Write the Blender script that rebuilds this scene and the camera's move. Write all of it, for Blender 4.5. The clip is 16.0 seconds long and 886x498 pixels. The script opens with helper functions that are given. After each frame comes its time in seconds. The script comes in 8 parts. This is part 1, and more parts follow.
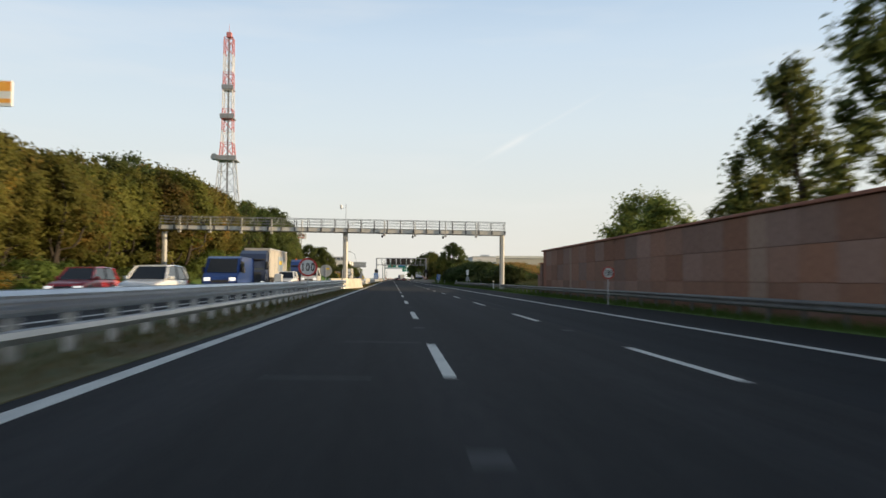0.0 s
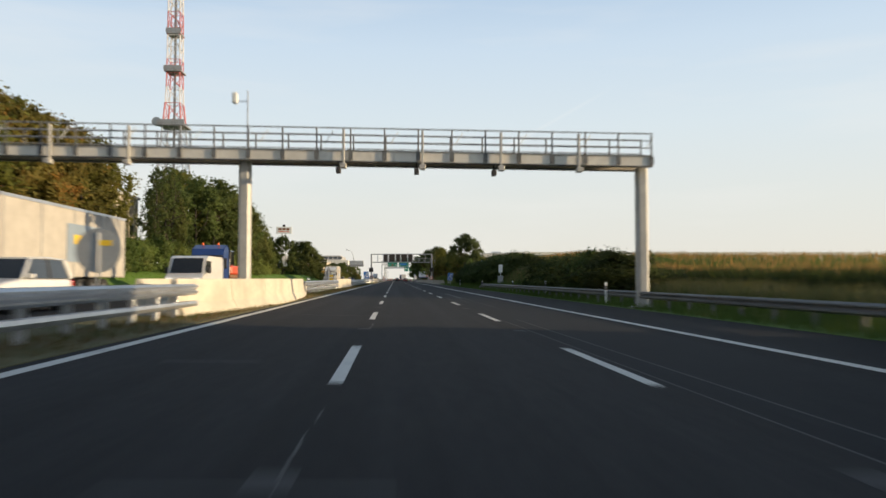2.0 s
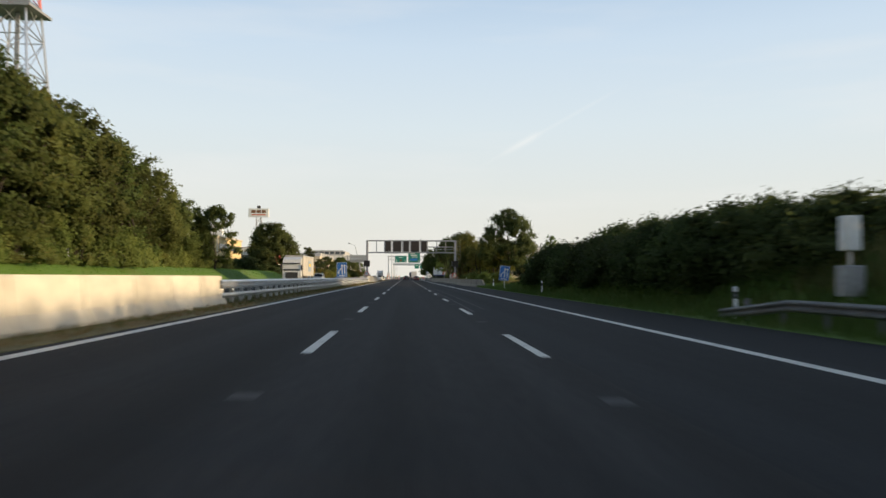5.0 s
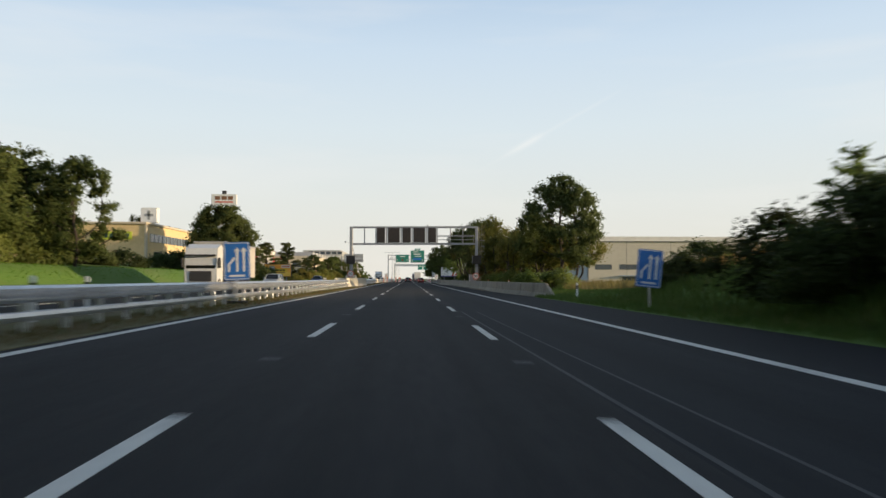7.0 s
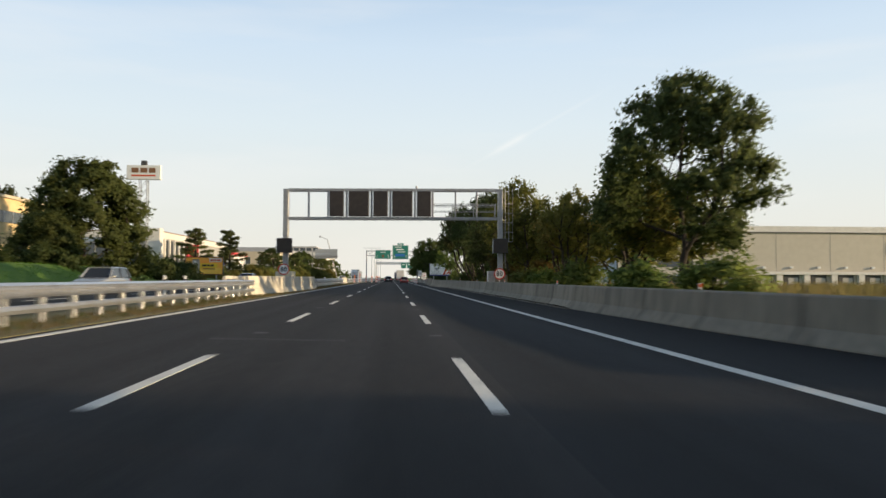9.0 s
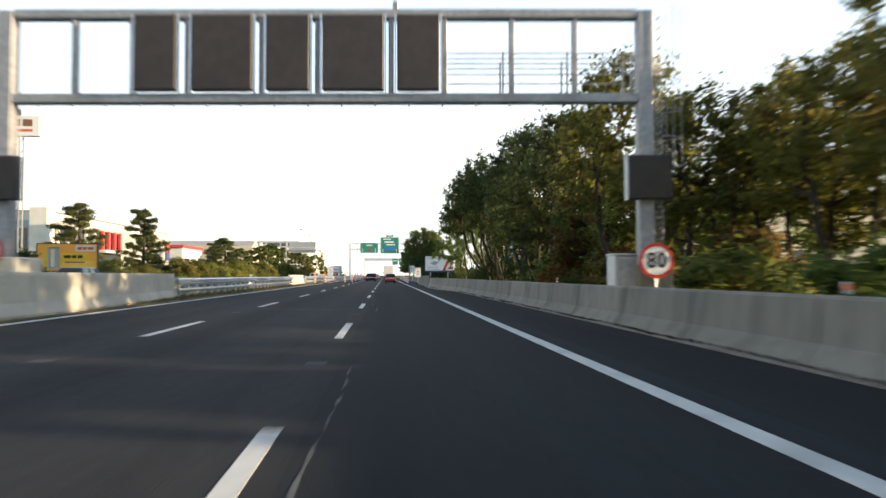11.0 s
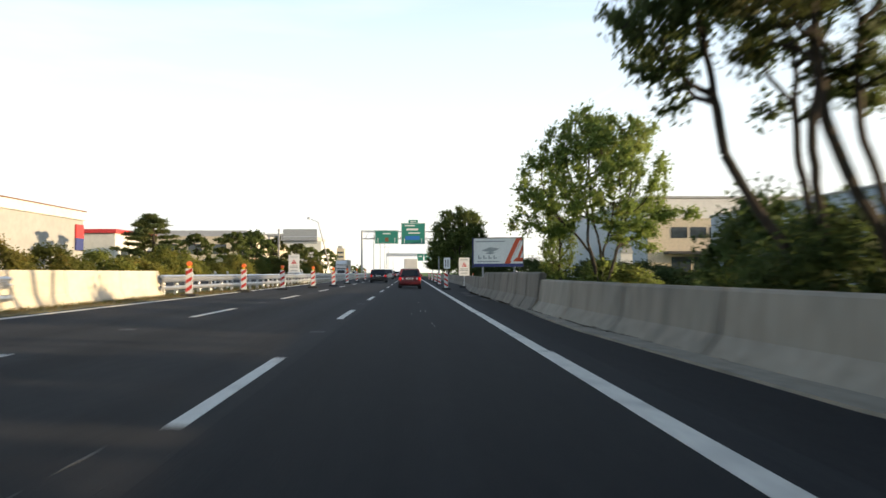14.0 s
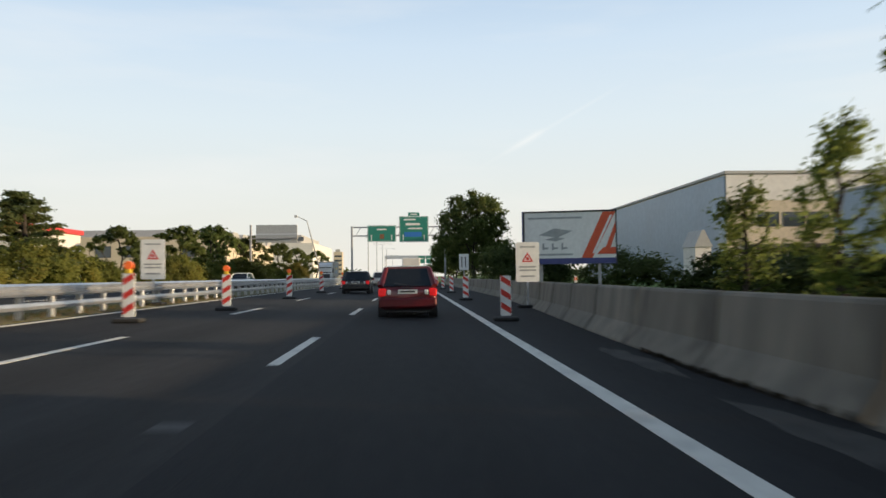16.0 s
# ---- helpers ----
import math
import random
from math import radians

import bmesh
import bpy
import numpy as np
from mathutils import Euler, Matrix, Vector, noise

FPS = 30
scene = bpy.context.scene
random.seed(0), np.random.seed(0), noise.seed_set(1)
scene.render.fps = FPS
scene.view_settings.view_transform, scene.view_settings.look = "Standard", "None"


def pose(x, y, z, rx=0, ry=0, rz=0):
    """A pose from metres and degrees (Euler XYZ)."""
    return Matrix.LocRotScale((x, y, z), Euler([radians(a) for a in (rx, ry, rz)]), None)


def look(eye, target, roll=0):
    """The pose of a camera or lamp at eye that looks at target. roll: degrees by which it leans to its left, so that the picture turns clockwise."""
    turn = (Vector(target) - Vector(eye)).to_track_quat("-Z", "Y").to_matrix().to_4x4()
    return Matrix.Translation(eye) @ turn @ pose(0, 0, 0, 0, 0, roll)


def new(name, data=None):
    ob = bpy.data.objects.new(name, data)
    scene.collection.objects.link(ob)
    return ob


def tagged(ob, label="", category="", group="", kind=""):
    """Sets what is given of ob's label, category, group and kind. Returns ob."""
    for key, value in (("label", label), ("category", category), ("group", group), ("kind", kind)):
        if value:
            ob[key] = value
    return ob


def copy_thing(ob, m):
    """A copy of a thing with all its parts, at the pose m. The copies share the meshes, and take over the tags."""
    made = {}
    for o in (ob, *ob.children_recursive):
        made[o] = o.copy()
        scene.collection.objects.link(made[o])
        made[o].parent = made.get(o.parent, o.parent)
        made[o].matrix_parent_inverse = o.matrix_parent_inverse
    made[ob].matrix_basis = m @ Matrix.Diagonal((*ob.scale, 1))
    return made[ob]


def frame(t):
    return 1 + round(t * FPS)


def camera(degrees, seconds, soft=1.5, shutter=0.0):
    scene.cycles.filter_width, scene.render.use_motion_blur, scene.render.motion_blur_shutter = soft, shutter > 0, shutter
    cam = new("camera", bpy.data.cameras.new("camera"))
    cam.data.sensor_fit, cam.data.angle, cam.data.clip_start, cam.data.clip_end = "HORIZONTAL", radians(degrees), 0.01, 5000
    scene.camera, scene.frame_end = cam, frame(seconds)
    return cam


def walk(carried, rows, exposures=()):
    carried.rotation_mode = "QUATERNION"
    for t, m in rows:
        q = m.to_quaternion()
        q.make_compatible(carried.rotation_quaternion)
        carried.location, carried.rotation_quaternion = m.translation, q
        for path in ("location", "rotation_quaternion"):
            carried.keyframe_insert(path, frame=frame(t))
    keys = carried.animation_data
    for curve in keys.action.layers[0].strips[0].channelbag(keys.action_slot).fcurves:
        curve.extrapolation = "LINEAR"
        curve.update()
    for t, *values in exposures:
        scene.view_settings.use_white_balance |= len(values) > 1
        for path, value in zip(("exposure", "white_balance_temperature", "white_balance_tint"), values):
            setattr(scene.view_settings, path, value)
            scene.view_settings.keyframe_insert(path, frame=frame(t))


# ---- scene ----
cam = camera(62.30, 16.0, shutter=0.5)
ROWS = [
    (0.0, 1.118, 25.93, 1.074, 2.320, -0.218, -3.950),
    (0.5, 1.475, 38.26, 1.072, 2.326, 0.003, -4.047),
    (1.0, 1.834, 50.33, 1.062, 2.276, 0.062, -3.973),
    (1.5, 2.125, 62.50, 1.055, 2.192, 0.110, -3.969),
    (2.0, 2.385, 74.45, 1.046, 2.328, 0.073, -3.746),
    (2.5, 2.601, 86.25, 1.053, 2.189, 0.170, -3.455),
    (3.0, 2.743, 97.93, 1.052, 2.131, 0.056, -3.212),
    (3.5, 2.863, 108.99, 1.055, 2.184, 0.087, -3.050),
    (4.0, 2.959, 120.60, 1.044, 2.168, -0.135, -3.043),
    (6.5, 3.471, 177.43, 1.046, 2.282, -0.113, -2.790),
    (7.0, 3.564, 188.51, 1.038, 2.321, -0.012, -2.703),
    (7.5, 3.661, 199.54, 1.034, 2.360, -0.042, -2.827),
    (8.0, 3.769, 210.47, 1.029, 2.420, -0.093, -3.138),
    (8.5, 3.937, 221.30, 1.039, 2.364, -0.247, -3.694),
    (11.0, 5.998, 272.89, 1.030, 2.050, 0.090, -4.535),
    (11.5, 6.269, 282.71, 0.993, 2.214, -0.076, -3.989),
    (12.0, 6.470, 292.50, 0.989, 2.119, 0.009, -3.495),
    (12.5, 6.621, 301.91, 0.987, 1.914, 0.005, -3.327),
    (13.0, 6.722, 311.16, 0.981, 2.121, 0.082, -3.104),
    (13.5, 6.786, 320.23, 0.984, 1.919, 0.101, -2.831),
    (14.0, 6.826, 328.91, 0.980, 1.853, 0.137, -2.562),
    (14.5, 6.842, 337.17, 0.979, 1.771, 0.439, -2.334),
    (15.0, 6.845, 345.36, 0.966, 2.056, 0.960, -2.396),
    (15.5, 6.873, 353.22, 0.971, 2.705, 0.661, -2.464),
    (16.0, 6.893, 360.97, 0.982, 2.117, 0.709, -2.499),
]
walk(cam, [(t, pose(x, y, z, 90 + pitch, roll, yaw)) for t, x, y, z, pitch, roll, yaw in ROWS],
     [(0.0, 0.0), (8.5, 0.0), (10.8, 0.82), (12.0, 0.96), (12.7, 0.86), (13.5, 0.66), (14.5, 0.42), (15.5, 0.18), (16.0, 0.08)])

# ---- light ----
SUN_EL, SUN_AZ = radians(7.6), radians(102.0)   # azimuth from +y towards +x
sun_dir = Vector((math.sin(SUN_AZ) * math.cos(SUN_EL), math.cos(SUN_AZ) * math.cos(SUN_EL), math.sin(SUN_EL)))
sun = new("sun", bpy.data.lights.new("sun", "SUN"))
sun.data.energy, sun.data.angle, sun.data.color = 5.9, radians(0.6), (1.0, 0.76, 0.46)
sun.matrix_world = look(sun_dir * 900, (0, 0, 0))
world = bpy.data.worlds.new("sky")
scene.world = world
world.use_nodes = True
wn, wl = world.node_tree.nodes, world.node_tree.links
wn.clear()
w_out, w_bg, w_sky = wn.new("ShaderNodeOutputWorld"), wn.new("ShaderNodeBackground"), wn.new("ShaderNodeTexSky")
w_sky.sky_type, w_sky.sun_disc = "NISHITA", False
w_sky.sun_elevation, w_sky.sun_rotation = SUN_EL, SUN_AZ
w_sky.air_density, w_sky.dust_density, w_sky.ozone_density = 1.0, 1.2, 1.3
w_bg.inputs["Strength"].default_value = 0.15
w_co, w_sep, w_col, w_fac, w_haze = (wn.new("ShaderNodeTexCoord"), wn.new("ShaderNodeSeparateXYZ"), wn.new("ShaderNodeValToRGB"),
                                     wn.new("ShaderNodeValToRGB"), wn.new("ShaderNodeMixRGB"))
wl.new(w_co.outputs["Generated"], w_sep.inputs[0])
# bright haze that thins out with height
w_col.color_ramp.elements[0].color, w_col.color_ramp.elements[1].color = (5.6, 5.35, 4.75, 1), (1.1, 1.8, 3.0, 1)
w_col.color_ramp.elements[1].position = 0.75
for pos, c in ((0.10, (5.35, 5.5, 5.25, 1)), (0.20, (4.9, 5.5, 5.8, 1)), (0.38, (3.7, 4.75, 6.0, 1))):
    e = w_col.color_ramp.elements.new(pos)
    e.color = c
w_fac.color_ramp.elements[0].color, w_fac.color_ramp.elements[1].color = (0.95,) * 3 + (1,), (0.10,) * 3 + (1,)
w_fac.color_ramp.elements[0].position, w_fac.color_ramp.elements[1].position = 0.30, 0.85
wl.new(w_sep.outputs["Z"], w_col.inputs[0])
wl.new(w_sep.outputs["Z"], w_fac.inputs[0])
wl.new(w_fac.outputs[0], w_haze.inputs[0])
wl.new(w_sky.outputs[0], w_haze.inputs[1])
wl.new(w_col.outputs[0], w_haze.inputs[2])
# thin cirrus streaks
w_map, w_noise, w_ramp, w_mix = (wn.new("ShaderNodeMapping"), wn.new("ShaderNodeTexNoise"), wn.new("ShaderNodeValToRGB"), wn.new("ShaderNodeMixRGB"))
w_map.inputs["Scale"].default_value = (2.0, 2.0, 13.0)
w_map.inputs["Rotation"].default_value = (0.0, 0.12, 0.4)
w_noise.inputs["Scale"].default_value, w_noise.inputs["Detail"].default_value = 1.3, 5.0
w_ramp.color_ramp.elements[0].position, w_ramp.color_ramp.elements[1].position = 0.48, 0.85
w_ramp.color_ramp.elements[1].color = (0.45, 0.45, 0.45, 1)
w_mix.inputs[2].default_value = (6.0, 5.9, 5.7, 1)
wl.new(w_co.outputs["Generated"], w_map.inputs[0])
wl.new(w_map.outputs[0], w_noise.inputs[0])
wl.new(w_noise.outputs["Fac"], w_ramp.inputs[0])
wl.new(w_ramp.outputs[0], w_mix.inputs[0])
wl.new(w_haze.outputs[0], w_mix.inputs[1])


# a short contrail high ahead
def sky_dir(az, el):
    az, el = radians(az), radians(el)
    return Vector((math.sin(az) * math.cos(el), math.cos(az) * math.cos(el), math.sin(el)))


def w_math(op, a, b=None):
    nd = wn.new("ShaderNodeMath")
    nd.operation = op
    for k, val in enumerate((a, b)):
        if val is None:
            continue
        if isinstance(val, (int, float)):
            nd.inputs[k].default_value = val
        else:
            wl.new(val, nd.inputs[k])
    return nd.outputs[0]


def w_dot(vec):
    nd = wn.new("ShaderNodeVectorMath")
    nd.operation = "DOT_PRODUCT"
    wl.new(w_co.outputs["Generated"], nd.inputs[0])
    nd.inputs[1].default_value = vec
    return nd.outputs["Value"]


def w_range(val, a, b, c, d):
    nd = wn.new("ShaderNodeMapRange")
    nd.interpolation_type = "SMOOTHSTEP"
    for k, q in enumerate((a, b, c, d)):
        nd.inputs[k + 1].default_value = q
    wl.new(val, nd.inputs[0])
    return nd.outputs[0]


c_a, c_b = sky_dir(7.7, 9.6), sky_dir(16.8, 14.3)
c_n = c_a.cross(c_b).normalized()
c_t = (c_b - c_a * c_a.dot(c_b)).normalized()
off, along = w_math("ABSOLUTE", w_dot(c_n)), w_dot(c_t)
core = w_math("MULTIPLY", w_range(off, 0.0, 0.008, 0.75, 0), w_math("MULTIPLY", w_range(along, -0.012, 0.03, 0, 1), w_range(along, 0.04, 0.062, 1, 0)))
tail = w_math("MULTIPLY", w_range(off, 0.0, 0.004, 0.3, 0), w_math("MULTIPLY", w_range(along, -0.06, 0.02, 0, 1), w_range(along, 0.12, 0.19, 1, 0)))
w_trail = wn.new("ShaderNodeMixRGB")
wl.new(w_math("MINIMUM", w_math("MULTIPLY", w_math("ADD", core, tail), 0.34), 0.4), w_trail.inputs[0])
wl.new(w_mix.outputs[0], w_trail.inputs[1])
w_trail.inputs[2].default_value = (6.6, 6.5, 6.2, 1)
wl.new(w_trail.outputs[0], w_bg.inputs["Color"])
wl.new(w_bg.outputs[0], w_out.inputs["Surface"])

# ---- materials ----
def mat(name, a, b=None, scale=4.0, rough=0.7, metal=0.0, bump=0.0, bump_scale=None, stain=None, stain_scale=0.35, stain_amount=0.5,
        stretch=(1, 1, 1), per_object=0.0, per_island=0.0, emit=0.0, spec=0.5, coat=0.0, tracks=0.0, joint=0.0):
    """Two colours mixed by fine noise, a stain colour by coarse noise, optional bump and per-piece value shift."""
    m = bpy.data.materials.new(name)
    m.use_nodes = True
    n, l = m.node_tree.nodes, m.node_tree.links
    bsdf = n["Principled BSDF"]
    co, mp = n.new("ShaderNodeTexCoord"), n.new("ShaderNodeMapping")
    mp.inputs["Scale"].default_value = stretch
    l.new(co.outputs["Object"], mp.inputs[0])
    b = b or tuple(c * 0.82 for c in a)
    f1 = n.new("ShaderNodeTexNoise")
    f1.inputs["Scale"].default_value, f1.inputs["Detail"].default_value = scale, 6.0
    l.new(mp.outputs[0], f1.inputs[0])
    r1 = n.new("ShaderNodeValToRGB")
    r1.color_ramp.elements[0].position, r1.color_ramp.elements[1].position = 0.35, 0.65
    r1.color_ramp.elements[0].color, r1.color_ramp.elements[1].color = (*a, 1), (*b, 1)
    l.new(f1.outputs["Fac"], r1.inputs[0])
    col = r1.outputs[0]
    if stain:
        f2 = n.new("ShaderNodeTexNoise")
        f2.inputs["Scale"].default_value, f2.inputs["Detail"].default_value = stain_scale, 4.0
        l.new(mp.outputs[0], f2.inputs[0])
        r2 = n.new("ShaderNodeValToRGB")
        r2.color_ramp.elements[0].position, r2.color_ramp.elements[1].position = 0.5, 0.72
        r2.color_ramp.elements[0].color, r2.color_ramp.elements[1].color = (0, 0, 0, 1), (stain_amount,) * 3 + (1,)
        l.new(f2.outputs["Fac"], r2.inputs[0])
        mx = n.new("ShaderNodeMixRGB")
        mx.inputs[2].default_value = (*stain, 1)
        l.new(r2.outputs[0], mx.inputs[0])
        l.new(col, mx.inputs[1])
        col = mx.outputs[0]
    if joint:
        # damp stains that run down beside the joints of each block
        js, jn, jm, jr, jx = n.new("ShaderNodeSeparateXYZ"), n.new("ShaderNodeTexNoise"), n.new("ShaderNodeMapping"), n.new("ShaderNodeMapRange"), n.new("ShaderNodeMixRGB")
        jm.inputs["Scale"].default_value = (1.0, 1.0, 0.25)
        jn.inputs["Scale"].default_value, jn.inputs["Detail"].default_value = 2.6, 4.0
        l.new(co.outputs["Generated"], js.inputs[0])
        l.new(co.outputs["Object"], jm.inputs[0])
        l.new(jm.outputs[0], jn.inputs[0])
        chain = js.outputs["Y"]
        for op, val in (("SUBTRACT", 0.5), ("ABSOLUTE", None), ("ADD", jn.outputs["Fac"])):
            nd = n.new("ShaderNodeMath")
            nd.operation = op
            l.new(chain, nd.inputs[0])
            if isinstance(val, float):
                nd.inputs[1].default_value = val
            elif val:
                l.new(val, nd.inputs[1])
            chain = nd.outputs[0]
        jr.inputs["From Min"].default_value, jr.inputs["From Max"].default_value = 0.88, 1.06
        jr.inputs["To Max"].default_value = joint
        l.new(chain, jr.inputs[0])
        l.new(jr.outputs[0], jx.inputs[0])
        l.new(col, jx.inputs[1])
        jx.inputs[2].default_value = (*(c * 0.32 for c in a), 1)
        col = jx.outputs[0]
    if tracks:
        # long wheel tracks and resurfaced strips along y
        tm, tn, tr, th = n.new("ShaderNodeMapping"), n.new("ShaderNodeTexNoise"), n.new("ShaderNodeMapRange"), n.new("ShaderNodeHueSaturation")
        tm.inputs["Scale"].default_value = (1.0, 0.012, 1.0)
        tn.inputs["Scale"].default_value, tn.inputs["Detail"].default_value = 0.9, 3.0
        tr.inputs["From Min"].default_value, tr.inputs["From Max"].default_value = 0.3, 0.7
        tr.inputs["To Min"].default_value, tr.inputs["To Max"].default_value = 1 - tracks, 1 + tracks
        l.new(co.outputs["Object"], tm.inputs[0])
        l.new(tm.outputs[0], tn.inputs[0])
        l.new(tn.outputs["Fac"], tr.inputs[0])
        l.new(tr.outputs[0], th.inputs["Value"])
        l.new(col, th.inputs["Color"])
        col = th.outputs[0]
    if per_object or per_island:
        src = n.new("ShaderNodeObjectInfo").outputs["Random"] if per_object else n.new("ShaderNodeNewGeometry").outputs["Random Per Island"]
        amount = per_object or per_island
        rng = n.new("ShaderNodeMapRange")
        rng.inputs["To Min"].default_value, rng.inputs["To Max"].default_value = 1 - amount, 1 + amount
        l.new(src, rng.inputs[0])
        hs = n.new("ShaderNodeHueSaturation")
        l.new(rng.outputs[0], hs.inputs["Value"])
        if per_object > 0.2:
            # some panels greyer, some redder
            mul, fr, sat = n.new("ShaderNodeMath"), n.new("ShaderNodeMath"), n.new("ShaderNodeMapRange")
            mul.operation, fr.operation = "MULTIPLY", "FRACT"
            mul.inputs[1].default_value = 7.31
            sat.inputs["To Min"].default_value, sat.inputs["To Max"].default_value = 0.8, 1.2
            l.new(src, mul.inputs[0])
            l.new(mul.outputs[0], fr.inputs[0])
            l.new(fr.outputs[0], sat.inputs[0])
            l.new(sat.outputs[0], hs.inputs["Saturation"])
        l.new(col, hs.inputs["Color"])
        col = hs.outputs[0]
    l.new(col, bsdf.inputs["Base Color"])
    bsdf.inputs["Roughness"].default_value, bsdf.inputs["Metallic"].default_value = rough, metal
    bsdf.inputs["Specular IOR Level"].default_value = spec
    bsdf.inputs["Coat Weight"].default_value = coat
    if bump:
        f3, bp = n.new("ShaderNodeTexNoise"), n.new("ShaderNodeBump")
        f3.inputs["Scale"].default_value, f3.inputs["Detail"].default_value = bump_scale or scale * 4, 4.0
        l.new(mp.outputs[0], f3.inputs[0])
        bp.inputs["Strength"].default_value, bp.inputs["Distance"].default_value = bump, 0.02
        l.new(f3.outputs["Fac"], bp.inputs["Height"])
        l.new(bp.outputs[0], bsdf.inputs["Normal"])
    if emit:
        l.new(col, bsdf.inputs["Emission Color"])
        bsdf.inputs["Emission Strength"].default_value = emit
    return m


def leaf_mat(name, a, b, c, warm=0.25):
    """Leaf colours varied leaf by leaf, with some light passing through."""
    m = bpy.data.materials.new(name)
    m.use_nodes = True
    n, l = m.node_tree.nodes, m.node_tree.links
    bsdf, out = n["Principled BSDF"], n["Material Output"]
    geo, ramp = n.new("ShaderNodeNewGeometry"), n.new("ShaderNodeValToRGB")
    e = ramp.color_ramp.elements
    a, c = tuple(p * 0.6 + q * 0.4 for p, q in zip(a, b)), tuple(p * 0.7 + q * 0.3 for p, q in zip(c, b))
    e[0].color, e[1].color = (*a, 1), (*c, 1)
    mid = ramp.color_ramp.elements.new(1 - warm)
    mid.color = (*b, 1)
    # leaves of one bough turn together
    bough, spread, both = n.new("ShaderNodeTexNoise"), n.new("ShaderNodeMapRange"), n.new("ShaderNodeMix")
    bough.inputs["Scale"].default_value, bough.inputs["Detail"].default_value = 0.42, 2.5
    spread.inputs["From Min"].default_value, spread.inputs["From Max"].default_value = 0.34, 0.66
    both.inputs[0].default_value = 0.58
    l.new(geo.outputs["Position"], bough.inputs["Vector"])
    l.new(bough.outputs["Fac"], spread.inputs[0])
    l.new(geo.outputs["Random Per Island"], both.inputs[2])
    l.new(spread.outputs[0], both.inputs[3])
    l.new(both.outputs[0], ramp.inputs[0])
    info, hs, rng = n.new("ShaderNodeObjectInfo"), n.new("ShaderNodeHueSaturation"), n.new("ShaderNodeMapRange")
    rng.inputs["To Min"].default_value, rng.inputs["To Max"].default_value = 0.68, 1.32
    l.new(info.outputs["Random"], rng.inputs[0])
    l.new(rng.outputs[0], hs.inputs["Value"])
    mul, fr, hue = n.new("ShaderNodeMath"), n.new("ShaderNodeMath"), n.new("ShaderNodeMapRange")
    mul.operation, fr.operation = "MULTIPLY", "FRACT"
    mul.inputs[1].default_value = 7.31
    hue.inputs["To Min"].default_value, hue.inputs["To Max"].default_value = 0.478, 0.516
    l.new(info.outputs["Random"], mul.inputs[0])
    l.new(mul.outputs[0], fr.inputs[0])
    l.new(fr.outputs[0], hue.inputs[0])
    l.new(hue.outputs[0], hs.inputs["Hue"])
    l.new(ramp.outputs[0], hs.inputs["Color"])
    l.new(hs.outputs[0], bsdf.inputs["Base Color"])
    bsdf.inputs["Roughness"].default_value = 0.65
    bsdf.inputs["Specular IOR Level"].default_value = 0.25
    tr, mx = n.new("ShaderNodeBsdfTranslucent"), n.new("ShaderNodeMixShader")
    l.new(hs.outputs[0], tr.inputs["Color"])
    mx.inputs[0].default_value = 0.6
    l.new(bsdf.outputs[0], mx.inputs[1])
    l.new(tr.outputs[0], mx.inputs[2])
    l.new(mx.outputs[0], out.inputs["Surface"])
    return m


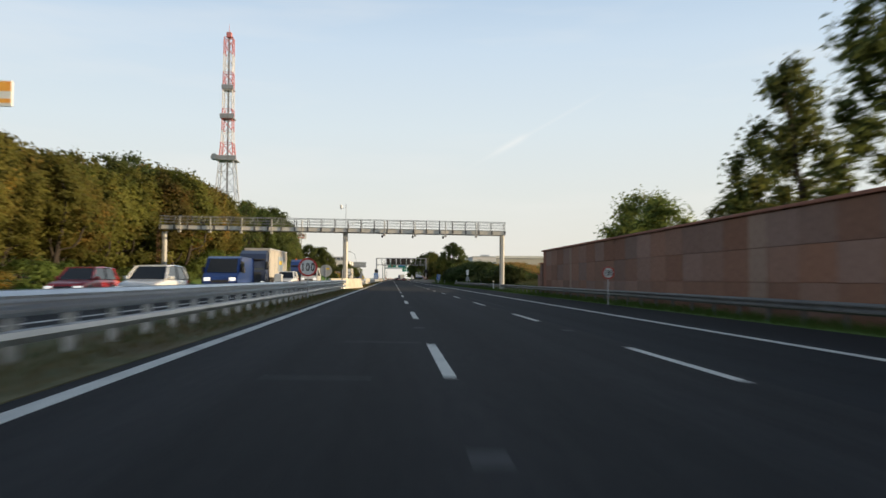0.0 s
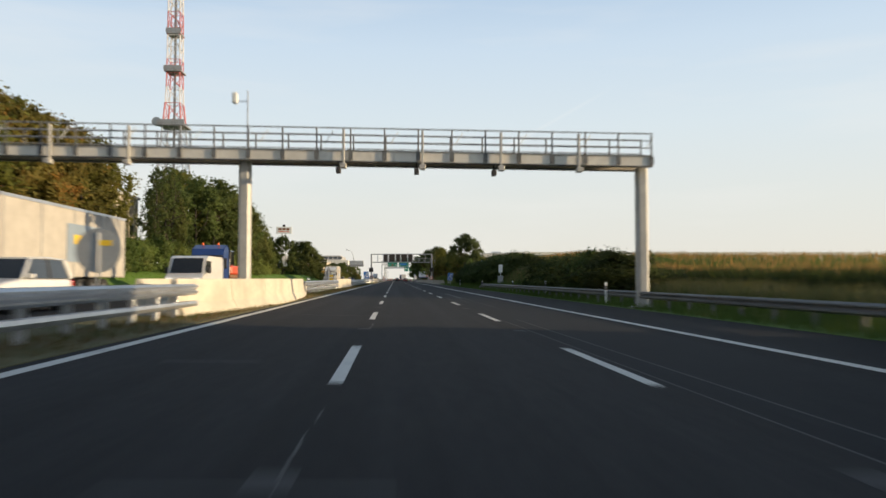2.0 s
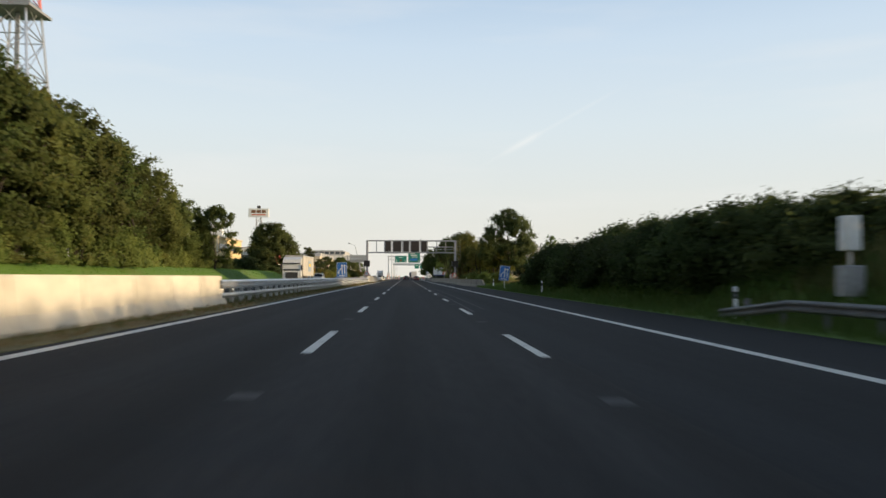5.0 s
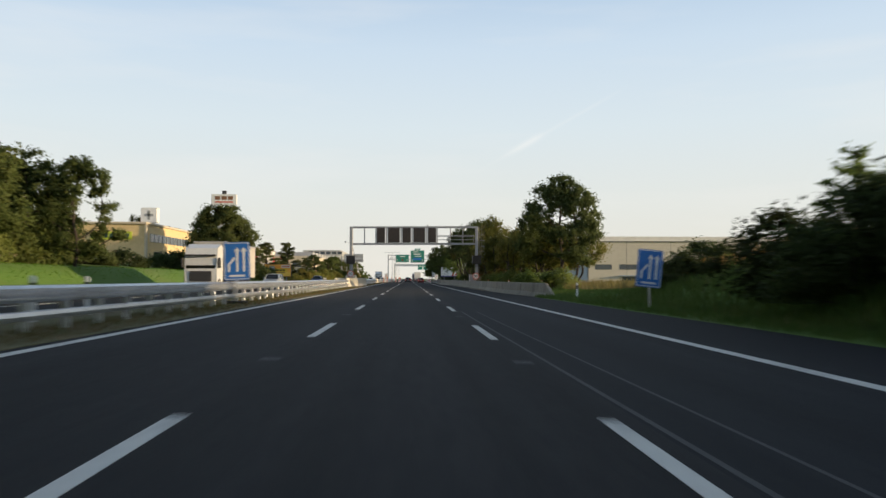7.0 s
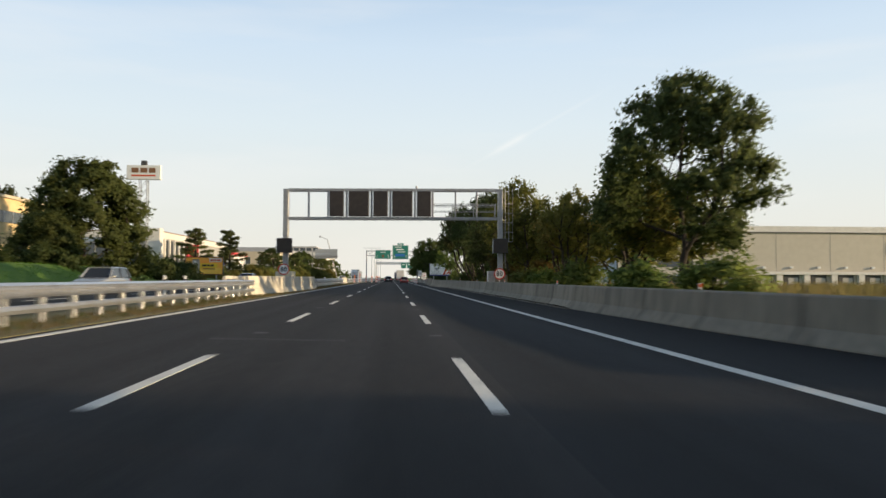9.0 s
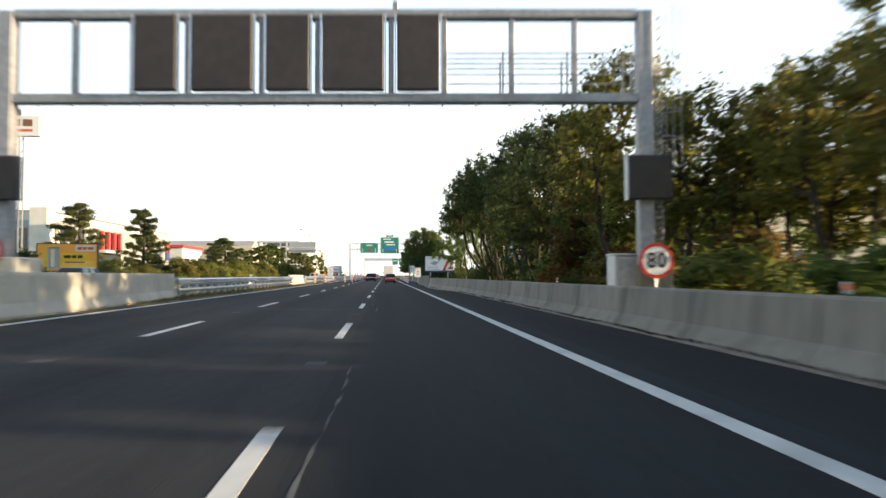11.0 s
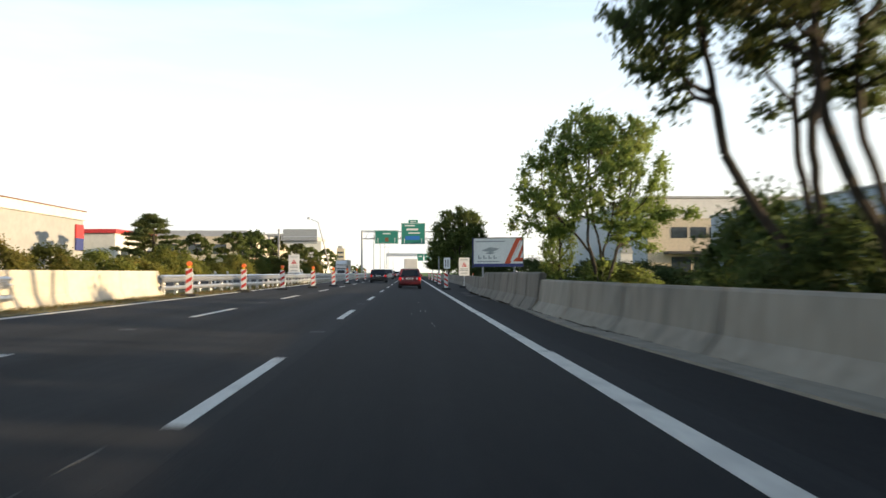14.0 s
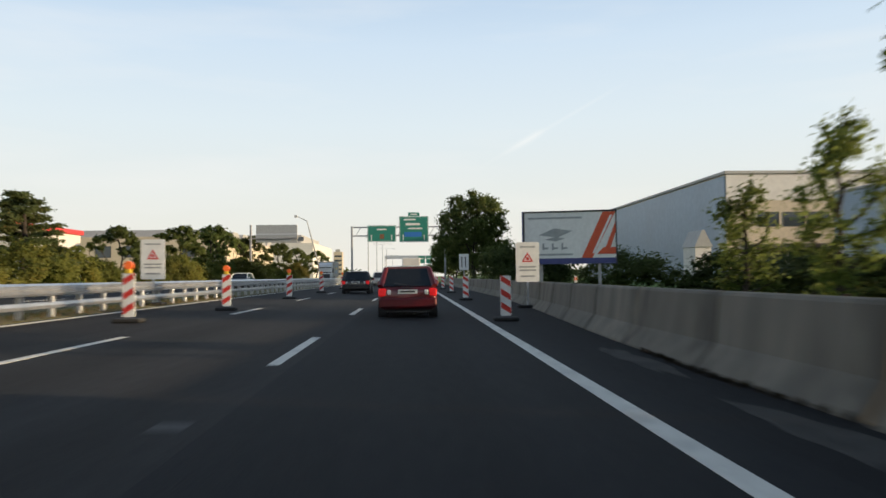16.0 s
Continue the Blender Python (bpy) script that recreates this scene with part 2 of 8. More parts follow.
M = dict(
    # sun and shade across the road put into colour: left warmer, right darker
    asphalt=mat("asphalt", (0.0250, 0.0248, 0.0266), (0.0318, 0.0310, 0.0318), 9.0, 0.9, 0, 0.45, 70, (0.0190, 0.0192, 0.0205), 0.10, 0.7, (1, 0.25, 1), spec=0.18, tracks=0.34),
    asphalt_dimmed=mat("asphalt_shaded_lane", (0.0176, 0.0190, 0.0220), (0.0224, 0.0234, 0.0258), 9.0, 0.9, 0, 0.45, 70, (0.0140, 0.0150, 0.0175), 0.10, 0.7, (1, 0.25, 1), spec=0.18, tracks=0.3),
    shoulder=mat("shoulder_asphalt", (0.0150, 0.0160, 0.0182), (0.0195, 0.0200, 0.0222), 9.0, 0.9, 0, 0.45, 70, (0.0125, 0.0132, 0.0150), 0.2, 0.6, (1, 0.3, 1), spec=0.18, tracks=0.15),
    patch=mat("sealed_joint", (0.062, 0.062, 0.063), (0.040, 0.040, 0.041), 2.5, 0.8, 0, 0.3, 40),
    dust=mat("road_dust", (0.060, 0.057, 0.053), (0.034, 0.033, 0.032), 3.5, 0.95, 0, 0.4, 60, (0.026, 0.026, 0.026), 1.6, 0.7),
    seam=mat("pale_scrape", (0.15, 0.145, 0.14), (0.035, 0.035, 0.035), 2.2, 0.85, 0, 0.2, 40),
    paint=mat("road_paint", (0.78, 0.755, 0.69), (0.62, 0.60, 0.55), 9.0, 0.7, 0, 0.2, 40, (0.25, 0.25, 0.25), 1.4, 0.5),
    grass=mat("grass_ground", (0.075, 0.160, 0.014), (0.105, 0.190, 0.024), 3.0, 0.95, 0, 0.5, 20, (0.13, 0.14, 0.04), 0.16, 0.4),
    verge=mat("dry_verge", (0.17, 0.145, 0.065), (0.10, 0.105, 0.040), 2.2, 0.95, 0, 0.8, 20, (0.15, 0.105, 0.06), 0.5, 0.8),
    blade=leaf_mat("grass_blades", (0.045, 0.09, 0.018), (0.085, 0.13, 0.03), (0.22, 0.19, 0.085), 0.22),
    dry_blade=leaf_mat("dry_grass_blades", (0.16, 0.15, 0.05), (0.25, 0.20, 0.085), (0.30, 0.23, 0.12), 0.4),
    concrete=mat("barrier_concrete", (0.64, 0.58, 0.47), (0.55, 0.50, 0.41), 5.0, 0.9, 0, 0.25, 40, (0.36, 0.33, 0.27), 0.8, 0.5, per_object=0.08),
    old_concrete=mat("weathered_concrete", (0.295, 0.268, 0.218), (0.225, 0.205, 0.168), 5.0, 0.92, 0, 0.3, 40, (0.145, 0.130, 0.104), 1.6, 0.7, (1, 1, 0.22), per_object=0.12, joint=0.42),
    # stained concrete, its base colour darkened for the stretch in shade
    dark_concrete=mat("shaded_stained_concrete", (0.21, 0.19, 0.155), (0.16, 0.146, 0.12), 5.0, 0.92, 0, 0.3, 40, (0.095, 0.088, 0.075), 1.4, 0.7, (1, 1, 0.22), per_object=0.12, joint=0.75),
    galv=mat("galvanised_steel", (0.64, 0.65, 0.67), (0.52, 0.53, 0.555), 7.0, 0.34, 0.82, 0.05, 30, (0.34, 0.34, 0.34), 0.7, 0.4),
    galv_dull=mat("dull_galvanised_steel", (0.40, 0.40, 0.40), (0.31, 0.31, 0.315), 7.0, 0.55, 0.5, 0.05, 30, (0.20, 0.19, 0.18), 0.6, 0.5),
    # darker grey than the other steels, with coarse patches
    rail_grey=mat("dark_grey_steel", (0.20, 0.20, 0.195), (0.14, 0.14, 0.14), 7.0, 0.6, 0.4, 0.05, 30, (0.09, 0.085, 0.08), 0.6, 0.5),
    steel_grey=mat("grey_painted_steel", (0.46, 0.45, 0.42), (0.40, 0.39, 0.37), 3.0, 0.5, 0.1, 0.03, 20, (0.30, 0.28, 0.25), 0.5, 0.35),
    beam_light=mat("pale_beam_steel", (0.74, 0.70, 0.62), (0.66, 0.62, 0.55), 3.0, 0.5, 0.0, 0.03, 20, (0.50, 0.46, 0.40), 0.5, 0.4),
    # brown tint stands in for the warm sheen reflected off the panels
    black=mat("display_brown_sheen", (0.030, 0.021, 0.016), (0.042, 0.030, 0.023), 3.0, 0.5, 0, 0, None, (0.018, 0.014, 0.012), 0.9, 0.6),
    dark=mat("dark_housing", (0.035, 0.035, 0.038), (0.05, 0.05, 0.052), 8.0, 0.6),
    wall_panel=mat("brown_wall_panel", (0.30, 0.165, 0.115), (0.235, 0.125, 0.088), 6.0, 0.9, 0, 0.6, 25, (0.19, 0.115, 0.085), 0.35, 0.6, per_object=0.21),
    wall_pale=mat("pale_wall_strip", (0.37, 0.25, 0.19), (0.30, 0.195, 0.145), 6.0, 0.9, 0, 0.5, 25, (0.25, 0.16, 0.12), 0.35, 0.5, per_object=0.12),
    wall_cap=mat("wall_coping", (0.34, 0.14, 0.085), (0.25, 0.105, 0.07), 6.0, 0.8, 0, 0.3, 25),
    bark=mat("bark", (0.055, 0.042, 0.032), (0.028, 0.022, 0.018), 9.0, 0.95, 0, 1.0, 20, (0.07, 0.06, 0.05), 1.0, 0.4, (1, 1, 0.25)),
    leaf=leaf_mat("oak_leaves", (0.066, 0.098, 0.028), (0.125, 0.152, 0.045), (0.20, 0.19, 0.06), 0.15),
    leaf_light=leaf_mat("willow_leaves", (0.100, 0.148, 0.036), (0.175, 0.225, 0.060), (0.29, 0.275, 0.09), 0.22),
    leaf_olive=leaf_mat("olive_leaves", (0.100, 0.124, 0.026), (0.190, 0.190, 0.044), (0.32, 0.22, 0.055), 0.28),
    leaf_rust=leaf_mat("rust_brown_leaves", (0.100, 0.112, 0.030), (0.190, 0.150, 0.044), (0.40, 0.190, 0.05), 0.32),
    leaf_autumn=leaf_mat("turning_leaves", (0.095, 0.112, 0.026), (0.185, 0.160, 0.042), (0.40, 0.19, 0.045), 0.34),
    leaf_dark=leaf_mat("roadside_leaves", (0.062, 0.088, 0.030), (0.105, 0.128, 0.044), (0.19, 0.17, 0.06), 0.16),
    litter=leaf_mat("dead_leaves", (0.030, 0.024, 0.018), (0.06, 0.045, 0.03), (0.13, 0.10, 0.06), 0.2),
    needle=leaf_mat("pine_needles", (0.075, 0.096, 0.036), (0.125, 0.140, 0.050), (0.22, 0.165, 0.07), 0.22),
    hedge=leaf_mat("hedge_leaves", (0.042, 0.066, 0.021), (0.072, 0.098, 0.031), (0.13, 0.13, 0.045), 0.15),
    lawn=leaf_mat("sunlit_lawn_blades", (0.072, 0.170, 0.012), (0.110, 0.225, 0.020), (0.17, 0.235, 0.04), 0.2),
    corn=leaf_mat("maize_leaves", (0.070, 0.110, 0.026), (0.12, 0.155, 0.040), (0.24, 0.19, 0.065), 0.25),
    reed=leaf_mat("meadow_blades", (0.10, 0.13, 0.035), (0.22, 0.20, 0.075), (0.36, 0.28, 0.14), 0.35),
    tassel=leaf_mat("maize_tassels", (0.30, 0.17, 0.06), (0.40, 0.23, 0.085), (0.46, 0.29, 0.12), 0.3),
    red=mat("signal_red", (0.60, 0.035, 0.022), (0.52, 0.03, 0.02), 6.0, 0.45),
    red_mast=mat("mast_red", (0.60, 0.21, 0.21), (0.52, 0.18, 0.18), 4.0, 0.5),
    white=mat("sign_white", (0.78, 0.78, 0.76), (0.70, 0.70, 0.68), 5.0, 0.5),
    white_mast=mat("mast_white", (0.74, 0.72, 0.72), (0.66, 0.64, 0.64), 5.0, 0.5),
    blue=mat("sign_blue", (0.025, 0.16, 0.50), (0.02, 0.14, 0.46), 5.0, 0.4),
    green=mat("sign_green", (0.02, 0.22, 0.165), (0.017, 0.19, 0.14), 5.0, 0.4),
    orange=mat("lamp_orange", (0.85, 0.16, 0.03), (0.75, 0.13, 0.02), 5.0, 0.3, emit=0.15),
    yellow=mat("sign_yellow", (0.80, 0.55, 0.03), (0.74, 0.50, 0.03), 5.0, 0.5),
    text_black=mat("letter_black", (0.02, 0.02, 0.02), None, 5.0, 0.6),
    grey_sign=mat("grey_sign_back", (0.42, 0.43, 0.43), (0.35, 0.36, 0.36), 4.0, 0.5, 0.4),
    rubber=mat("rubber", (0.022, 0.022, 0.022), (0.032, 0.031, 0.030), 10.0, 0.85),
    glass=mat("car_glass", (0.012, 0.014, 0.016), (0.016, 0.018, 0.02), 2.0, 0.06, spec=0.8),
    alloy=mat("wheel_alloy", (0.45, 0.45, 0.46), (0.36, 0.36, 0.37), 8.0, 0.35, 0.8),
    tail=mat("tail_lamp", (0.62, 0.012, 0.014), (0.48, 0.010, 0.012), 8.0, 0.2, emit=0.5),
    # dimmer red with a faint glow added to the colour
    tail_dim=mat("tail_lamp_faint", (0.45, 0.02, 0.02), None, 8.0, 0.2, emit=0.2),
    head=mat("head_lamp", (0.85, 0.84, 0.80), None, 8.0, 0.1, emit=1.0),
    plate=mat("number_plate", (0.78, 0.78, 0.76), None, 5.0, 0.45),
    car_red=mat("dark_red_paint", (0.115, 0.008, 0.012), (0.095, 0.006, 0.010), 3.0, 0.28, 0.1, coat=0.6),
    car_black=mat("black_paint", (0.012, 0.012, 0.014), (0.016, 0.016, 0.018), 3.0, 0.25, 0.1, coat=0.6),
    car_silver=mat("silver_paint", (0.50, 0.49, 0.46), (0.45, 0.44, 0.42), 3.0, 0.3, 0.6, coat=0.5),
    car_white=mat("white_paint", (0.74, 0.74, 0.73), (0.68, 0.68, 0.67), 3.0, 0.3, coat=0.5),
    car_blue=mat("blue_paint", (0.02, 0.06, 0.24), (0.018, 0.05, 0.20), 3.0, 0.3, 0.1, coat=0.5),
    car_bright_red=mat("red_paint", (0.42, 0.02, 0.02), (0.36, 0.016, 0.016), 3.0, 0.3, coat=0.5),
    tarp=mat("trailer_tarpaulin", (0.50, 0.47, 0.42), (0.42, 0.39, 0.35), 2.0, 0.7, 0, 0.1, 6, (0.30, 0.28, 0.25), 0.4, 0.4),
    cab_dark=mat("dark_blue_cab", (0.03, 0.045, 0.10), (0.025, 0.035, 0.08), 3.0, 0.35, coat=0.4),
    clad_grey=mat("grey_cladding", (0.42, 0.41, 0.39), (0.37, 0.36, 0.345), 1.2, 0.6, 0.1, 0.1, 6, (0.32, 0.31, 0.30), 0.1, 0.4),
    clad_beige=mat("beige_panel_cladding", (0.50, 0.46, 0.385), (0.47, 0.43, 0.36), 0.8, 0.6, 0.1, 0.05, 6, (0.43, 0.395, 0.33), 0.08, 0.4),
    seam_grey=mat("panel_seam", (0.30, 0.28, 0.24), None, 3.0, 0.7),
    clad_blue=mat("blue_grey_corrugation", (0.33, 0.40, 0.48), (0.30, 0.365, 0.44), 1.2, 0.5, 0.3, 0.1, 6, (0.28, 0.31, 0.36), 0.1, 0.4),
    clad_white=mat("white_cladding", (0.72, 0.69, 0.64), (0.64, 0.61, 0.57), 1.0, 0.6, 0, 0.1, 6, (0.52, 0.50, 0.46), 0.1, 0.4),
    stucco_yellow=mat("ochre_render", (0.72, 0.54, 0.29), (0.65, 0.48, 0.25), 2.0, 0.9, 0, 0.2, 12, (0.50, 0.37, 0.20), 0.15, 0.4),
    stucco_beige=mat("beige_render", (0.60, 0.51, 0.38), (0.53, 0.45, 0.34), 2.0, 0.9, 0, 0.2, 12, (0.40, 0.34, 0.26), 0.15, 0.4),
    panel_concrete=mat("facade_concrete", (0.46, 0.42, 0.35), (0.38, 0.35, 0.29), 2.0, 0.9, 0, 0.2, 12, (0.26, 0.24, 0.20), 0.15, 0.5),
    roof_red=mat("red_fascia", (0.62, 0.05, 0.05), (0.54, 0.045, 0.045), 2.0, 0.5),
    window=mat("window_glass", (0.05, 0.065, 0.075), (0.035, 0.045, 0.055), 1.0, 0.08, spec=0.7),
    lime=mat("lime_board", (0.55, 0.62, 0.05), (0.50, 0.57, 0.05), 3.0, 0.5),
    poster_orange=mat("orange_poster", (0.88, 0.34, 0.05), (0.88, 0.48, 0.07), 0.5, 0.6),
    poster_amber=mat("amber_poster", (0.86, 0.50, 0.07), (0.88, 0.62, 0.12), 0.6, 0.6),
    poster_red=mat("poster_red", (0.62, 0.09, 0.03), (0.55, 0.08, 0.03), 3.0, 0.5),
    poster_blue=mat("poster_blue", (0.05, 0.06, 0.20), (0.04, 0.05, 0.17), 3.0, 0.5),
    grey_print=mat("grey_print", (0.36, 0.38, 0.38), None, 3.0, 0.6),
    green_print=mat("dark_green_print", (0.04, 0.09, 0.07), None, 3.0, 0.6),
    rust=mat("rusty_brown", (0.24, 0.12, 0.06), (0.16, 0.08, 0.045), 5.0, 0.85, 0, 0.3, 20),
)

# ---- mesh helpers ----
class Geo:
    """Collects vertices and faces for one mesh."""

    def __init__(self):
        self.v, self.f = [], []

    def add(self, verts, faces):
        k = len(self.v)
        self.v.extend(tuple(p) for p in verts)
        self.f.extend(tuple(i + k for i in face) for face in faces)
        return self

    def box(self, x0, x1, y0, y1, z0, z1, bev=0.0):
        """A box, its edges chamfered by bev."""
        if bev <= 0:
            return self.add([(x, y, z) for x in (x0, x1) for y in (y0, y1) for z in (z0, z1)],
                            [(0, 1, 3, 2), (4, 6, 7, 5), (0, 4, 5, 1), (2, 3, 7, 6), (0, 2, 6, 4), (1, 5, 7, 3)])
        lo, hi = (x0, y0, z0), (x1, y1, z1)
        verts, idx = [], {}
        for sx in (0, 1):
            for sy in (0, 1):
                for sz in (0, 1):
                    s = (sx, sy, sz)
                    for a in range(3):
                        p = [(hi[i] if s[i] else lo[i]) + (0 if i == a else (-bev if s[i] else bev)) for i in range(3)]
                        idx[s, a] = len(verts)
                        verts.append(p)
        faces = []
        for a in range(3):
            u, w = (a + 1) % 3, (a + 2) % 3
            for s in (0, 1):
                ring = []
                for su, sw in ((0, 0), (1, 0), (1, 1), (0, 1)):
                    k = [0, 0, 0]
                    k[a], k[u], k[w] = s, su, sw
                    ring.append(idx[tuple(k), a])
                faces.append(ring if s else ring[::-1])
            for su in (0, 1):
                for sw in (0, 1):
                    k0, k1 = [0, 0, 0], [0, 0, 0]
                    k0[a], k1[a] = 0, 1
                    k0[u] = k1[u] = su
                    k0[w] = k1[w] = sw
                    q = [idx[tuple(k0), u], idx[tuple(k1), u], idx[tuple(k1), w], idx[tuple(k0), w]]
                    faces.append(q)
        for sx in (0, 1):
            for sy in (0, 1):
                for sz in (0, 1):
                    faces.append([idx[(sx, sy, sz), a] for a in range(3)])
        return self.add(verts, faces)

    def tube(self, p, q, r0, r1=None, n=8, caps=True):
        """A round bar from p to q."""
        p, q, r1 = Vector(p), Vector(q), r0 if r1 is None else r1
        d = (q - p).normalized()
        u = d.cross(Vector((0, 0, 1)) if abs(d.z) < 0.9 else Vector((1, 0, 0))).normalized()
        w = d.cross(u)
        ring = [(math.cos(2 * math.pi * i / n), math.sin(2 * math.pi * i / n)) for i in range(n)]
        verts = [p + (u * a + w * b) * r0 for a, b in ring] + [q + (u * a + w * b) * r1 for a, b in ring]
        faces = [(i, (i + 1) % n, n + (i + 1) % n, n + i) for i in range(n)]
        if caps:
            faces += [tuple(range(n))[::-1], tuple(range(n, 2 * n))]
        return self.add(verts, faces)

    def bar(self, p, q, w, h=None):
        """A square bar from p to q."""
        return self.tube(p, q, w * 0.7071, None, 4)

    def loft(self, rings, closed=True, caps=True):
        n = len(rings[0])
        verts = [p for ring in rings for p in ring]
        faces = []
        for k in range(len(rings) - 1):
            for i in range(n if closed else n - 1):
                j = (i + 1) % n
                faces.append((k * n + i, k * n + j, (k + 1) * n + j, (k + 1) * n + i))
        if caps and closed:
            faces += [tuple(range(n))[::-1], tuple((len(rings) - 1) * n + i for i in range(n))]
        return self.add(verts, faces)

    def quad(self, a, b, c, d):
        return self.add([a, b, c, d], [(0, 1, 2, 3)])

    def mesh(self, name):
        me = bpy.data.meshes.new(name)
        me.from_pydata(self.v, [], self.f)
        bm = bmesh.new()
        bm.from_mesh(me)
        bmesh.ops.recalc_face_normals(bm, faces=bm.faces)
        bm.to_mesh(me)
        bm.free()
        return me


def put(name, geo, material, parent=None, label="", smooth=False):
    """One mesh object, a part when it has a parent."""
    me = geo.mesh(name) if isinstance(geo, Geo) else geo
    if not me.materials:
        me.materials.append(M[material])
    if smooth:
        me.shade_smooth()
    ob = new(name, me)
    ob.parent = parent
    return tagged(ob, label)


part = put


def thing(name, label, category, group="", kind="", at=(0, 0, 0), turn=0.0):
    ob = new(name)
    ob.empty_display_size = 0.3
    ob.matrix_basis = pose(*at, 0, 0, turn)
    return tagged(ob, label, category, group, kind)


def lettering(body, size, name, material, parent, at, rot=(90, 0, 0), depth=0.004):
    cu = bpy.data.curves.new(name, "FONT")
    cu.body, cu.size, cu.align_x, cu.align_y, cu.extrude = body, size, "CENTER", "CENTER", depth
    cu.offset = 0.022 * size
    tmp = bpy.data.objects.new(name, cu)
    scene.collection.objects.link(tmp)
    me = bpy.data.meshes.new_from_object(tmp.evaluated_get(bpy.context.evaluated_depsgraph_get()))
    bpy.data.objects.remove(tmp)
    bm = bmesh.new()
    bm.from_mesh(me)
    bmesh.ops.remove_doubles(bm, verts=bm.verts, dist=1e-5)
    bm.to_mesh(me)
    bm.free()
    me.materials.clear()
    me.materials.append(M[material])
    ob = new(name, me)
    ob.parent = parent
    ob.matrix_basis = pose(*at, *rot)
    return ob


def disc(r, depth, n=28, y=0.0):
    g = Geo()
    g.tube((0, y, 0), (0, y - depth, 0), r, None, n)
    return g


FALL = 0.0189


def road_z(x):
    return -FALL * x if x > -2.2 else 0.0189 * 2.2


def smooth_step(a, b, v):
    k = min(1.0, max(0.0, (v - a) / (b - a)))
    return k * k * (3 - 2 * k)


def bank_right(y):
    pts = [(60, -0.1), (95, 0.0), (120, 0.25), (138, 0.9), (150, 1.75), (165, 1.8), (215, 1.5), (236, 0.2), (255, -0.1), (290, -0.25), (330, -0.4), (480, -0.4), (900, 0.2)]
    if y <= pts[0][0]:
        return pts[0][1]
    for (y0, a), (y1, b) in zip(pts, pts[1:]):
        if y <= y1:
            return a + (b - a) * (y - y0) / (y1 - y0)
    return pts[-1][1]


def bank_left(y):
    return 0.5 + 1.6 * smooth_step(100, 150, y) * (1 - 0.75 * smooth_step(300, 345, y))


def land(x, y):
    """Height of the ground."""
    if -2.3 <= x <= 12.6:
        return road_z(x) - 0.05
    if x > 12.6:
        k = smooth_step(13.6, 18.5, x)
        return -0.27 * (1 - k) + (bank_right(y) + 0.15 * noise.noise(Vector((x * 0.1, y * 0.1, 0)))) * k
    if x > -5.6:
        return 0.05
    if x >= -19.6:
        return 0.0
    b = bank_left(y)
    return 0.02 + b * smooth_step(-20.0, -24.5, x) + 1.2 * smooth_step(-24, -40, x) * smooth_step(130, 200, y) * (1 - smooth_step(330, 380, y))

# ---- ground and carriageways ----
def steps(*spans):
    out = []
    for a, b, d in spans:
        n = max(1, round((b - a) / d))
        out += [a + (b - a) * i / n for i in range(n)]
    return out + [spans[-1][1]]


XS = steps((-3000, -400, 650), (-400, -90, 60), (-90, -42, 8), (-42, -19.6, 1.4), (-19.6, -5.6, 7.0), (-5.6, -2.3, 1.1), (-2.3, 12.6, 5.0), (12.6, 26, 0.9), (26, 100, 9), (100, 400, 60), (400, 3000, 650))
YS = steps((-1500, -100, 350), (-100, 0, 20), (0, 420, 3.5), (420, 900, 24), (900, 4500, 600))


def sheet(name, xs, ys, height, material, kind, label, category):
    n = len(ys)
    verts = [(x, y, height(x, y)) for x in xs for y in ys]
    faces = [(i * n + j, (i + 1) * n + j, (i + 1) * n + j + 1, i * n + j + 1) for i in range(len(xs) - 1) for j in range(n - 1)]
    me = bpy.data.meshes.new(name)
    me.from_pydata(verts, [], faces)
    me.materials.append(M[material])
    me.shade_smooth()
    return tagged(new(name, me), label, category, kind=kind)


sheet("ground", XS, YS, land, "grass", "structure", "grassy ground with dry patches beside the motorway", "ground")


def slab(name, x0, x1, y0, y1, dz, thick, material, label, category, n=6, height=road_z):
    """A strip of paving with its own thickness, following the crossfall."""
    xs = [x0 + (x1 - x0) * i / n for i in range(n + 1)]
    g = Geo()
    top = [(x, height(x) + dz) for x in xs]
    ring = top + [(x, z - thick) for x, z in reversed(top)]
    g.loft([[(x, y, z) for x, z in ring] for y in (y0, y1)])
    ob = put(name, g, material)
    return tagged(ob, label, category, kind="structure")


slab("road", -2.05, 5.42, -60, 1400, 0.0, 0.35, "asphalt", "dark asphalt carriageway falling gently to one side", "road", 4)
slab("road", 5.42, 9.3, -60, 1400, 0.0, 0.35, "asphalt_dimmed", "right lane of the asphalt carriageway, its colour darkened for shade", "road", 2)
slab("pavement_shoulder", 9.3, 12.35, -60, 1400, -0.003, 0.35, "shoulder", "dark asphalt hard shoulder beside the carriageway", "shoulder", 2)
flat = lambda x: 0.08
slab("road_opposite", -19.3, -6.0, -60, 1400, 0.0, 0.35, "asphalt", "asphalt carriageway for the opposite direction", "road", 1, flat)
slab("verge_median", -5.95, -2.05, -60, 1400, 0.012, 0.2, "verge", "dry trampled grass strip along the median", "verge", 1, lambda x: 0.04)
slab("verge_right", 12.35, 13.5, -60, 236, 0.02, 0.3, "grass", "narrow grass verge beside the hard shoulder", "verge", 1, lambda x: -0.25)

LINE_L, LINE_1, LINE_2, LINE_R = -1.747, 1.774, 5.172, 8.77
EDGE = 0.004


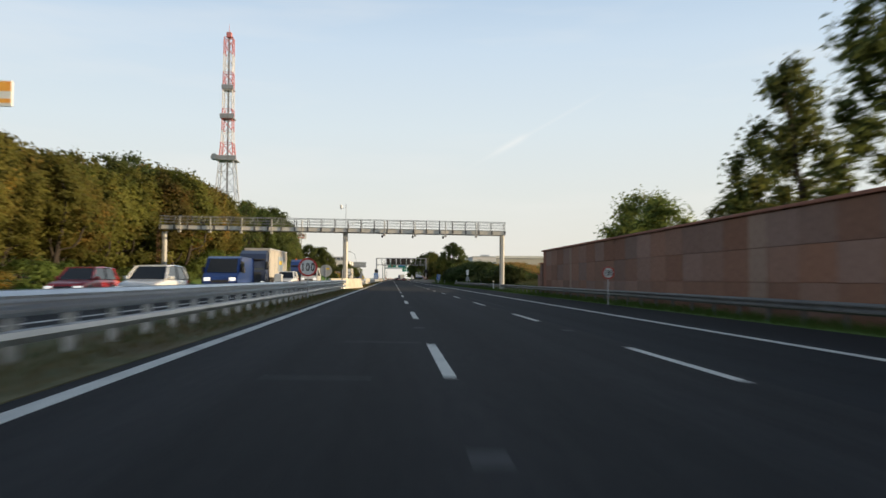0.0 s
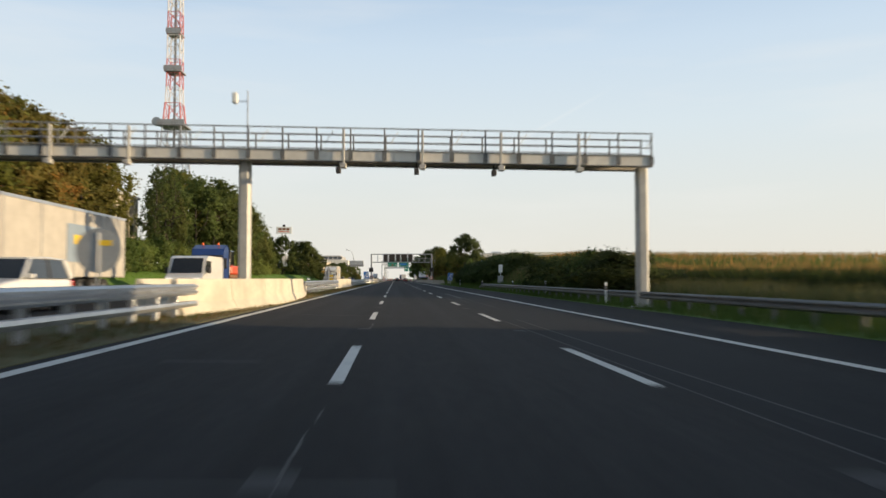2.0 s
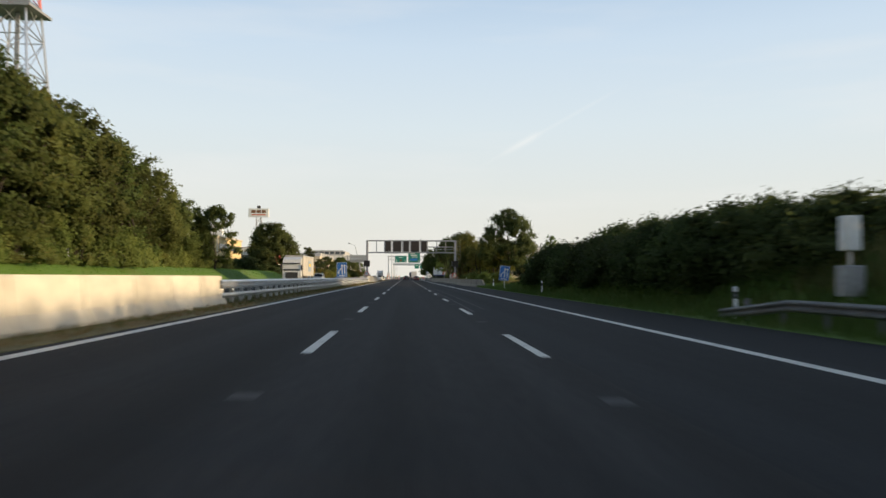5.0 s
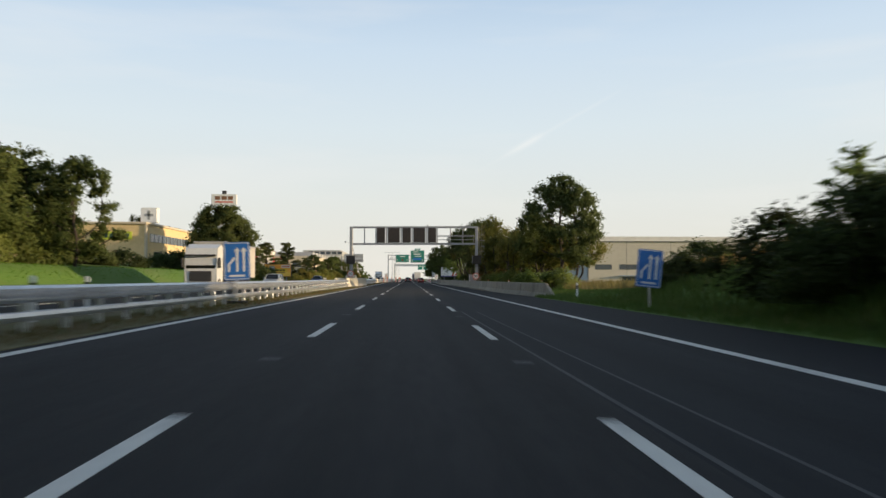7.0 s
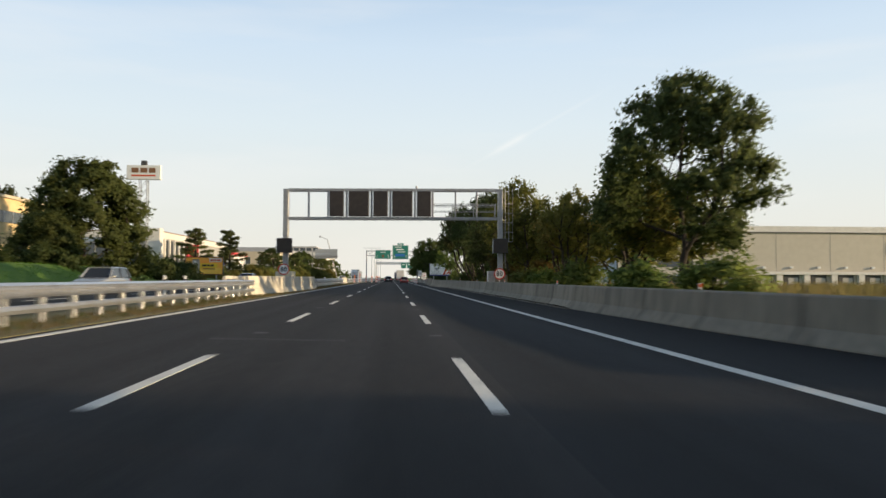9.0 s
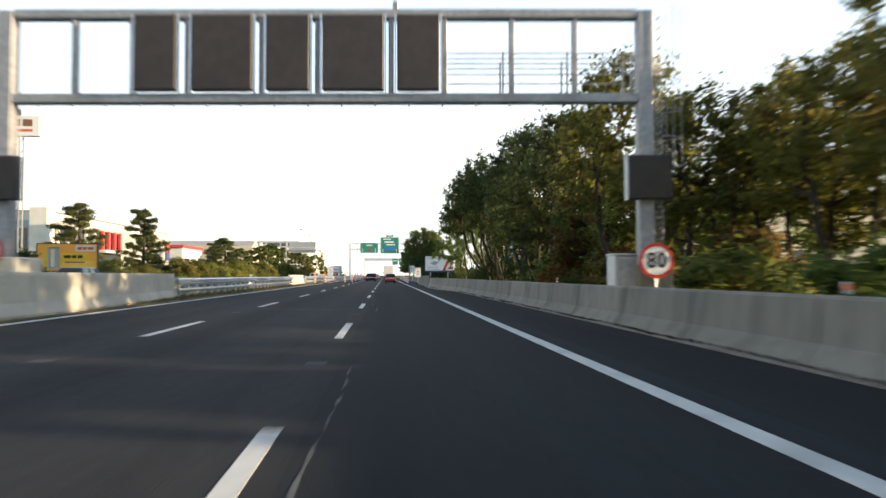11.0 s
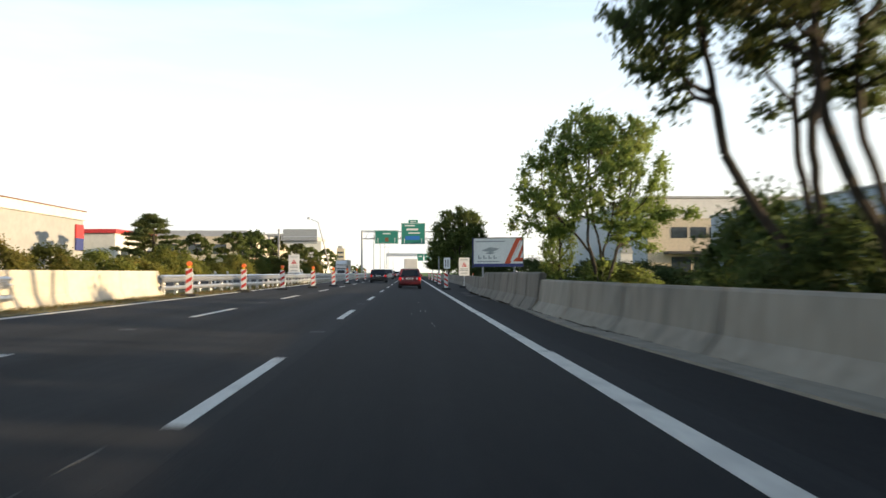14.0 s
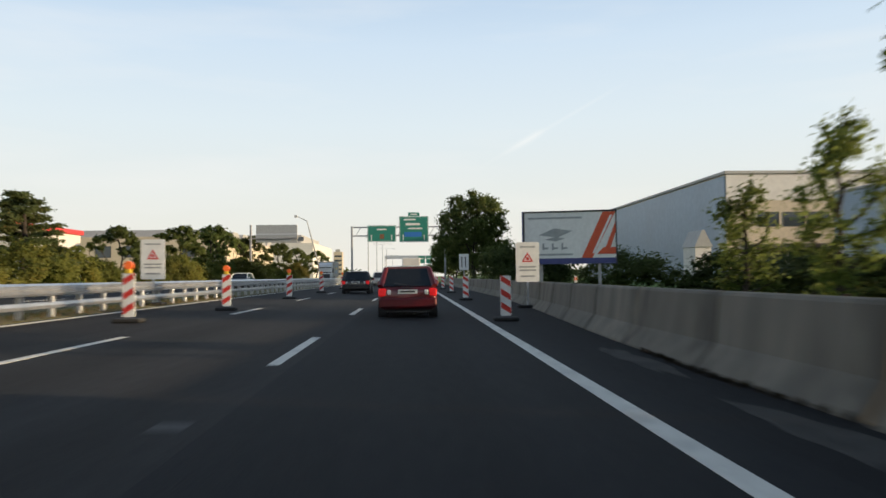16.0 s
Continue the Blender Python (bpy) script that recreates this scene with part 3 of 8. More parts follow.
def stripe(g, x, w, y0, y1, height=road_z, dz=EDGE):
    g.loft([[(x - w / 2, y, height(x - w / 2) + dz), (x + w / 2, y, height(x + w / 2) + dz), (x + w / 2, y, height(x + w / 2) - 0.003), (x - w / 2, y, height(x - w / 2) - 0.003)] for y in (y0, y1)])


for x, w, y0, y1, hh in ((LINE_L, 0.20, -60, 1200, road_z), (LINE_R, 0.24, -60, 339.5, road_z), (LINE_R - 0.02, 0.205, 339.58, 350, road_z), (LINE_R - 0.045, 0.20, 350.1, 1200, road_z), (-6.7, 0.2, -60, 1200, flat), (-17.6, 0.2, -60, 1200, flat)):
    ob = tagged(new("edge_line"), "continuous white painted edge line", "road marking", kind="structure")
    g = Geo()
    stripe(g, x, w, y0, y1, hh)
    put("painted_line", g, "paint", ob)
dash_mesh = Geo()
dash_mesh.loft([[(-0.075, y, 0.00142 + EDGE), (0.075, y, -0.00142 + EDGE), (0.075, y, -0.003), (-0.075, y, -0.003)] for y in (-4.15, 0)])
dash_me = dash_mesh.mesh("dash")
dash_me.materials.append(M["paint"])
PHASE = 26.39 - 0.05
for x, hh in ((LINE_1, road_z), (LINE_2, road_z), (-10.3, flat), (-14.0, flat)):
    row = tagged(new("lane_line"), "broken white painted lane line on asphalt", "road marking", kind="structure")
    for k in range(-3, 62):
        d = new("dash", dash_me)
        d.parent = row
        d.location = (x, PHASE + 12 * k, hh(x))

# bitumen-sealed joints, pale scrapes and small studs in the lanes
rs = random.Random(4)
joints = Geo()
for x, y0, y1, w in ((5.87, 57, 95, 0.035), (5.38, 70, 95, 0.03), (6.0, 110, 134, 0.035), (6.5, 104, 120, 0.03), (5.43, 106, 124, 0.03), (5.46, 168, 214, 0.055), (6.0, 170, 214, 0.04), (6.3, 118, 133, 0.22)):
    for k in range(int((y1 - y0) / 2)):
        a = y0 + 2 * k
        s0, s1 = 0.05 * math.sin(a * 0.11), 0.05 * math.sin((a + 2) * 0.11)
        joints.loft([[(x + s - w / 2, yy, road_z(x + s) + 0.0025), (x + s + w / 2, yy, road_z(x + s) + 0.0025), (x + s + w / 2, yy, road_z(x) - 0.01), (x + s - w / 2, yy, road_z(x) - 0.01)] for s, yy in ((s0, a), (s1, a + 2))])
for y in (34, 38.6, 47, 58.5, 66, 78.3, 84, 96, 107.5, 116, 131, 214.5, 226, 245, 268, 281.4, 297, 312):
    x0 = rs.uniform(-1.2, 2.6)
    w = rs.uniform(1.0, 3.0)
    joints.loft([[(xx, y - 0.04, road_z(xx) + 0.0022), (xx, y + 0.04, road_z(xx) + 0.0022), (xx, y + 0.04, road_z(xx) - 0.01), (xx, y - 0.04, road_z(xx) - 0.01)] for xx in (x0, x0 + w)])
tagged(put("sealed_joint", joints, "patch"), "grey sealed joints and patches in the asphalt", "road surface", kind="stuff")
scrapes = Geo()
for x, y0, y1 in ((1.8, 78.2, 80.6), (1.82, 90.3, 92.4), (5.55, 276.5, 282.2), (5.7, 296.5, 299.3), (5.56, 300.5, 302.6), (5.5, 304, 308.5), (5.44, 309.5, 313), (5.4, 319, 322), (4.9, 331, 333.5), (7.12, 349.6, 351.6), (7.26, 349.6, 351.6), (6.9, 348.2, 349.7), (7.17, 356.0, 357.6), (7.3, 344, 345.5)):
    while y0 < y1 - 0.3:
        ye = min(y1, y0 + rs.uniform(0.5, 1.6))
        n = max(3, int((ye - y0) / 0.22))
        rings = []
        for k in range(n + 1):
            y, w = y0 + (ye - y0) * k / n, rs.uniform(0.006, 0.020) * (0.25 if k in (0, n) else 1.0)
            xx = x + 0.04 * math.sin(y * 0.7) + rs.uniform(-0.012, 0.012)
            rings.append([(xx - w, y, road_z(xx) + 0.003), (xx + w, y, road_z(xx) + 0.003), (xx + w, y, road_z(xx) - 0.006), (xx - w, y, road_z(xx) - 0.006)])
        scrapes.loft(rings)
        y0 = ye + rs.uniform(0.1, 0.7)
tagged(put("road_scrape", scrapes, "seam"), "pale scraped streaks on the dark asphalt", "road surface", kind="stuff")
stud_mesh = Geo().box(-0.13, 0.13, -0.15, 0.15, -0.004, 0.004, 0.003).mesh("removed_dash")
stud_mesh.materials.append(M["patch"])
for x in (LINE_1, LINE_2):
    for k in range(1, 30):
        s = tagged(new("marking_remnant", stud_mesh), "worn grey remnant of an old marking", "road marking", "old marking remnants", "structure")
        s.location = (x - 0.05, PHASE + 12 * k - 7.9, road_z(x))
        s.rotation_euler = (0, math.atan(FALL), 0)


# ---- crash barriers ----
def w_profile(x, z, s, h=0.31, d=0.08):
    """Closed outline of a W-beam whose face points along s."""
    front = [(0, h), (0.35 * d, h * 0.94), (d, h * 0.82), (d, h * 0.70), (0.1 * d, h * 0.55), (0.1 * d, h * 0.45), (d, h * 0.30), (d, h * 0.18), (0.35 * d, h * 0.06), (0, 0)]
    return [(x + s * a, z + b) for a, b in front] + [(x + s * (a - 0.012), z + b) for a, b in reversed(front)]


def rail(name, label, y0, y1, face_x, base, double, post_gap, ends=(0, 0)):
    """A steel crash barrier along y: beam lengths, posts and, for the median type, a lower bar and a rear beam."""
    ob = thing(name, label, "crash barrier", "steel crash barriers", "", (0, 0, base))
    h0 = 0.55 if double else 0.42
    n = max(1, round((y1 - y0) / 4.0))
    fx = (lambda y: face_x(y)) if callable(face_x) else (lambda y: face_x)
    s = 1 if double else -1
    for k in range(n):
        a, b = y0 + (y1 - y0) * k / n, y0 + (y1 - y0) * (k + 1) / n
        g = Geo()
        da, db = (-(h0 - 0.02) if (k == 0 and ends[0]) else 0), (-(h0 - 0.02) if (k == n - 1 and ends[1]) else 0)
        g.loft([[(x, y, z) for x, z in w_profile(fx(y), h0 + dz, s)] for y, dz in ((a, da), (b + 0.06, db))])
        part("beam", g, "galv" if double else "rail_grey", ob)
        if double:
            g = Geo()
            g.loft([[(x, y, z) for x, z in w_profile(fx(y) - 0.42, h0 + dz, -1)] for y, dz in ((a, da), (b + 0.06, db))])
            part("rear_beam", g, "galv", ob)
            g = Geo()
            g.loft([[(fx(y) - 0.02, y, 0.22), (fx(y) + 0.06, y, 0.235), (fx(y) + 0.075, y, 0.31), (fx(y) + 0.06, y, 0.385), (fx(y) - 0.02, y, 0.40)] for y in (a, b + 0.05)])
            part("lower_bar", g, "galv", ob)
    y = y0 + 0.5
    while y < y1:
        g = Geo()
        x = fx(y)
        if double:
            g.box(x - 0.17, x - 0.03, y - 0.06, y + 0.06, -0.25, 0.80, 0.008)
            g.box(x - 0.42, x - 0.0, y - 0.035, y + 0.035, 0.64, 0.76)
            g.box(x - 0.05, x + 0.0, y - 0.03, y + 0.03, 0.27, 0.35)
        else:
            g.box(x + 0.06, x + 0.16, y - 0.05, y + 0.05, -0.3, 0.70, 0.008)
            g.box(x + 0.0, x + 0.08, y - 0.03, y + 0.03, 0.52, 0.64)
        part("post", g, "galv" if double else "rail_grey", ob)
        y += post_gap
    return ob


MED = -3.25
for a, b, e in ((-20, 95.6, (0, 0)), (121.6, 148.2, (0, 0)), (169.6, 272.5, (0, 0)), (306.6, 347.8, (0, 0)), (359.2, 520, (0, 0))):
    xx = (lambda y: MED + 0.9 * smooth_step(362, 376, y)) if a > 350 else MED
    rail("median_barrier", "bright galvanised steel double crash barrier in the median", a, b, xx, 0.055, True, 1.6, e)
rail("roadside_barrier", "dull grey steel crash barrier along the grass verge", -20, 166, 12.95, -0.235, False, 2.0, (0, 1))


JERSEY = [(0.30, 0.0), (0.30, 0.08), (0.16, 0.33), (0.09, 0.93), (0.06, 1.0)]
ROADSIDE = [(0.38, 0.0), (0.37, 0.06), (0.165, 0.35), (0.10, 0.95), (0.075, 0.985), (0.03, 1.0)]


def jersey(name, label, path, base, height, width=1.0, group="concrete barrier blocks", material="concrete", block=4.0, flare=(0, 0)):
    """Concrete barrier blocks along a path of (x, y) points; flare tapers the end blocks down."""
    ob = thing(name, label, "concrete barrier", group, "", (0, 0, 0))
    pts = [Vector(p) for p in path]
    acc = [0.0]
    for p, q in zip(pts, pts[1:]):
        acc.append(acc[-1] + (q - p).length)

    def at(s):
        for k in range(len(pts) - 1):
            if s <= acc[k + 1] or k == len(pts) - 2:
                return pts[k] + (pts[k + 1] - pts[k]) * ((s - acc[k]) / (acc[k + 1] - acc[k]))

    n = max(1, round(acc[-1] / block))
    L = acc[-1] / n
    for k in range(n):
        g, rings = Geo(), []
        a, b = k * L + 0.022, (k + 1) * L - 0.022
        for s in (a, a + (1.7 if flare[0] and k == 0 else 0.03), (a + b) / 2 + (1.0 if flare[0] and k == 0 else 0), b - 0.03, b):
            p = at(s)
            h = height(p.y) if callable(height) else height
            t = (at(min(s + 0.2, acc[-1])) - at(max(s - 0.2, 0))).normalized()
            nx, ny = t.y, -t.x
            shrink = 0.95 if s in (a, b) else 1.0
            z0 = (base(p.x) if callable(base) else base) - 0.02
            slim = (0.965 if material == "old_concrete" else 0.92) if s in (a, b) else 1.0
            prof = [(w * width * slim, z * h * (shrink if z > 0.5 else 1)) for w, z in (ROADSIDE if material != "concrete" else JERSEY)]
            ring = [(p.x + nx * w, p.y + ny * w, z0 + z) for w, z in prof] + [(p.x - nx * w, p.y - ny * w, z0 + z) for w, z in reversed(prof)]
            if (flare[0] and s == a and k == 0) or (flare[1] and s == b and k == n - 1):
                ring = [(x, y, z0 + (z - z0) * 0.10) for x, y, z in ring]
            rings.append(ring)
        g.loft(rings)
        part("block", g, material, ob)
    return ob


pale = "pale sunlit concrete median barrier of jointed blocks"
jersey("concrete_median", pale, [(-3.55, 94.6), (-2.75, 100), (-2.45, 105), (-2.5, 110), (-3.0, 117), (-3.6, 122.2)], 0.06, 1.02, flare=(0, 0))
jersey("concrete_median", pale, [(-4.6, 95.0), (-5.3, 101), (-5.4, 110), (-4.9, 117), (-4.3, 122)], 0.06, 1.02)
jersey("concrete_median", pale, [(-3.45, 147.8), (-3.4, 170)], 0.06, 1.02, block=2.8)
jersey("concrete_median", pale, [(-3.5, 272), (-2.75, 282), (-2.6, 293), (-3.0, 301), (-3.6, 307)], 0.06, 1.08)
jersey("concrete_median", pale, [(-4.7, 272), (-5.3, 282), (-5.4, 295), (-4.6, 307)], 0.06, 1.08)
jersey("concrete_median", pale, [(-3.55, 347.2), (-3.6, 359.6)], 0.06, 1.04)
grey = "weathered grey concrete roadside barrier of jointed blocks"
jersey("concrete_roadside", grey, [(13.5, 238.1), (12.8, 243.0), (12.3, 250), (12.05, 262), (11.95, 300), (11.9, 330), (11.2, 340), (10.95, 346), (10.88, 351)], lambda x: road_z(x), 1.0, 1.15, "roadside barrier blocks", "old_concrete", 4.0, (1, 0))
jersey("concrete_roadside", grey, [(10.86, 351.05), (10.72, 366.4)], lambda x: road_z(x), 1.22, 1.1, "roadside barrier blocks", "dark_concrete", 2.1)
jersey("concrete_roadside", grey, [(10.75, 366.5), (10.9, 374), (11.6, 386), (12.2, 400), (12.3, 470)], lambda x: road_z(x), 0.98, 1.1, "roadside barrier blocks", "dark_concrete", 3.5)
# dust washed against the barrier's foot
rd = random.Random(83)
for px, py, ax, ay in ((9.85, 366.2, 0.34, 1.5), (10.05, 361.0, 0.16, 1.3), (9.95, 371.0, 0.22, 1.8)):
    rim = [(px + math.cos(a) * ax * rd.uniform(0.55, 1.15), py + math.sin(a) * ay * rd.uniform(0.6, 1.15)) for a in (2 * math.pi * k / 22 for k in range(22))]
    dust = Geo().loft([[(x, y, road_z(x) + 0.001) for x, y in rim], [(px + (x - px) * 0.86, py + (y - py) * 0.9, road_z(px + (x - px) * 0.86) + 0.009) for x, y in rim]])
    tagged(put("dust_patch", dust, "dust"), "pale dust patch washed onto the dark hard shoulder", "road surface", kind="stuff")
kerb = Geo()
kerb.loft([[(11.42, y, road_z(11.4) - 0.02), (11.42, y, road_z(11.4) + 0.035), (11.68, y, road_z(11.6) + 0.035), (11.68, y, road_z(11.6) - 0.02)] for y in (262, 330)])
kerb.loft([[(x, y, road_z(x) - 0.02), (x, y, road_z(x) + 0.035), (x1, y, road_z(x) + 0.035), (x1, y, road_z(x) - 0.02)] for x, x1, y in ((11.42, 11.68, 330), (10.98, 11.6, 332.4), (10.6, 11.36, 335), (10.4, 11.05, 339), (10.17, 10.82, 343.6), (10.2, 10.68, 348), (10.34, 10.62, 351.5), (10.34, 10.5, 354))])
tagged(put("kerb", kerb, "old_concrete"), "low concrete channel kerb at the foot of the barrier", "kerb", kind="structure")


# ---- noise wall ----
wall = thing("wall_noise", "brown panelled concrete noise wall with a reddish coping", "wall", kind="structure")
WX, WY1 = 13.72, 87.0
core = Geo().box(WX + 0.10, WX + 0.34, -40, WY1 - 0.02, -0.8, 3.36)
core.box(WX + 0.10, WX + 0.34, WY1, WY1 + 0.95, -0.8, 2.38)
core.box(WX + 0.10, WX + 0.34, WY1 + 0.95, WY1 + 2.1, -0.8, 1.42)
part("core", core, "wall_cap", wall)
cap = Geo()
for k in range(32):
    cap.box(WX - 0.10, WX + 0.44, -40 + k * 4 * 0.992, -40 + (k + 1) * 4 * 0.992 - 0.02, 3.36, 3.48, 0.02)
cap.box(WX - 0.08, WX + 0.44, WY1 + 0.0, WY1 + 0.98, 2.38, 2.47, 0.02)
cap.box(WX - 0.08, WX + 0.44, WY1 + 0.98, WY1 + 2.13, 1.42, 1.51, 0.02)
part("coping", cap, "wall_cap", wall, "reddish-brown coping slabs")
panels = {}
rw = random.Random(9)
for w, tag in ((1.98, "wide"), (0.62, "narrow")):
    for hgt in (1.17,):
        me = Geo().box(0, 0.10, 0.005, w - 0.005, 0.004, hgt - 0.004, 0.006).mesh("panel_" + tag)
        me.materials.append(M["wall_panel" if tag == "wide" else "wall_pale"])
        panels[tag] = (me, w)
y = -38.0
k = 0
while y < WY1 - 0.7:
    tag = "narrow" if rw.random() < 0.22 else "wide"
    if y + panels[tag][1] > WY1:
        break
    for row in range(3):
        p = new("panel", panels[tag][0])
        p.parent = wall
        p.location = (WX + rw.uniform(-0.008, 0.008), y, -0.18 + row * 1.175)
    y += panels[tag][1]
for y0, top in ((WY1 + 0.0, 2.37), (WY1 + 0.96, 1.41)):
    part("panel", Geo().box(WX, WX + 0.10, y0, y0 + 0.94, -0.2, top, 0.02), "wall_panel", wall)

# ---- toll gantry with a walkway rail ----
def rounded_post(x, y, z0, z1, w, d):
    g = Geo()
    c = 0.22
    ring = [(-w / 2 + c * w, -d / 2), (w / 2 - c * w, -d / 2), (w / 2, -d / 2 + c * d), (w / 2, d / 2 - c * d), (w / 2 - c * w, d / 2), (-w / 2 + c * w, d / 2), (-w / 2, d / 2 - c * d), (-w / 2, -d / 2 + c * d)]
    g.loft([[(x + a, y + b, z) for a, b in ring] for z in (z0, z1)])
    return g


def toll_gantry():
    gy = 105.6
    ob = thing("toll_gantry", "long grey steel toll gantry with a railed walkway over both carriageways", "gantry", at=(0, gy, 0))
    ob.matrix_basis = pose(13.08, gy, 0, 0, 0, -1.6) @ pose(-13.08, 0, 0)
    top = lambda x: 6.06 - 0.0128 * (x + 4)          # the beam follows the crossfall
    for x, z1, zb in ((13.08, 5.83, -0.3), (-4.0, 6.05, 0.0), (-23.4, 6.02, 0.0)):
        part("post", rounded_post(x, 0, zb, z1, 0.50, 0.48), "steel_grey", ob)
        part("footing", Geo().box(x - 0.55, x + 0.55, -0.5, 0.5, zb - 0.3, zb + 0.12, 0.03), "old_concrete", ob)
        part("base_plate", Geo().box(x - 0.38, x + 0.38, -0.36, 0.36, zb + 0.12, zb + 0.16, 0.01), "galv", ob)
    x0, x1 = -23.8, 13.36
    for dy in (-0.62, 0.62):
        g = Geo()
        g.loft([[(x, dy - 0.09, top(x)), (x, dy + 0.09, top(x)), (x, dy + 0.09, top(x) + 0.42), (x, dy - 0.09, top(x) + 0.42)] for x in (x0, x1)])
        part("box_beam", g, "beam_light", ob)
        fl = Geo()
        for zz in (-0.04, 0.42):
            fl.loft([[(x, dy - 0.15, top(x) + zz), (x, dy + 0.15, top(x) + zz), (x, dy + 0.15, top(x) + zz + 0.035), (x, dy - 0.15, top(x) + zz + 0.035)] for x in (x0, x1)])
        part("flange", fl, "rail_grey", ob)
    walk_deck = Geo()
    walk_deck.loft([[(x, -0.55, top(x) + 0.33), (x, 0.55, top(x) + 0.33), (x, 0.55, top(x) + 0.38), (x, -0.55, top(x) + 0.38)] for x in (x0, x1)])
    part("walkway", walk_deck, "galv_dull", ob)
    n = 26
    for dy in (-0.72, 0.72):
        for k in range(n + 1):
            x = x0 + 0.2 + (x1 - x0 - 0.25) * k / n
            g = Geo().box(x - 0.03, x + 0.03, dy - 0.03, dy + 0.03, top(x) + 0.02, top(x) + 1.38, 0.006)
            # rib plate on the beam face, its dark grey standing in for shading
            g.box(x - 0.09, x + 0.09, dy - 0.05, dy + 0.02, top(x) + 0.04, top(x) + 0.40)
            part("baluster", g, "rail_grey", ob)
        for zz, r in ((1.38, 0.03), (1.07, 0.022), (0.76, 0.022)):
            part("handrail", Geo().tube((x0 + 0.1, dy, top(x0) + zz), (x1, dy, top(x1) + zz), r, None, 8), "galv_dull", ob)
    for k in range(14):
        x = x0 + 1.5 + k * 2.72
        g = Geo()
        g.tube((x, -0.72, top(x) + 0.72), (x + 0.35, -0.72, top(x) + 1.26), 0.02, None, 6)
        part("rail_brace", g, "white", ob)
    for x in (-21.5, -18.3, -15.0, -11.8, -8.6, 0.25, 3.55, 6.85, 10.15):
        g = Geo().box(x - 0.05, x + 0.05, -0.95, -0.8, top(x) - 0.28, top(x) + 1.28, 0.01)
        g.box(x - 0.13, x + 0.13, -1.15, -0.8, top(x) - 0.36, top(x) - 0.16, 0.02)
        part("antenna_bracket", g, "steel_grey", ob)
    for x in (0.0, 3.3, 6.6):
        g = Geo().tube((x, -0.4, top(x) - 0.02), (x, -0.4, top(x) - 0.25), 0.025, None, 8)
        g.box(x - 0.10, x + 0.10, -0.62, -0.3, top(x) - 0.50, top(x) - 0.25, 0.02)
        part("camera", g, "dark", ob, "dark enforcement camera")
    mast = Geo().tube((-4.0, 0.3, top(-4) + 0.5), (-4.0, 0.3, 9.2), 0.035, None, 8)
    mast.tube((-4.0, 0.3, 8.75), (-4.45, 0.3, 8.72), 0.02, None, 6)
    part("sensor_mast", mast, "galv", ob)
    part("sensor", Geo().box(-4.66, -4.42, 0.18, 0.42, 8.62, 9.12, 0.05), "white", ob, "white sensor housing")
    fence = Geo()
    for k in range(6):
        fence.tube((-22.6 + k * 0.28, -0.9, 0.05), (-22.6 + k * 0.28, -0.9, 1.0), 0.015, None, 6)
    fence.tube((-22.6, -0.9, 1.0), (-21.2, -0.9, 1.0), 0.02, None, 6)
    part("guard_fence", fence, "galv", ob)
    part("ladder_cage", ladder(-24.1, 0.0, 0.2, 6.6), "rust", ob)
    part("control_cabinet", Geo().box(-24.9, -24.2, -0.5, -0.05, 0.05, 1.6, 0.03), "steel_grey", ob)
    return ob


def ladder(x, y, z0, z1):
    g = Geo()
    for s in (-0.2, 0.2):
        g.tube((x, y + s, z0), (x, y + s, z1), 0.02, None, 6)
    for k in range(int((z1 - z0) / 0.3)):
        g.tube((x, y - 0.2, z0 + 0.15 + 0.3 * k), (x, y + 0.2, z0 + 0.15 + 0.3 * k), 0.014, None, 6)
    for k in range(int((z1 - z0 - 2.2) / 0.8)):
        z = z0 + 2.2 + 0.8 * k
        ring = [(x + 0.7 * math.sin(a) * 0.9, y + 0.36 * math.cos(a), z) for a in [math.pi * i / 6 for i in range(7)]]
        for p, q in zip(ring, ring[1:]):
            g.tube(p, q, 0.014, None, 5)
    for a in (0.5, math.pi / 2, math.pi - 0.5):
        px, py = x + 0.63 * math.sin(a), y + 0.36 * math.cos(a)
        g.tube((px, py, z0 + 2.2), (px, py, z1), 0.012, None, 5)
    return g


toll_gantry()


# ---- portal with variable message panels ----
def round_sign(ob, r, body, at, size, back=True):
    """A white disc with a red rim and figures, facing -y, as parts of ob."""
    x, y, z = at
    d = part("sign_disc", disc(r, 0.02), "white", ob)
    d.location = (x, y, z)
    rim = Geo()
    n = 32
    rim.loft([[(rr * math.cos(2 * math.pi * i / n), yy, rr * math.sin(2 * math.pi * i / n)) for rr, yy in ((r * 1.01, -0.024), (r * 0.82, -0.024), (r * 0.82, -0.019), (r * 1.01, 0.004))] for i in range(n + 1)], True, False)
    part("rim", rim, "red", d)
    tall, slim = (1.4, 0.72) if len(body) > 2 else (1.1, 0.85)
    for k, digit in enumerate(body):
        nb = lettering(digit, size * tall, "numeral", "text_black", d, ((k - (len(body) - 1) / 2) * 0.60 * size * tall * slim, -0.026, -0.01))
        nb.scale.x = slim
    return d


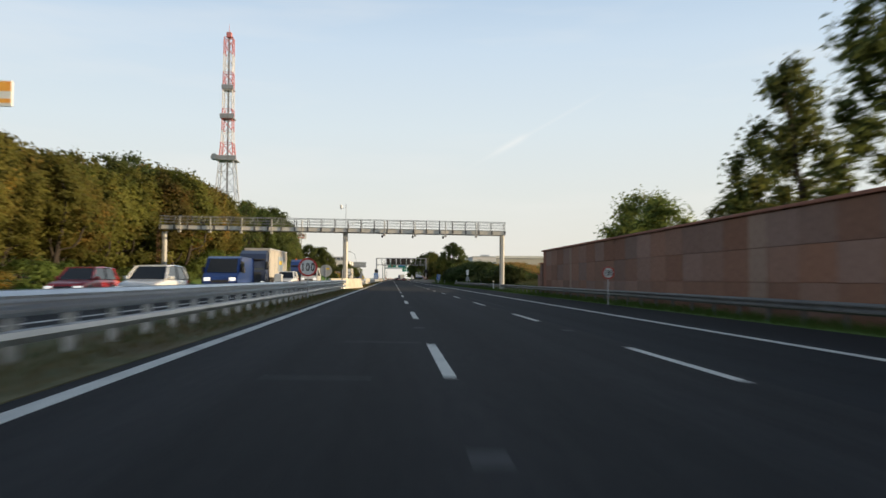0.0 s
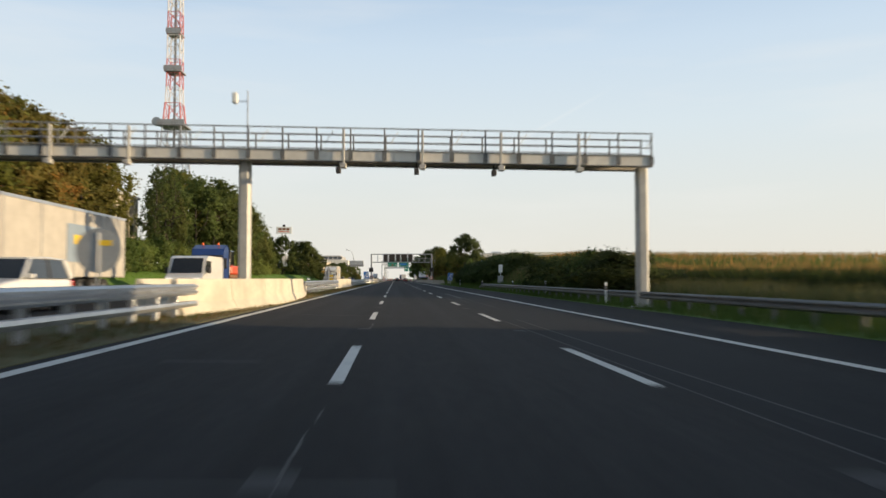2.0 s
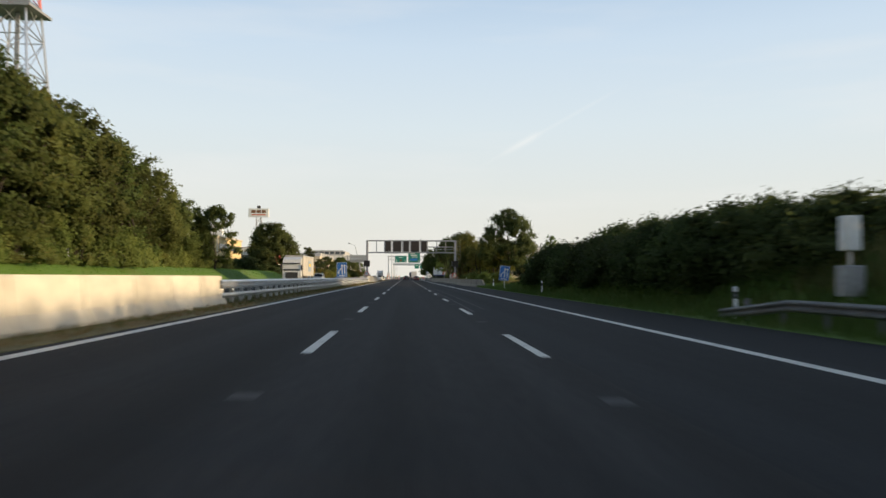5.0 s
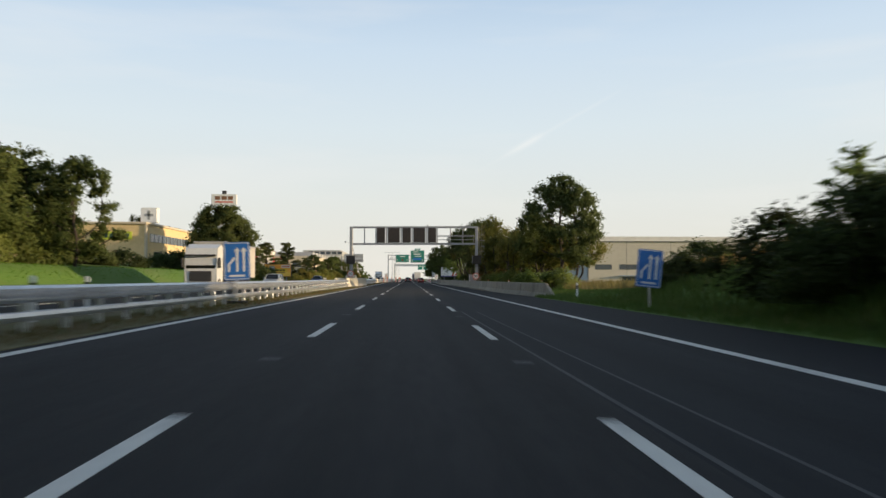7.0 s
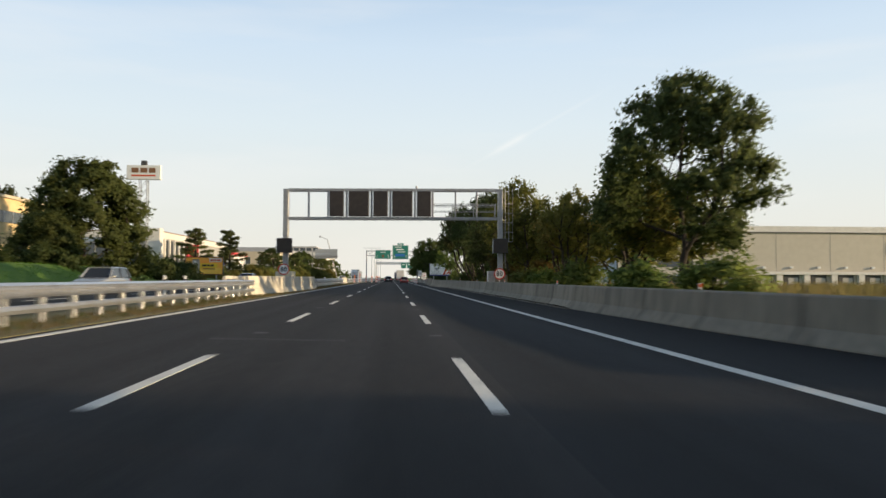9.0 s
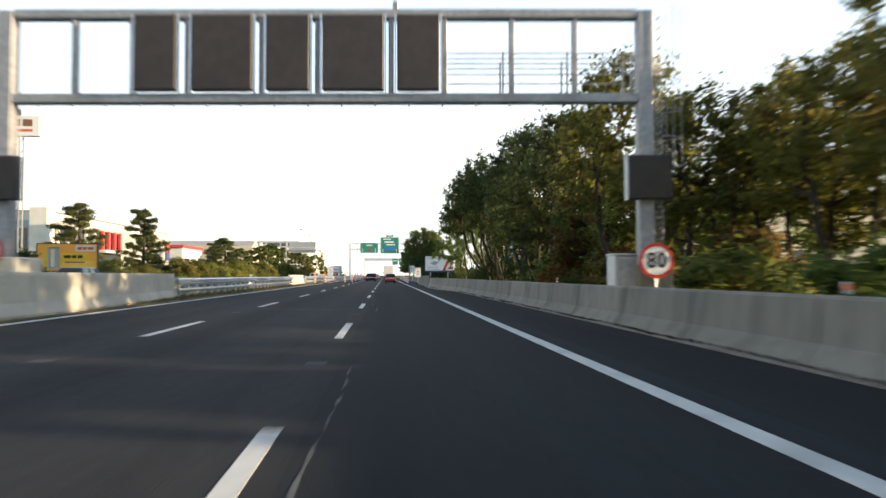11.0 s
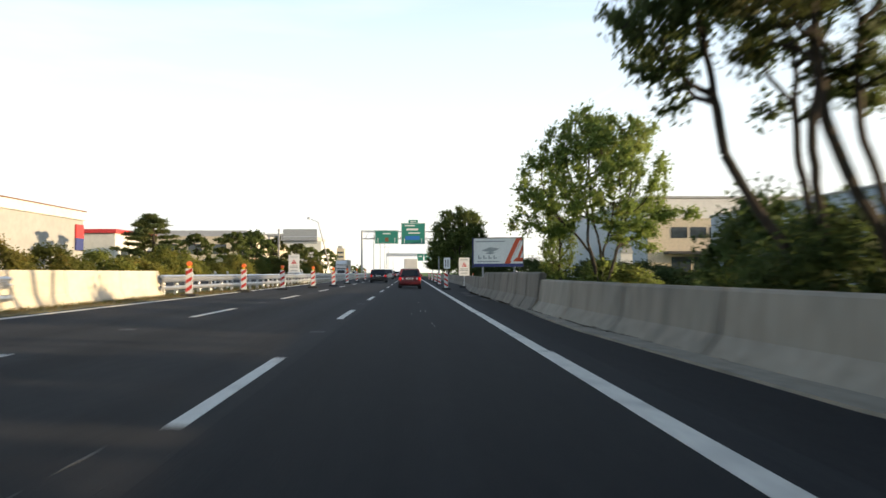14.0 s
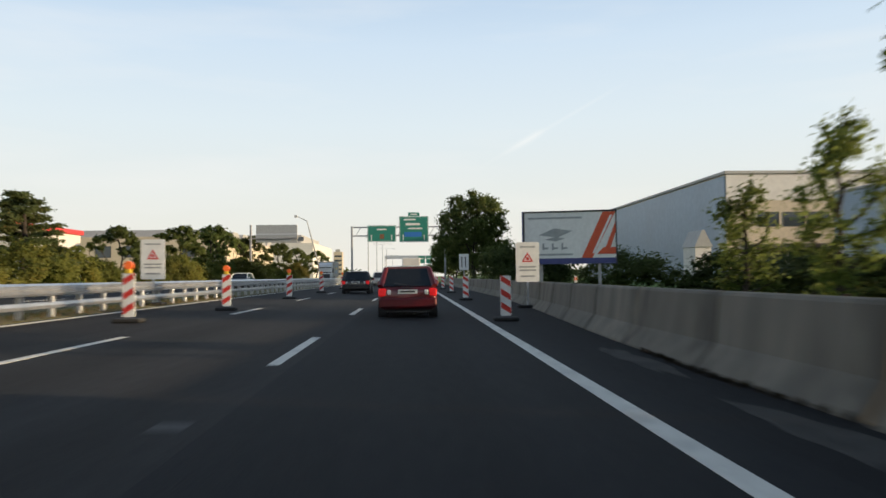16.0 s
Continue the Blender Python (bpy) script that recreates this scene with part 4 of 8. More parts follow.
def message_portal():
    gy = 293.0
    ob = thing("message_portal", "grey steel portal carrying dark unlit message panels", "gantry")
    # it stands slightly askew to the road
    ob.matrix_basis = pose(13.3, gy, 0, 0, 0, -4.4) @ pose(-13.3, 0, 0)
    xl, xr, zt, zb = -4.7, 13.33, 8.42, 6.02
    for x, zf in ((xl, 0.1), (xr, -0.25)):
        part("post", Geo().box(x - 0.22, x + 0.22, -0.22, 0.22, zf, zt + 0.1, 0.03), "galv_dull", ob)
        part("plinth", Geo().box(x - (0.7 if x < 0 else 0.45), x + (0.7 if x < 0 else 0.55), -0.7, 0.7, zf - 0.3, zf + (1.45 if x < 0 else 1.6), 0.05), "concrete" if x < 0 else "old_concrete", ob)
    for z, nm in ((zt, "top_chord"), (zb, "bottom_chord")):
        part(nm, Geo().box(xl + 0.22, xr - 0.22, -0.2, 0.2, z - 0.13, z + 0.13, 0.02), "galv_dull", ob)
    uprights = [-2.8, -1.16, 0.39, 2.49, 4.07, 6.15, 7.66, 9.56, 11.35]
    for x in uprights:
        g = Geo().box(x - 0.07, x + 0.07, -0.12, 0.12, zb + 0.13, zt - 0.13, 0.01)
        part("upright", g, "galv_dull", ob)
    for a, b in ((-0.99, 0.18), (0.61, 2.30), (2.69, 3.89), (4.26, 5.96), (6.34, 7.52)):
        p = part("message_panel", Geo().box(a, b, -0.42, -0.16, zb + 0.16, zt - 0.1, 0.03), "dark", ob, "black unlit message panel")
        part("display", Geo().box(a + 0.05, b - 0.05, -0.428, -0.418, zb + 0.21, zt - 0.15), "black", p)
        for s in (a - 0.05, b + 0.05):
            part("hinge_rail", Geo().box(s - 0.025, s + 0.025, -0.36, -0.3, zb + 0.1, zt - 0.1), "galv", p)
    for z in (6.65, 7.1, 7.25):
        part("handrail", Geo().tube((7.7, -0.25, z), (13.0, -0.25, z), 0.022, None, 8), "galv_dull", ob)
        part("handrail", Geo().tube((7.7, 0.75, z), (13.0, 0.75, z), 0.022, None, 8), "galv_dull", ob)
    for x in (9.3, 11.1, 12.9):
        part("handrail_post", Geo().box(x - 0.025, x + 0.025, -0.27, -0.22, zb + 0.1, 7.3), "galv_dull", ob)
        part("handrail_post", Geo().box(x - 0.025, x + 0.025, 0.72, 0.77, zb + 0.1, 7.3), "galv_dull", ob)
    part("catwalk", Geo().box(xl + 0.3, 13.0, 0.22, 0.85, zb + 0.08, zb + 0.14, 0.01), "galv_dull", ob)
    studs = Geo()
    for k in range(18):
        studs.tube((xl + 0.9 + k * 0.95, 0, zb - 0.13), (xl + 0.9 + k * 0.95, 0, zb - 0.22), 0.03, None, 6)
    part("bolt_row", studs, "galv", ob)
    part("ladder_cage", ladder(13.75, 0.0, 1.9, 8.6), "galv_dull", ob)
    part("crest_lamp", Geo().box(6.2, 6.36, -0.2, 0.1, zt + 0.13, zt + 0.36, 0.03), "galv_dull", ob)
    for x, w in ((xl - 0.02, 0.62), (13.33, 0.62)):
        b = part("lane_display", Geo().box(x - w, x + w, -0.55, -0.24, 3.12, 4.34, 0.03), "dark", ob, "black square display box")
        part("display", Geo().box(x - w + 0.05, x + w - 0.05, -0.558, -0.548, 3.17, 4.29), "black", b)
        part("edge_trim", Geo().box(x - w - 0.03, x - w, -0.56, -0.24, 3.10, 4.36), "white", b)
    return ob


message_portal()
for x, y, z in ((13.05, 291.5, 1.40), (-4.66, 293.4, 1.72)):
    s = thing("speed_sign", "round white speed limit sign with a red rim reading 80", "road sign", "speed limit signs", at=(x, y, 0))
    part("pole", Geo().tube((0, 0.03, -0.25), (0, 0.03, z + 0.3), 0.03, None, 8), "galv", s)
    round_sign(s, 0.46, "80", (0, -0.02, z), 0.5)
cab = thing("control_cabinet", "grey-white electrical cabinet standing behind the concrete barrier", "cabinet", at=(12.58, 292.75, -0.3))
part("body", Geo().box(-0.32, 0.26, -0.3, 0.3, 0.0, 1.86, 0.03), "steel_grey", cab)
part("door", Geo().box(-0.22, 0.2, -0.32, -0.298, 0.15, 1.76, 0.008), "galv_dull", cab)
part("edge_trim", Geo().box(-0.36, -0.31, -0.33, 0.31, 0.0, 1.88, 0.01), "white", cab)
part("roof", Geo().box(-0.38, 0.3, -0.36, 0.36, 1.86, 1.92, 0.015), "galv", cab)
for x, y, z in ((-3.1, 63.0, 1.62), (12.05, 62.5, 1.40)):
    s = thing("speed_sign", "round white speed limit sign with a red rim reading 100", "road sign", "speed limit signs", at=(x, y, 0))
    part("pole", Geo().tube((0, 0.03, -0.25), (0, 0.03, z + 0.3), 0.03, None, 8), "galv", s)
    round_sign(s, 0.46 if x < 0 else 0.31, "100", (0, -0.02, z), 0.40 if x < 0 else 0.27)
s = thing("speed_sign", "grey back of a round sign with a yellow label", "road sign", at=(-4.9, 93, 0))
part("pole", Geo().tube((0, -0.03, 0.0), (0, -0.03, 2.2), 0.03, None, 8), "galv", s)
d = part("sign_disc", disc(0.55, 0.02), "grey_sign", s)
d.location = (0, 0, 1.75)
part("label", Geo().box(0.0, 0.32, -0.03, -0.02, 0.12, 0.26), "yellow", d)


def plate_outline(w, h, r, y0, y1, n=5):
    pts = []
    for cx, cz, a0 in ((w / 2 - r, h / 2 - r, 0), (-w / 2 + r, h / 2 - r, 90), (-w / 2 + r, -h / 2 + r, 180), (w / 2 - r, -h / 2 + r, 270)):
        pts += [(cx + r * math.cos(radians(a0 + 90 * i / n)), cz + r * math.sin(radians(a0 + 90 * i / n))) for i in range(n + 1)]
    g = Geo()
    g.loft([[(x, y, z) for x, z in pts] for y in (y0, y1)])
    return g


def arrow(x, z0, z1, w, y):
    g = Geo()
    g.box(x - w / 2, x + w / 2, y - 0.004, y, z0, z1 - w * 1.6)
    g.add([(x - w * 1.3, y - 0.004, z1 - w * 1.7), (x + w * 1.3, y - 0.004, z1 - w * 1.7), (x, y - 0.004, z1), (x - w * 1.3, y, z1 - w * 1.7), (x + w * 1.3, y, z1 - w * 1.7), (x, y, z1)],
          [(0, 1, 2), (5, 4, 3), (0, 3, 4, 1), (1, 4, 5, 2), (2, 5, 3, 0)])
    return g


def merge_sign(at, tilt):
    s = thing("merge_sign", "blue lane merge sign with white arrows on a portable foot", "road sign", "lane merge signs", at=at[:3])
    w, h, zc = 1.02, 1.5, at[3] if len(at) > 3 else 1.7
    pl = part("panel", plate_outline(w, h, 0.08, 0, -0.03), "blue", s)
    pl.matrix_basis = pose(0, 0, zc, 0, tilt, 0)
    fr = Geo()
    for a, b, c, d in ((-w / 2 + 0.03, w / 2 - 0.03, h / 2 - 0.055, h / 2 - 0.03), (-w / 2 + 0.03, w / 2 - 0.03, -h / 2 + 0.03, -h / 2 + 0.055), (-w / 2 + 0.03, -w / 2 + 0.055, -h / 2 + 0.03, h / 2 - 0.03), (w / 2 - 0.055, w / 2 - 0.03, -h / 2 + 0.03, h / 2 - 0.03)):
        fr.box(a, b, -0.034, -0.029, c, d)
    part("border", fr, "white", pl)
    part("arrow", arrow(0.02, -0.42, 0.55, 0.1, -0.03), "white", pl)
    part("arrow", arrow(0.28, -0.42, 0.55, 0.1, -0.03), "white", pl)
    bend = Geo()
    bend.box(-0.36, -0.26, -0.034, -0.03, -0.42, -0.12)
    bend.add([(-0.36, -0.034, -0.14), (-0.26, -0.034, -0.14), (-0.05, -0.034, 0.10), (-0.12, -0.034, 0.17)], [(0, 1, 2, 3)])
    part("arrow", bend, "white", pl)
    part("text_bar", Geo().box(-0.3, 0.3, -0.034, -0.03, -0.62, -0.54), "white", pl)
    part("pole", Geo().box(-0.04, 0.04, 0.0, 0.06, 0.05, zc + 0.5), "galv", s)
    part("foot", Geo().box(-0.42, 0.42, -0.2, 0.3, 0.0, 0.11, 0.03), "rubber", s)
    return s


merge_sign((-3.2, 217.8, 0.05, 1.68), -2)
merge_sign((13.15, 217.3, -0.27, 1.72), 6)

tri_sign = thing("warning_sign", "grey back of a triangular warning sign with yellow labels", "road sign", at=(-3.75, 143.0, 0.05))
g = Geo()
g.loft([[(-0.52, y, 0.85), (0.52, y, 0.85), (0.06, y, 2.08), (-0.06, y, 2.08)] for y in (0, -0.03)])
pl = part("panel", g, "grey_sign", tri_sign)
for z in (1.28, 0.98):
    part("label", Geo().box(0.08, 0.42, -0.04, -0.029, z - 0.09, z + 0.09), "yellow", pl)
    part("text_bar", Geo().box(0.12, 0.38, -0.045, -0.039, z - 0.02, z + 0.02), "text_black", pl)
part("rib", Geo().box(-0.5, 0.5, -0.06, -0.03, 1.12, 1.16), "galv", tri_sign)
part("pole", Geo().tube((0, -0.05, 0), (0, -0.05, 2.0), 0.03, None, 8), "galv", tri_sign)


def reflector_post(at, label="white plastic delineator post with a dark band"):
    p = thing("delineator_post", label, "delineator", "delineator posts", at=at)
    g = Geo()
    g.loft([[(-0.06, -0.02, z), (0.06, -0.02, z), (0.045, 0.05, z), (-0.045, 0.05, z)] for z in (0, 0.98)] + [[(-0.06, -0.02, 1.02), (0.06, -0.02, 1.02), (0.045, 0.05, 1.06), (-0.045, 0.05, 1.06)]])
    part("shaft", g, "white", p)
    part("band", Geo().box(-0.063, 0.063, -0.024, 0.052, 0.68, 0.9), "dark", p)
    part("reflector", Geo().box(-0.02, 0.02, -0.03, -0.023, 0.74, 0.84), "grey_print", p)
    return p


first = reflector_post((13.4, 198.3, -0.27))
for x, y, z in ((14.0, 233.5, -0.27), (13.3, 165.8, -0.27), (13.55, 143.6, -0.2), (13.55, 128.4, -0.2), (12.75, 110, -0.2), (-4.9, 136.5, 0.05), (-5.2, 140.0, 0.05), (-4.9, 205.5, 0.05), (-5.2, 209, 0.05), (-4.8, 262, 0.05), (-5.1, 266, 0.05), (-4.8, 333, 0.05), (-5.1, 335.6, 0.05), (-5.0, 374, 0.05), (-5.0, 377, 0.05)):
    copy_thing(first, pose(x, y, z, 0, 0, 180 if x < 0 else 0))
mini = thing("barrier_reflector", "small white and orange reflector fixed on the concrete barrier", "reflector", "barrier reflectors", at=(12.02, 250, 0.77))
part("stalk", Geo().box(-0.03, 0.03, -0.01, 0.03, 0, 0.17, 0.01), "white", mini)
# lens shares the lamp orange, so a faint glow is added to it
part("lens", Geo().box(-0.024, 0.024, -0.018, -0.009, 0.06, 0.14), "orange", mini)
for y, x, z in ((266, 12.02, 0.77), (282, 12.0, 0.77), (298, 11.97, 0.77), (314, 11.93, 0.77), (326, 11.92, 0.77), (380, 11.2, 0.77), (392, 11.9, 0.77)):
    copy_thing(mini, pose(x, y, z))

box = thing("measuring_cabinet", "pale roadside measuring cabinet with a box on its pole", "cabinet", at=(15.2, 163, 0.55))
part("pole", Geo().tube((0, 0, -0.2), (0, 0, 2.0), 0.05, None, 8), "galv", box)
part("upper_box", Geo().box(-0.22, 0.22, -0.2, 0.2, 1.25, 2.2, 0.03), "white", box)
part("lower_box", Geo().box(-0.32, 0.3, -0.2, 0.2, 0.0, 0.85, 0.03), "galv_dull", box)
sb = thing("junction_box", "small white junction box in the median", "cabinet", at=(-5.0, 66, 0.05))
part("body", Geo().box(-0.2, 0.2, -0.15, 0.15, 0.0, 1.25, 0.03), "white", sb)
rp = thing("rusty_panel", "rusty brown upright steel panel beside the opposite carriageway", "panel", at=(-20.3, 160, 0.1))
part("sheet", Geo().box(-0.7, 0.7, -0.08, 0.08, 0.2, 3.4, 0.02), "rust", rp)
part("foot", Geo().box(-0.8, 0.8, -0.3, 0.3, 0, 0.2, 0.03), "old_concrete", rp)


# ---- lattice mast ----
def lattice_mast():
    ob = thing("lattice_mast", "tall red and white lattice radio mast with a platform", "radio mast", at=(-46.2, 238.3, 1.1))
    H = 69.0
    half = lambda z: 4.6 - 3.15 * min(1, z / 40.0) if z < 40 else 1.45 - 0.25 * (z - 40) / (H - 40)
    levels = [0, 7, 13.5, 19.5, 25, 30, 34.5, 38.5, 42, 45.2, 48.2, 51, 53.6, 56.2, 58.8, 61.4, 64, 66.6, H]
    for k, (a, b) in enumerate(zip(levels, levels[1:])):
        ha, hb = half(a), half(b)
        material = "galv" if b <= 35 else ("red_mast" if 35 < b <= 39 or 42.5 < b <= 48.5 or 56 < b <= 59 or b > 64.5 else "white_mast")
        g = Geo()
        ca = [Vector((sx * ha, sy * ha, a)) for sx, sy in ((-1, -1), (1, -1), (1, 1), (-1, 1))]
        cb = [Vector((sx * hb, sy * hb, b)) for sx, sy in ((-1, -1), (1, -1), (1, 1), (-1, 1))]
        for i in range(4):
            j = (i + 1) % 4
            g.tube(ca[i], cb[i], 0.17 if b < 40 else 0.12, None, 6)
            g.tube(cb[i], cb[j], 0.08, None, 5)
            g.tube(ca[i], cb[j], 0.07, None, 4)
            g.tube(ca[j], cb[i], 0.07, None, 4)
        part("lattice_section", g, material, ob)
    for z, r in ((33.3, 2.9), (45.4, 1.9), (53.8, 1.6)):
        part("platform", Geo().box(-r, r, -r, r, z, z + 0.35, 0.03).box(-r - 0.05, r + 0.05, -r - 0.05, -r, z + 0.35, z + 1.3), "galv_dull", ob)
    d = part("dish", Geo().tube((-3.4, -1.6, 34.3), (-3.4, -0.8, 34.3), 1.0, 0.9, 20), "grey_sign", ob)
    part("aerial_cluster", Geo().box(-0.7, 0.7, -0.7, 0.7, H, H + 1.6, 0.1).tube((0, 0, H + 1.6), (0, 0, H + 4.0), 0.06, None, 6), "red_mast", ob)
    part("cable_tray", Geo().box(-0.25, 0.25, -0.1, 0.1, 0, H), "galv_dull", ob)
    return ob


lattice_mast()


# ---- green direction signs over the road ----
def direction_gantry():
    ob = thing("direction_gantry", "steel gantry with two green direction signs and white markings", "gantry", at=(0, 515, 0))
    part("post", Geo().box(-5.6, -5.2, -0.2, 0.2, 0, 11.6, 0.03), "galv_dull", ob)
    part("post", Geo().box(13.9, 14.3, -0.2, 0.2, -0.3, 11.6, 0.03), "galv_dull", ob)
    for z in (9.6, 11.4):
        part("chord", Geo().box(-5.2, 13.9, -0.15, 0.15, z - 0.13, z + 0.13, 0.02), "galv_dull", ob)
    for k in range(9):
        x = -4.6 + 2.2 * k
        part("brace", Geo().tube((x, 0, 9.6), (x + 1.1, 0, 11.4), 0.06, None, 5), "galv_dull", ob)
    for x0, x1, z0, z1 in ((-2.1, 3.85, 8.3, 11.75), (4.55, 10.65, 8.2, 13.6)):
        p = part("direction_sign", Geo().box(x0, x1, -0.5, -0.38, z0, z1, 0.03), "green", ob, "green direction sign")
        b = Geo()
        for a in (x0 + 0.08, x1 - 0.16):
            b.box(a, a + 0.08, -0.506, -0.499, z0 + 0.1, z1 - 0.1)
        for c in (z0 + 0.08, z1 - 0.16):
            b.box(x0 + 0.1, x1 - 0.1, -0.506, -0.499, c, c + 0.08)
        part("border", b, "white", p)
        part("arrow", arrow(x0 + 0.8, z0 + 0.35, z0 + 1.5, 0.16, -0.5), "white", p)
        part("arrow", arrow(x1 - 0.9, z0 + 0.35, z0 + 1.5, 0.16, -0.5), "white", p)
    part("text_bar", Geo().box(-0.1, 1.9, -0.508, -0.499, 10.75, 11.05), "white", ob)
    part("route_shield", Geo().box(0.45, 1.35, -0.51, -0.499, 8.9, 9.9), "rust", ob)
    part("text_bar", Geo().box(5.5, 8.0, -0.508, -0.499, 12.75, 13.1), "white", ob)
    part("yellow_strip", Geo().box(5.9, 8.9, -0.508, -0.499, 11.7, 12.2), "white", ob)
    part("text_bar", Geo().box(6.4, 9.4, -0.508, -0.499, 10.9, 11.2), "white", ob)
    part("blue_field", Geo().box(5.6, 9.2, -0.508, -0.499, 9.3, 10.3), "blue", ob)
    part("exit_plate", Geo().box(6.4, 8.8, -0.5, -0.4, 13.65, 14.4, 0.03), "green", ob)
    part("text_bar", Geo().box(6.9, 8.3, -0.508, -0.499, 13.9, 14.15), "white", ob)
    return ob


direction_gantry()
fg = thing("far_gantry", "distant pale road gantry with small green signs", "gantry", at=(2, 760, 0))
part("post", Geo().box(-9.3, -8.8, -0.2, 0.2, 0, 12.5, 0.03), "galv", fg)
part("post", Geo().box(17.8, 18.3, -0.2, 0.2, 0, 12.5, 0.03), "galv", fg)
part("chord", Geo().box(-8.8, 17.8, -0.3, 0.3, 10.6, 12.4, 0.04), "galv", fg)
for x in (9.0, 13.2):
    part("direction_sign", Geo().box(x, x + 3.6, -0.5, -0.4, 8.0, 12.0, 0.03), "green", fg)
    part("text_bar", Geo().box(x + 0.7, x + 2.8, -0.508, -0.499, 10.4, 10.9), "white", fg)
bk = thing("opposite_gantry", "grey backs of direction signs over the opposite carriageway", "gantry", at=(-20.5, 512, 0))
part("post", Geo().box(-5.4, -5.0, -0.2, 0.2, 0, 11.9, 0.03), "galv_dull", bk)
part("chord", Geo().box(-5.2, 4.4, -0.2, 0.2, 9.0, 9.3, 0.03), "galv_dull", bk)
part("sign_back", Geo().box(-4.2, 4.2, 0.3, 0.42, 8.3, 11.9, 0.03), "grey_sign", bk)
part("sign_rib", Geo().box(-4.2, 4.2, 0.18, 0.3, 9.9, 10.1), "galv", bk)
lm = thing("light_mast", "thin leaning crane-like lighting mast against the sky", "lighting mast", at=(-24, 620, 0))
part("stem", Geo().tube((0, 0, 0), (-5.5, 0, 21), 0.28, 0.16, 8), "galv_dull", lm)
part("arm", Geo().tube((-5.5, 0, 21), (-9.0, 0, 22.6), 0.14, 0.1, 8), "galv_dull", lm)
part("head", Geo().box(-9.8, -8.8, -0.3, 0.3, 22.2, 23.0, 0.05), "galv_dull", lm)
lm2 = thing("street_lamp", "tall grey double-armed street lamp in the median", "street lamp", "median street lamps", at=(-4.6, 560, 0))
part("pole", Geo().tube((0, 0, 0), (0, 0, 14), 0.14, 0.08, 8), "galv_dull", lm2)
part("arm", Geo().tube((-3, 0, 14.3), (3, 0, 14.3), 0.06, None, 6), "galv_dull", lm2)
for s in (-1, 1):
    part("lantern", Geo().box(s * 3.3 - 0.5, s * 3.3 + 0.5, -0.18, 0.18, 14.22, 14.42, 0.05), "galv", lm2)
for y in (610, 660, 710, 820):
    copy_thing(lm2, pose(-4.6, y, 0))


# ---- roadworks beacons and boards ----
def beacon(at, lamp, direction):
    ob = thing("guide_beacon", "red and white striped guide beacon" + (" topped by an orange lamp" if lamp else " on a rubber foot"), "traffic beacon", "roadworks beacons", at=at)
    part("foot", Geo().box(-0.32, 0.32, -0.2, 0.2, 0, 0.1, 0.03), "rubber", ob)
    b = part("blade", plate_outline(0.27, 1.02, 0.03, 0.02, -0.02), "white", ob)
    b.location = (0, 0, 0.64)
    for k in range(3):
        z = -0.46 + k * 0.34
        g = Geo()
        dz = 0.16 * direction
        g.add([(-0.125, -0.024, z + max(0, -dz)), (0.125, -0.024, z + max(0, dz)), (0.125, -0.024, z + max(0, dz) + 0.15), (-0.125, -0.024, z + max(0, -dz) + 0.15)], [(0, 1, 2, 3)])
        g.add([(-0.125, -0.019, z + max(0, -dz)), (0.125, -0.019, z + max(0, dz)), (0.125, -0.019, z + max(0, dz) + 0.15), (-0.125, -0.019, z + max(0, -dz) + 0.15)], [(3, 2, 1, 0)])
        part("stripe", g, "red", b)
    if lamp:
        part("lamp_socket", Geo().box(-0.06, 0.06, -0.05, 0.05, 1.14, 1.24, 0.01), "yellow", ob)
        part("lamp", Geo().tube((0, -0.05, 1.33), (0, 0.05, 1.33), 0.1, None, 16), "orange", ob)
    return ob


bl = beacon((-2.1, 359.0, road_z(-2.0)), True, 1)
for x, y in ((-1.55, 366.3), (-0.6, 372.0), (0.35, 378.3), (1.05, 384.5), (1.05, 396.5), (0.95, 410), (0.95, 425), (0.95, 440)):
    copy_thing(bl, pose(x, y, road_z(x)))
br = beacon((9.3, 379.6, road_z(9.3)), False, -1)
for x, y in ((9.5, 396.0), (9.7, 412), (9.8, 428), (9.8, 444)):
    copy_thing(br, pose(x, y, road_z(x)))


def works_board(at):
    ob = thing("works_board", "white roadworks board with a red triangle and small print", "road sign", "roadworks boards", at=at)
    p = part("panel", plate_outline(0.86, 1.45, 0.05, 0, -0.03), "white", ob)
    p.location = (0, 0, 1.66)
    tr = Geo()
    n = 3
    o = [(0, 0.36), (-0.21, 0.0), (0.21, 0.0)]
    i = [(0, 0.27), (-0.13, 0.045), (0.13, 0.045)]
    for k in range(3):
        a, b = k, (k + 1) % 3
        tr.loft([[(o[a][0], y, o[a][1]), (o[b][0], y, o[b][1]), (i[b][0], y, i[b][1]), (i[a][0], y, i[a][1])] for y in (-0.036, -0.029)])
    part("triangle", tr, "red", p)
    part("symbol", Geo().box(-0.05, 0.05, -0.036, -0.029, 0.07, 0.17), "red", p)
    for z, w in ((0.55, 0.28), (-0.18, 0.32), (-0.30, 0.30), (-0.52, 0.26)):
        part("text_bar", Geo().box(-w, w, -0.034, -0.029, z - 0.03, z + 0.03), "grey_print", p)
    part("pole", Geo().box(-0.035, 0.035, 0.0, 0.05, 0.05, 2.2), "galv", ob)
    part("foot", Geo().box(-0.4, 0.4, -0.22, 0.28, 0, 0.1, 0.03), "rubber", ob)
    return ob


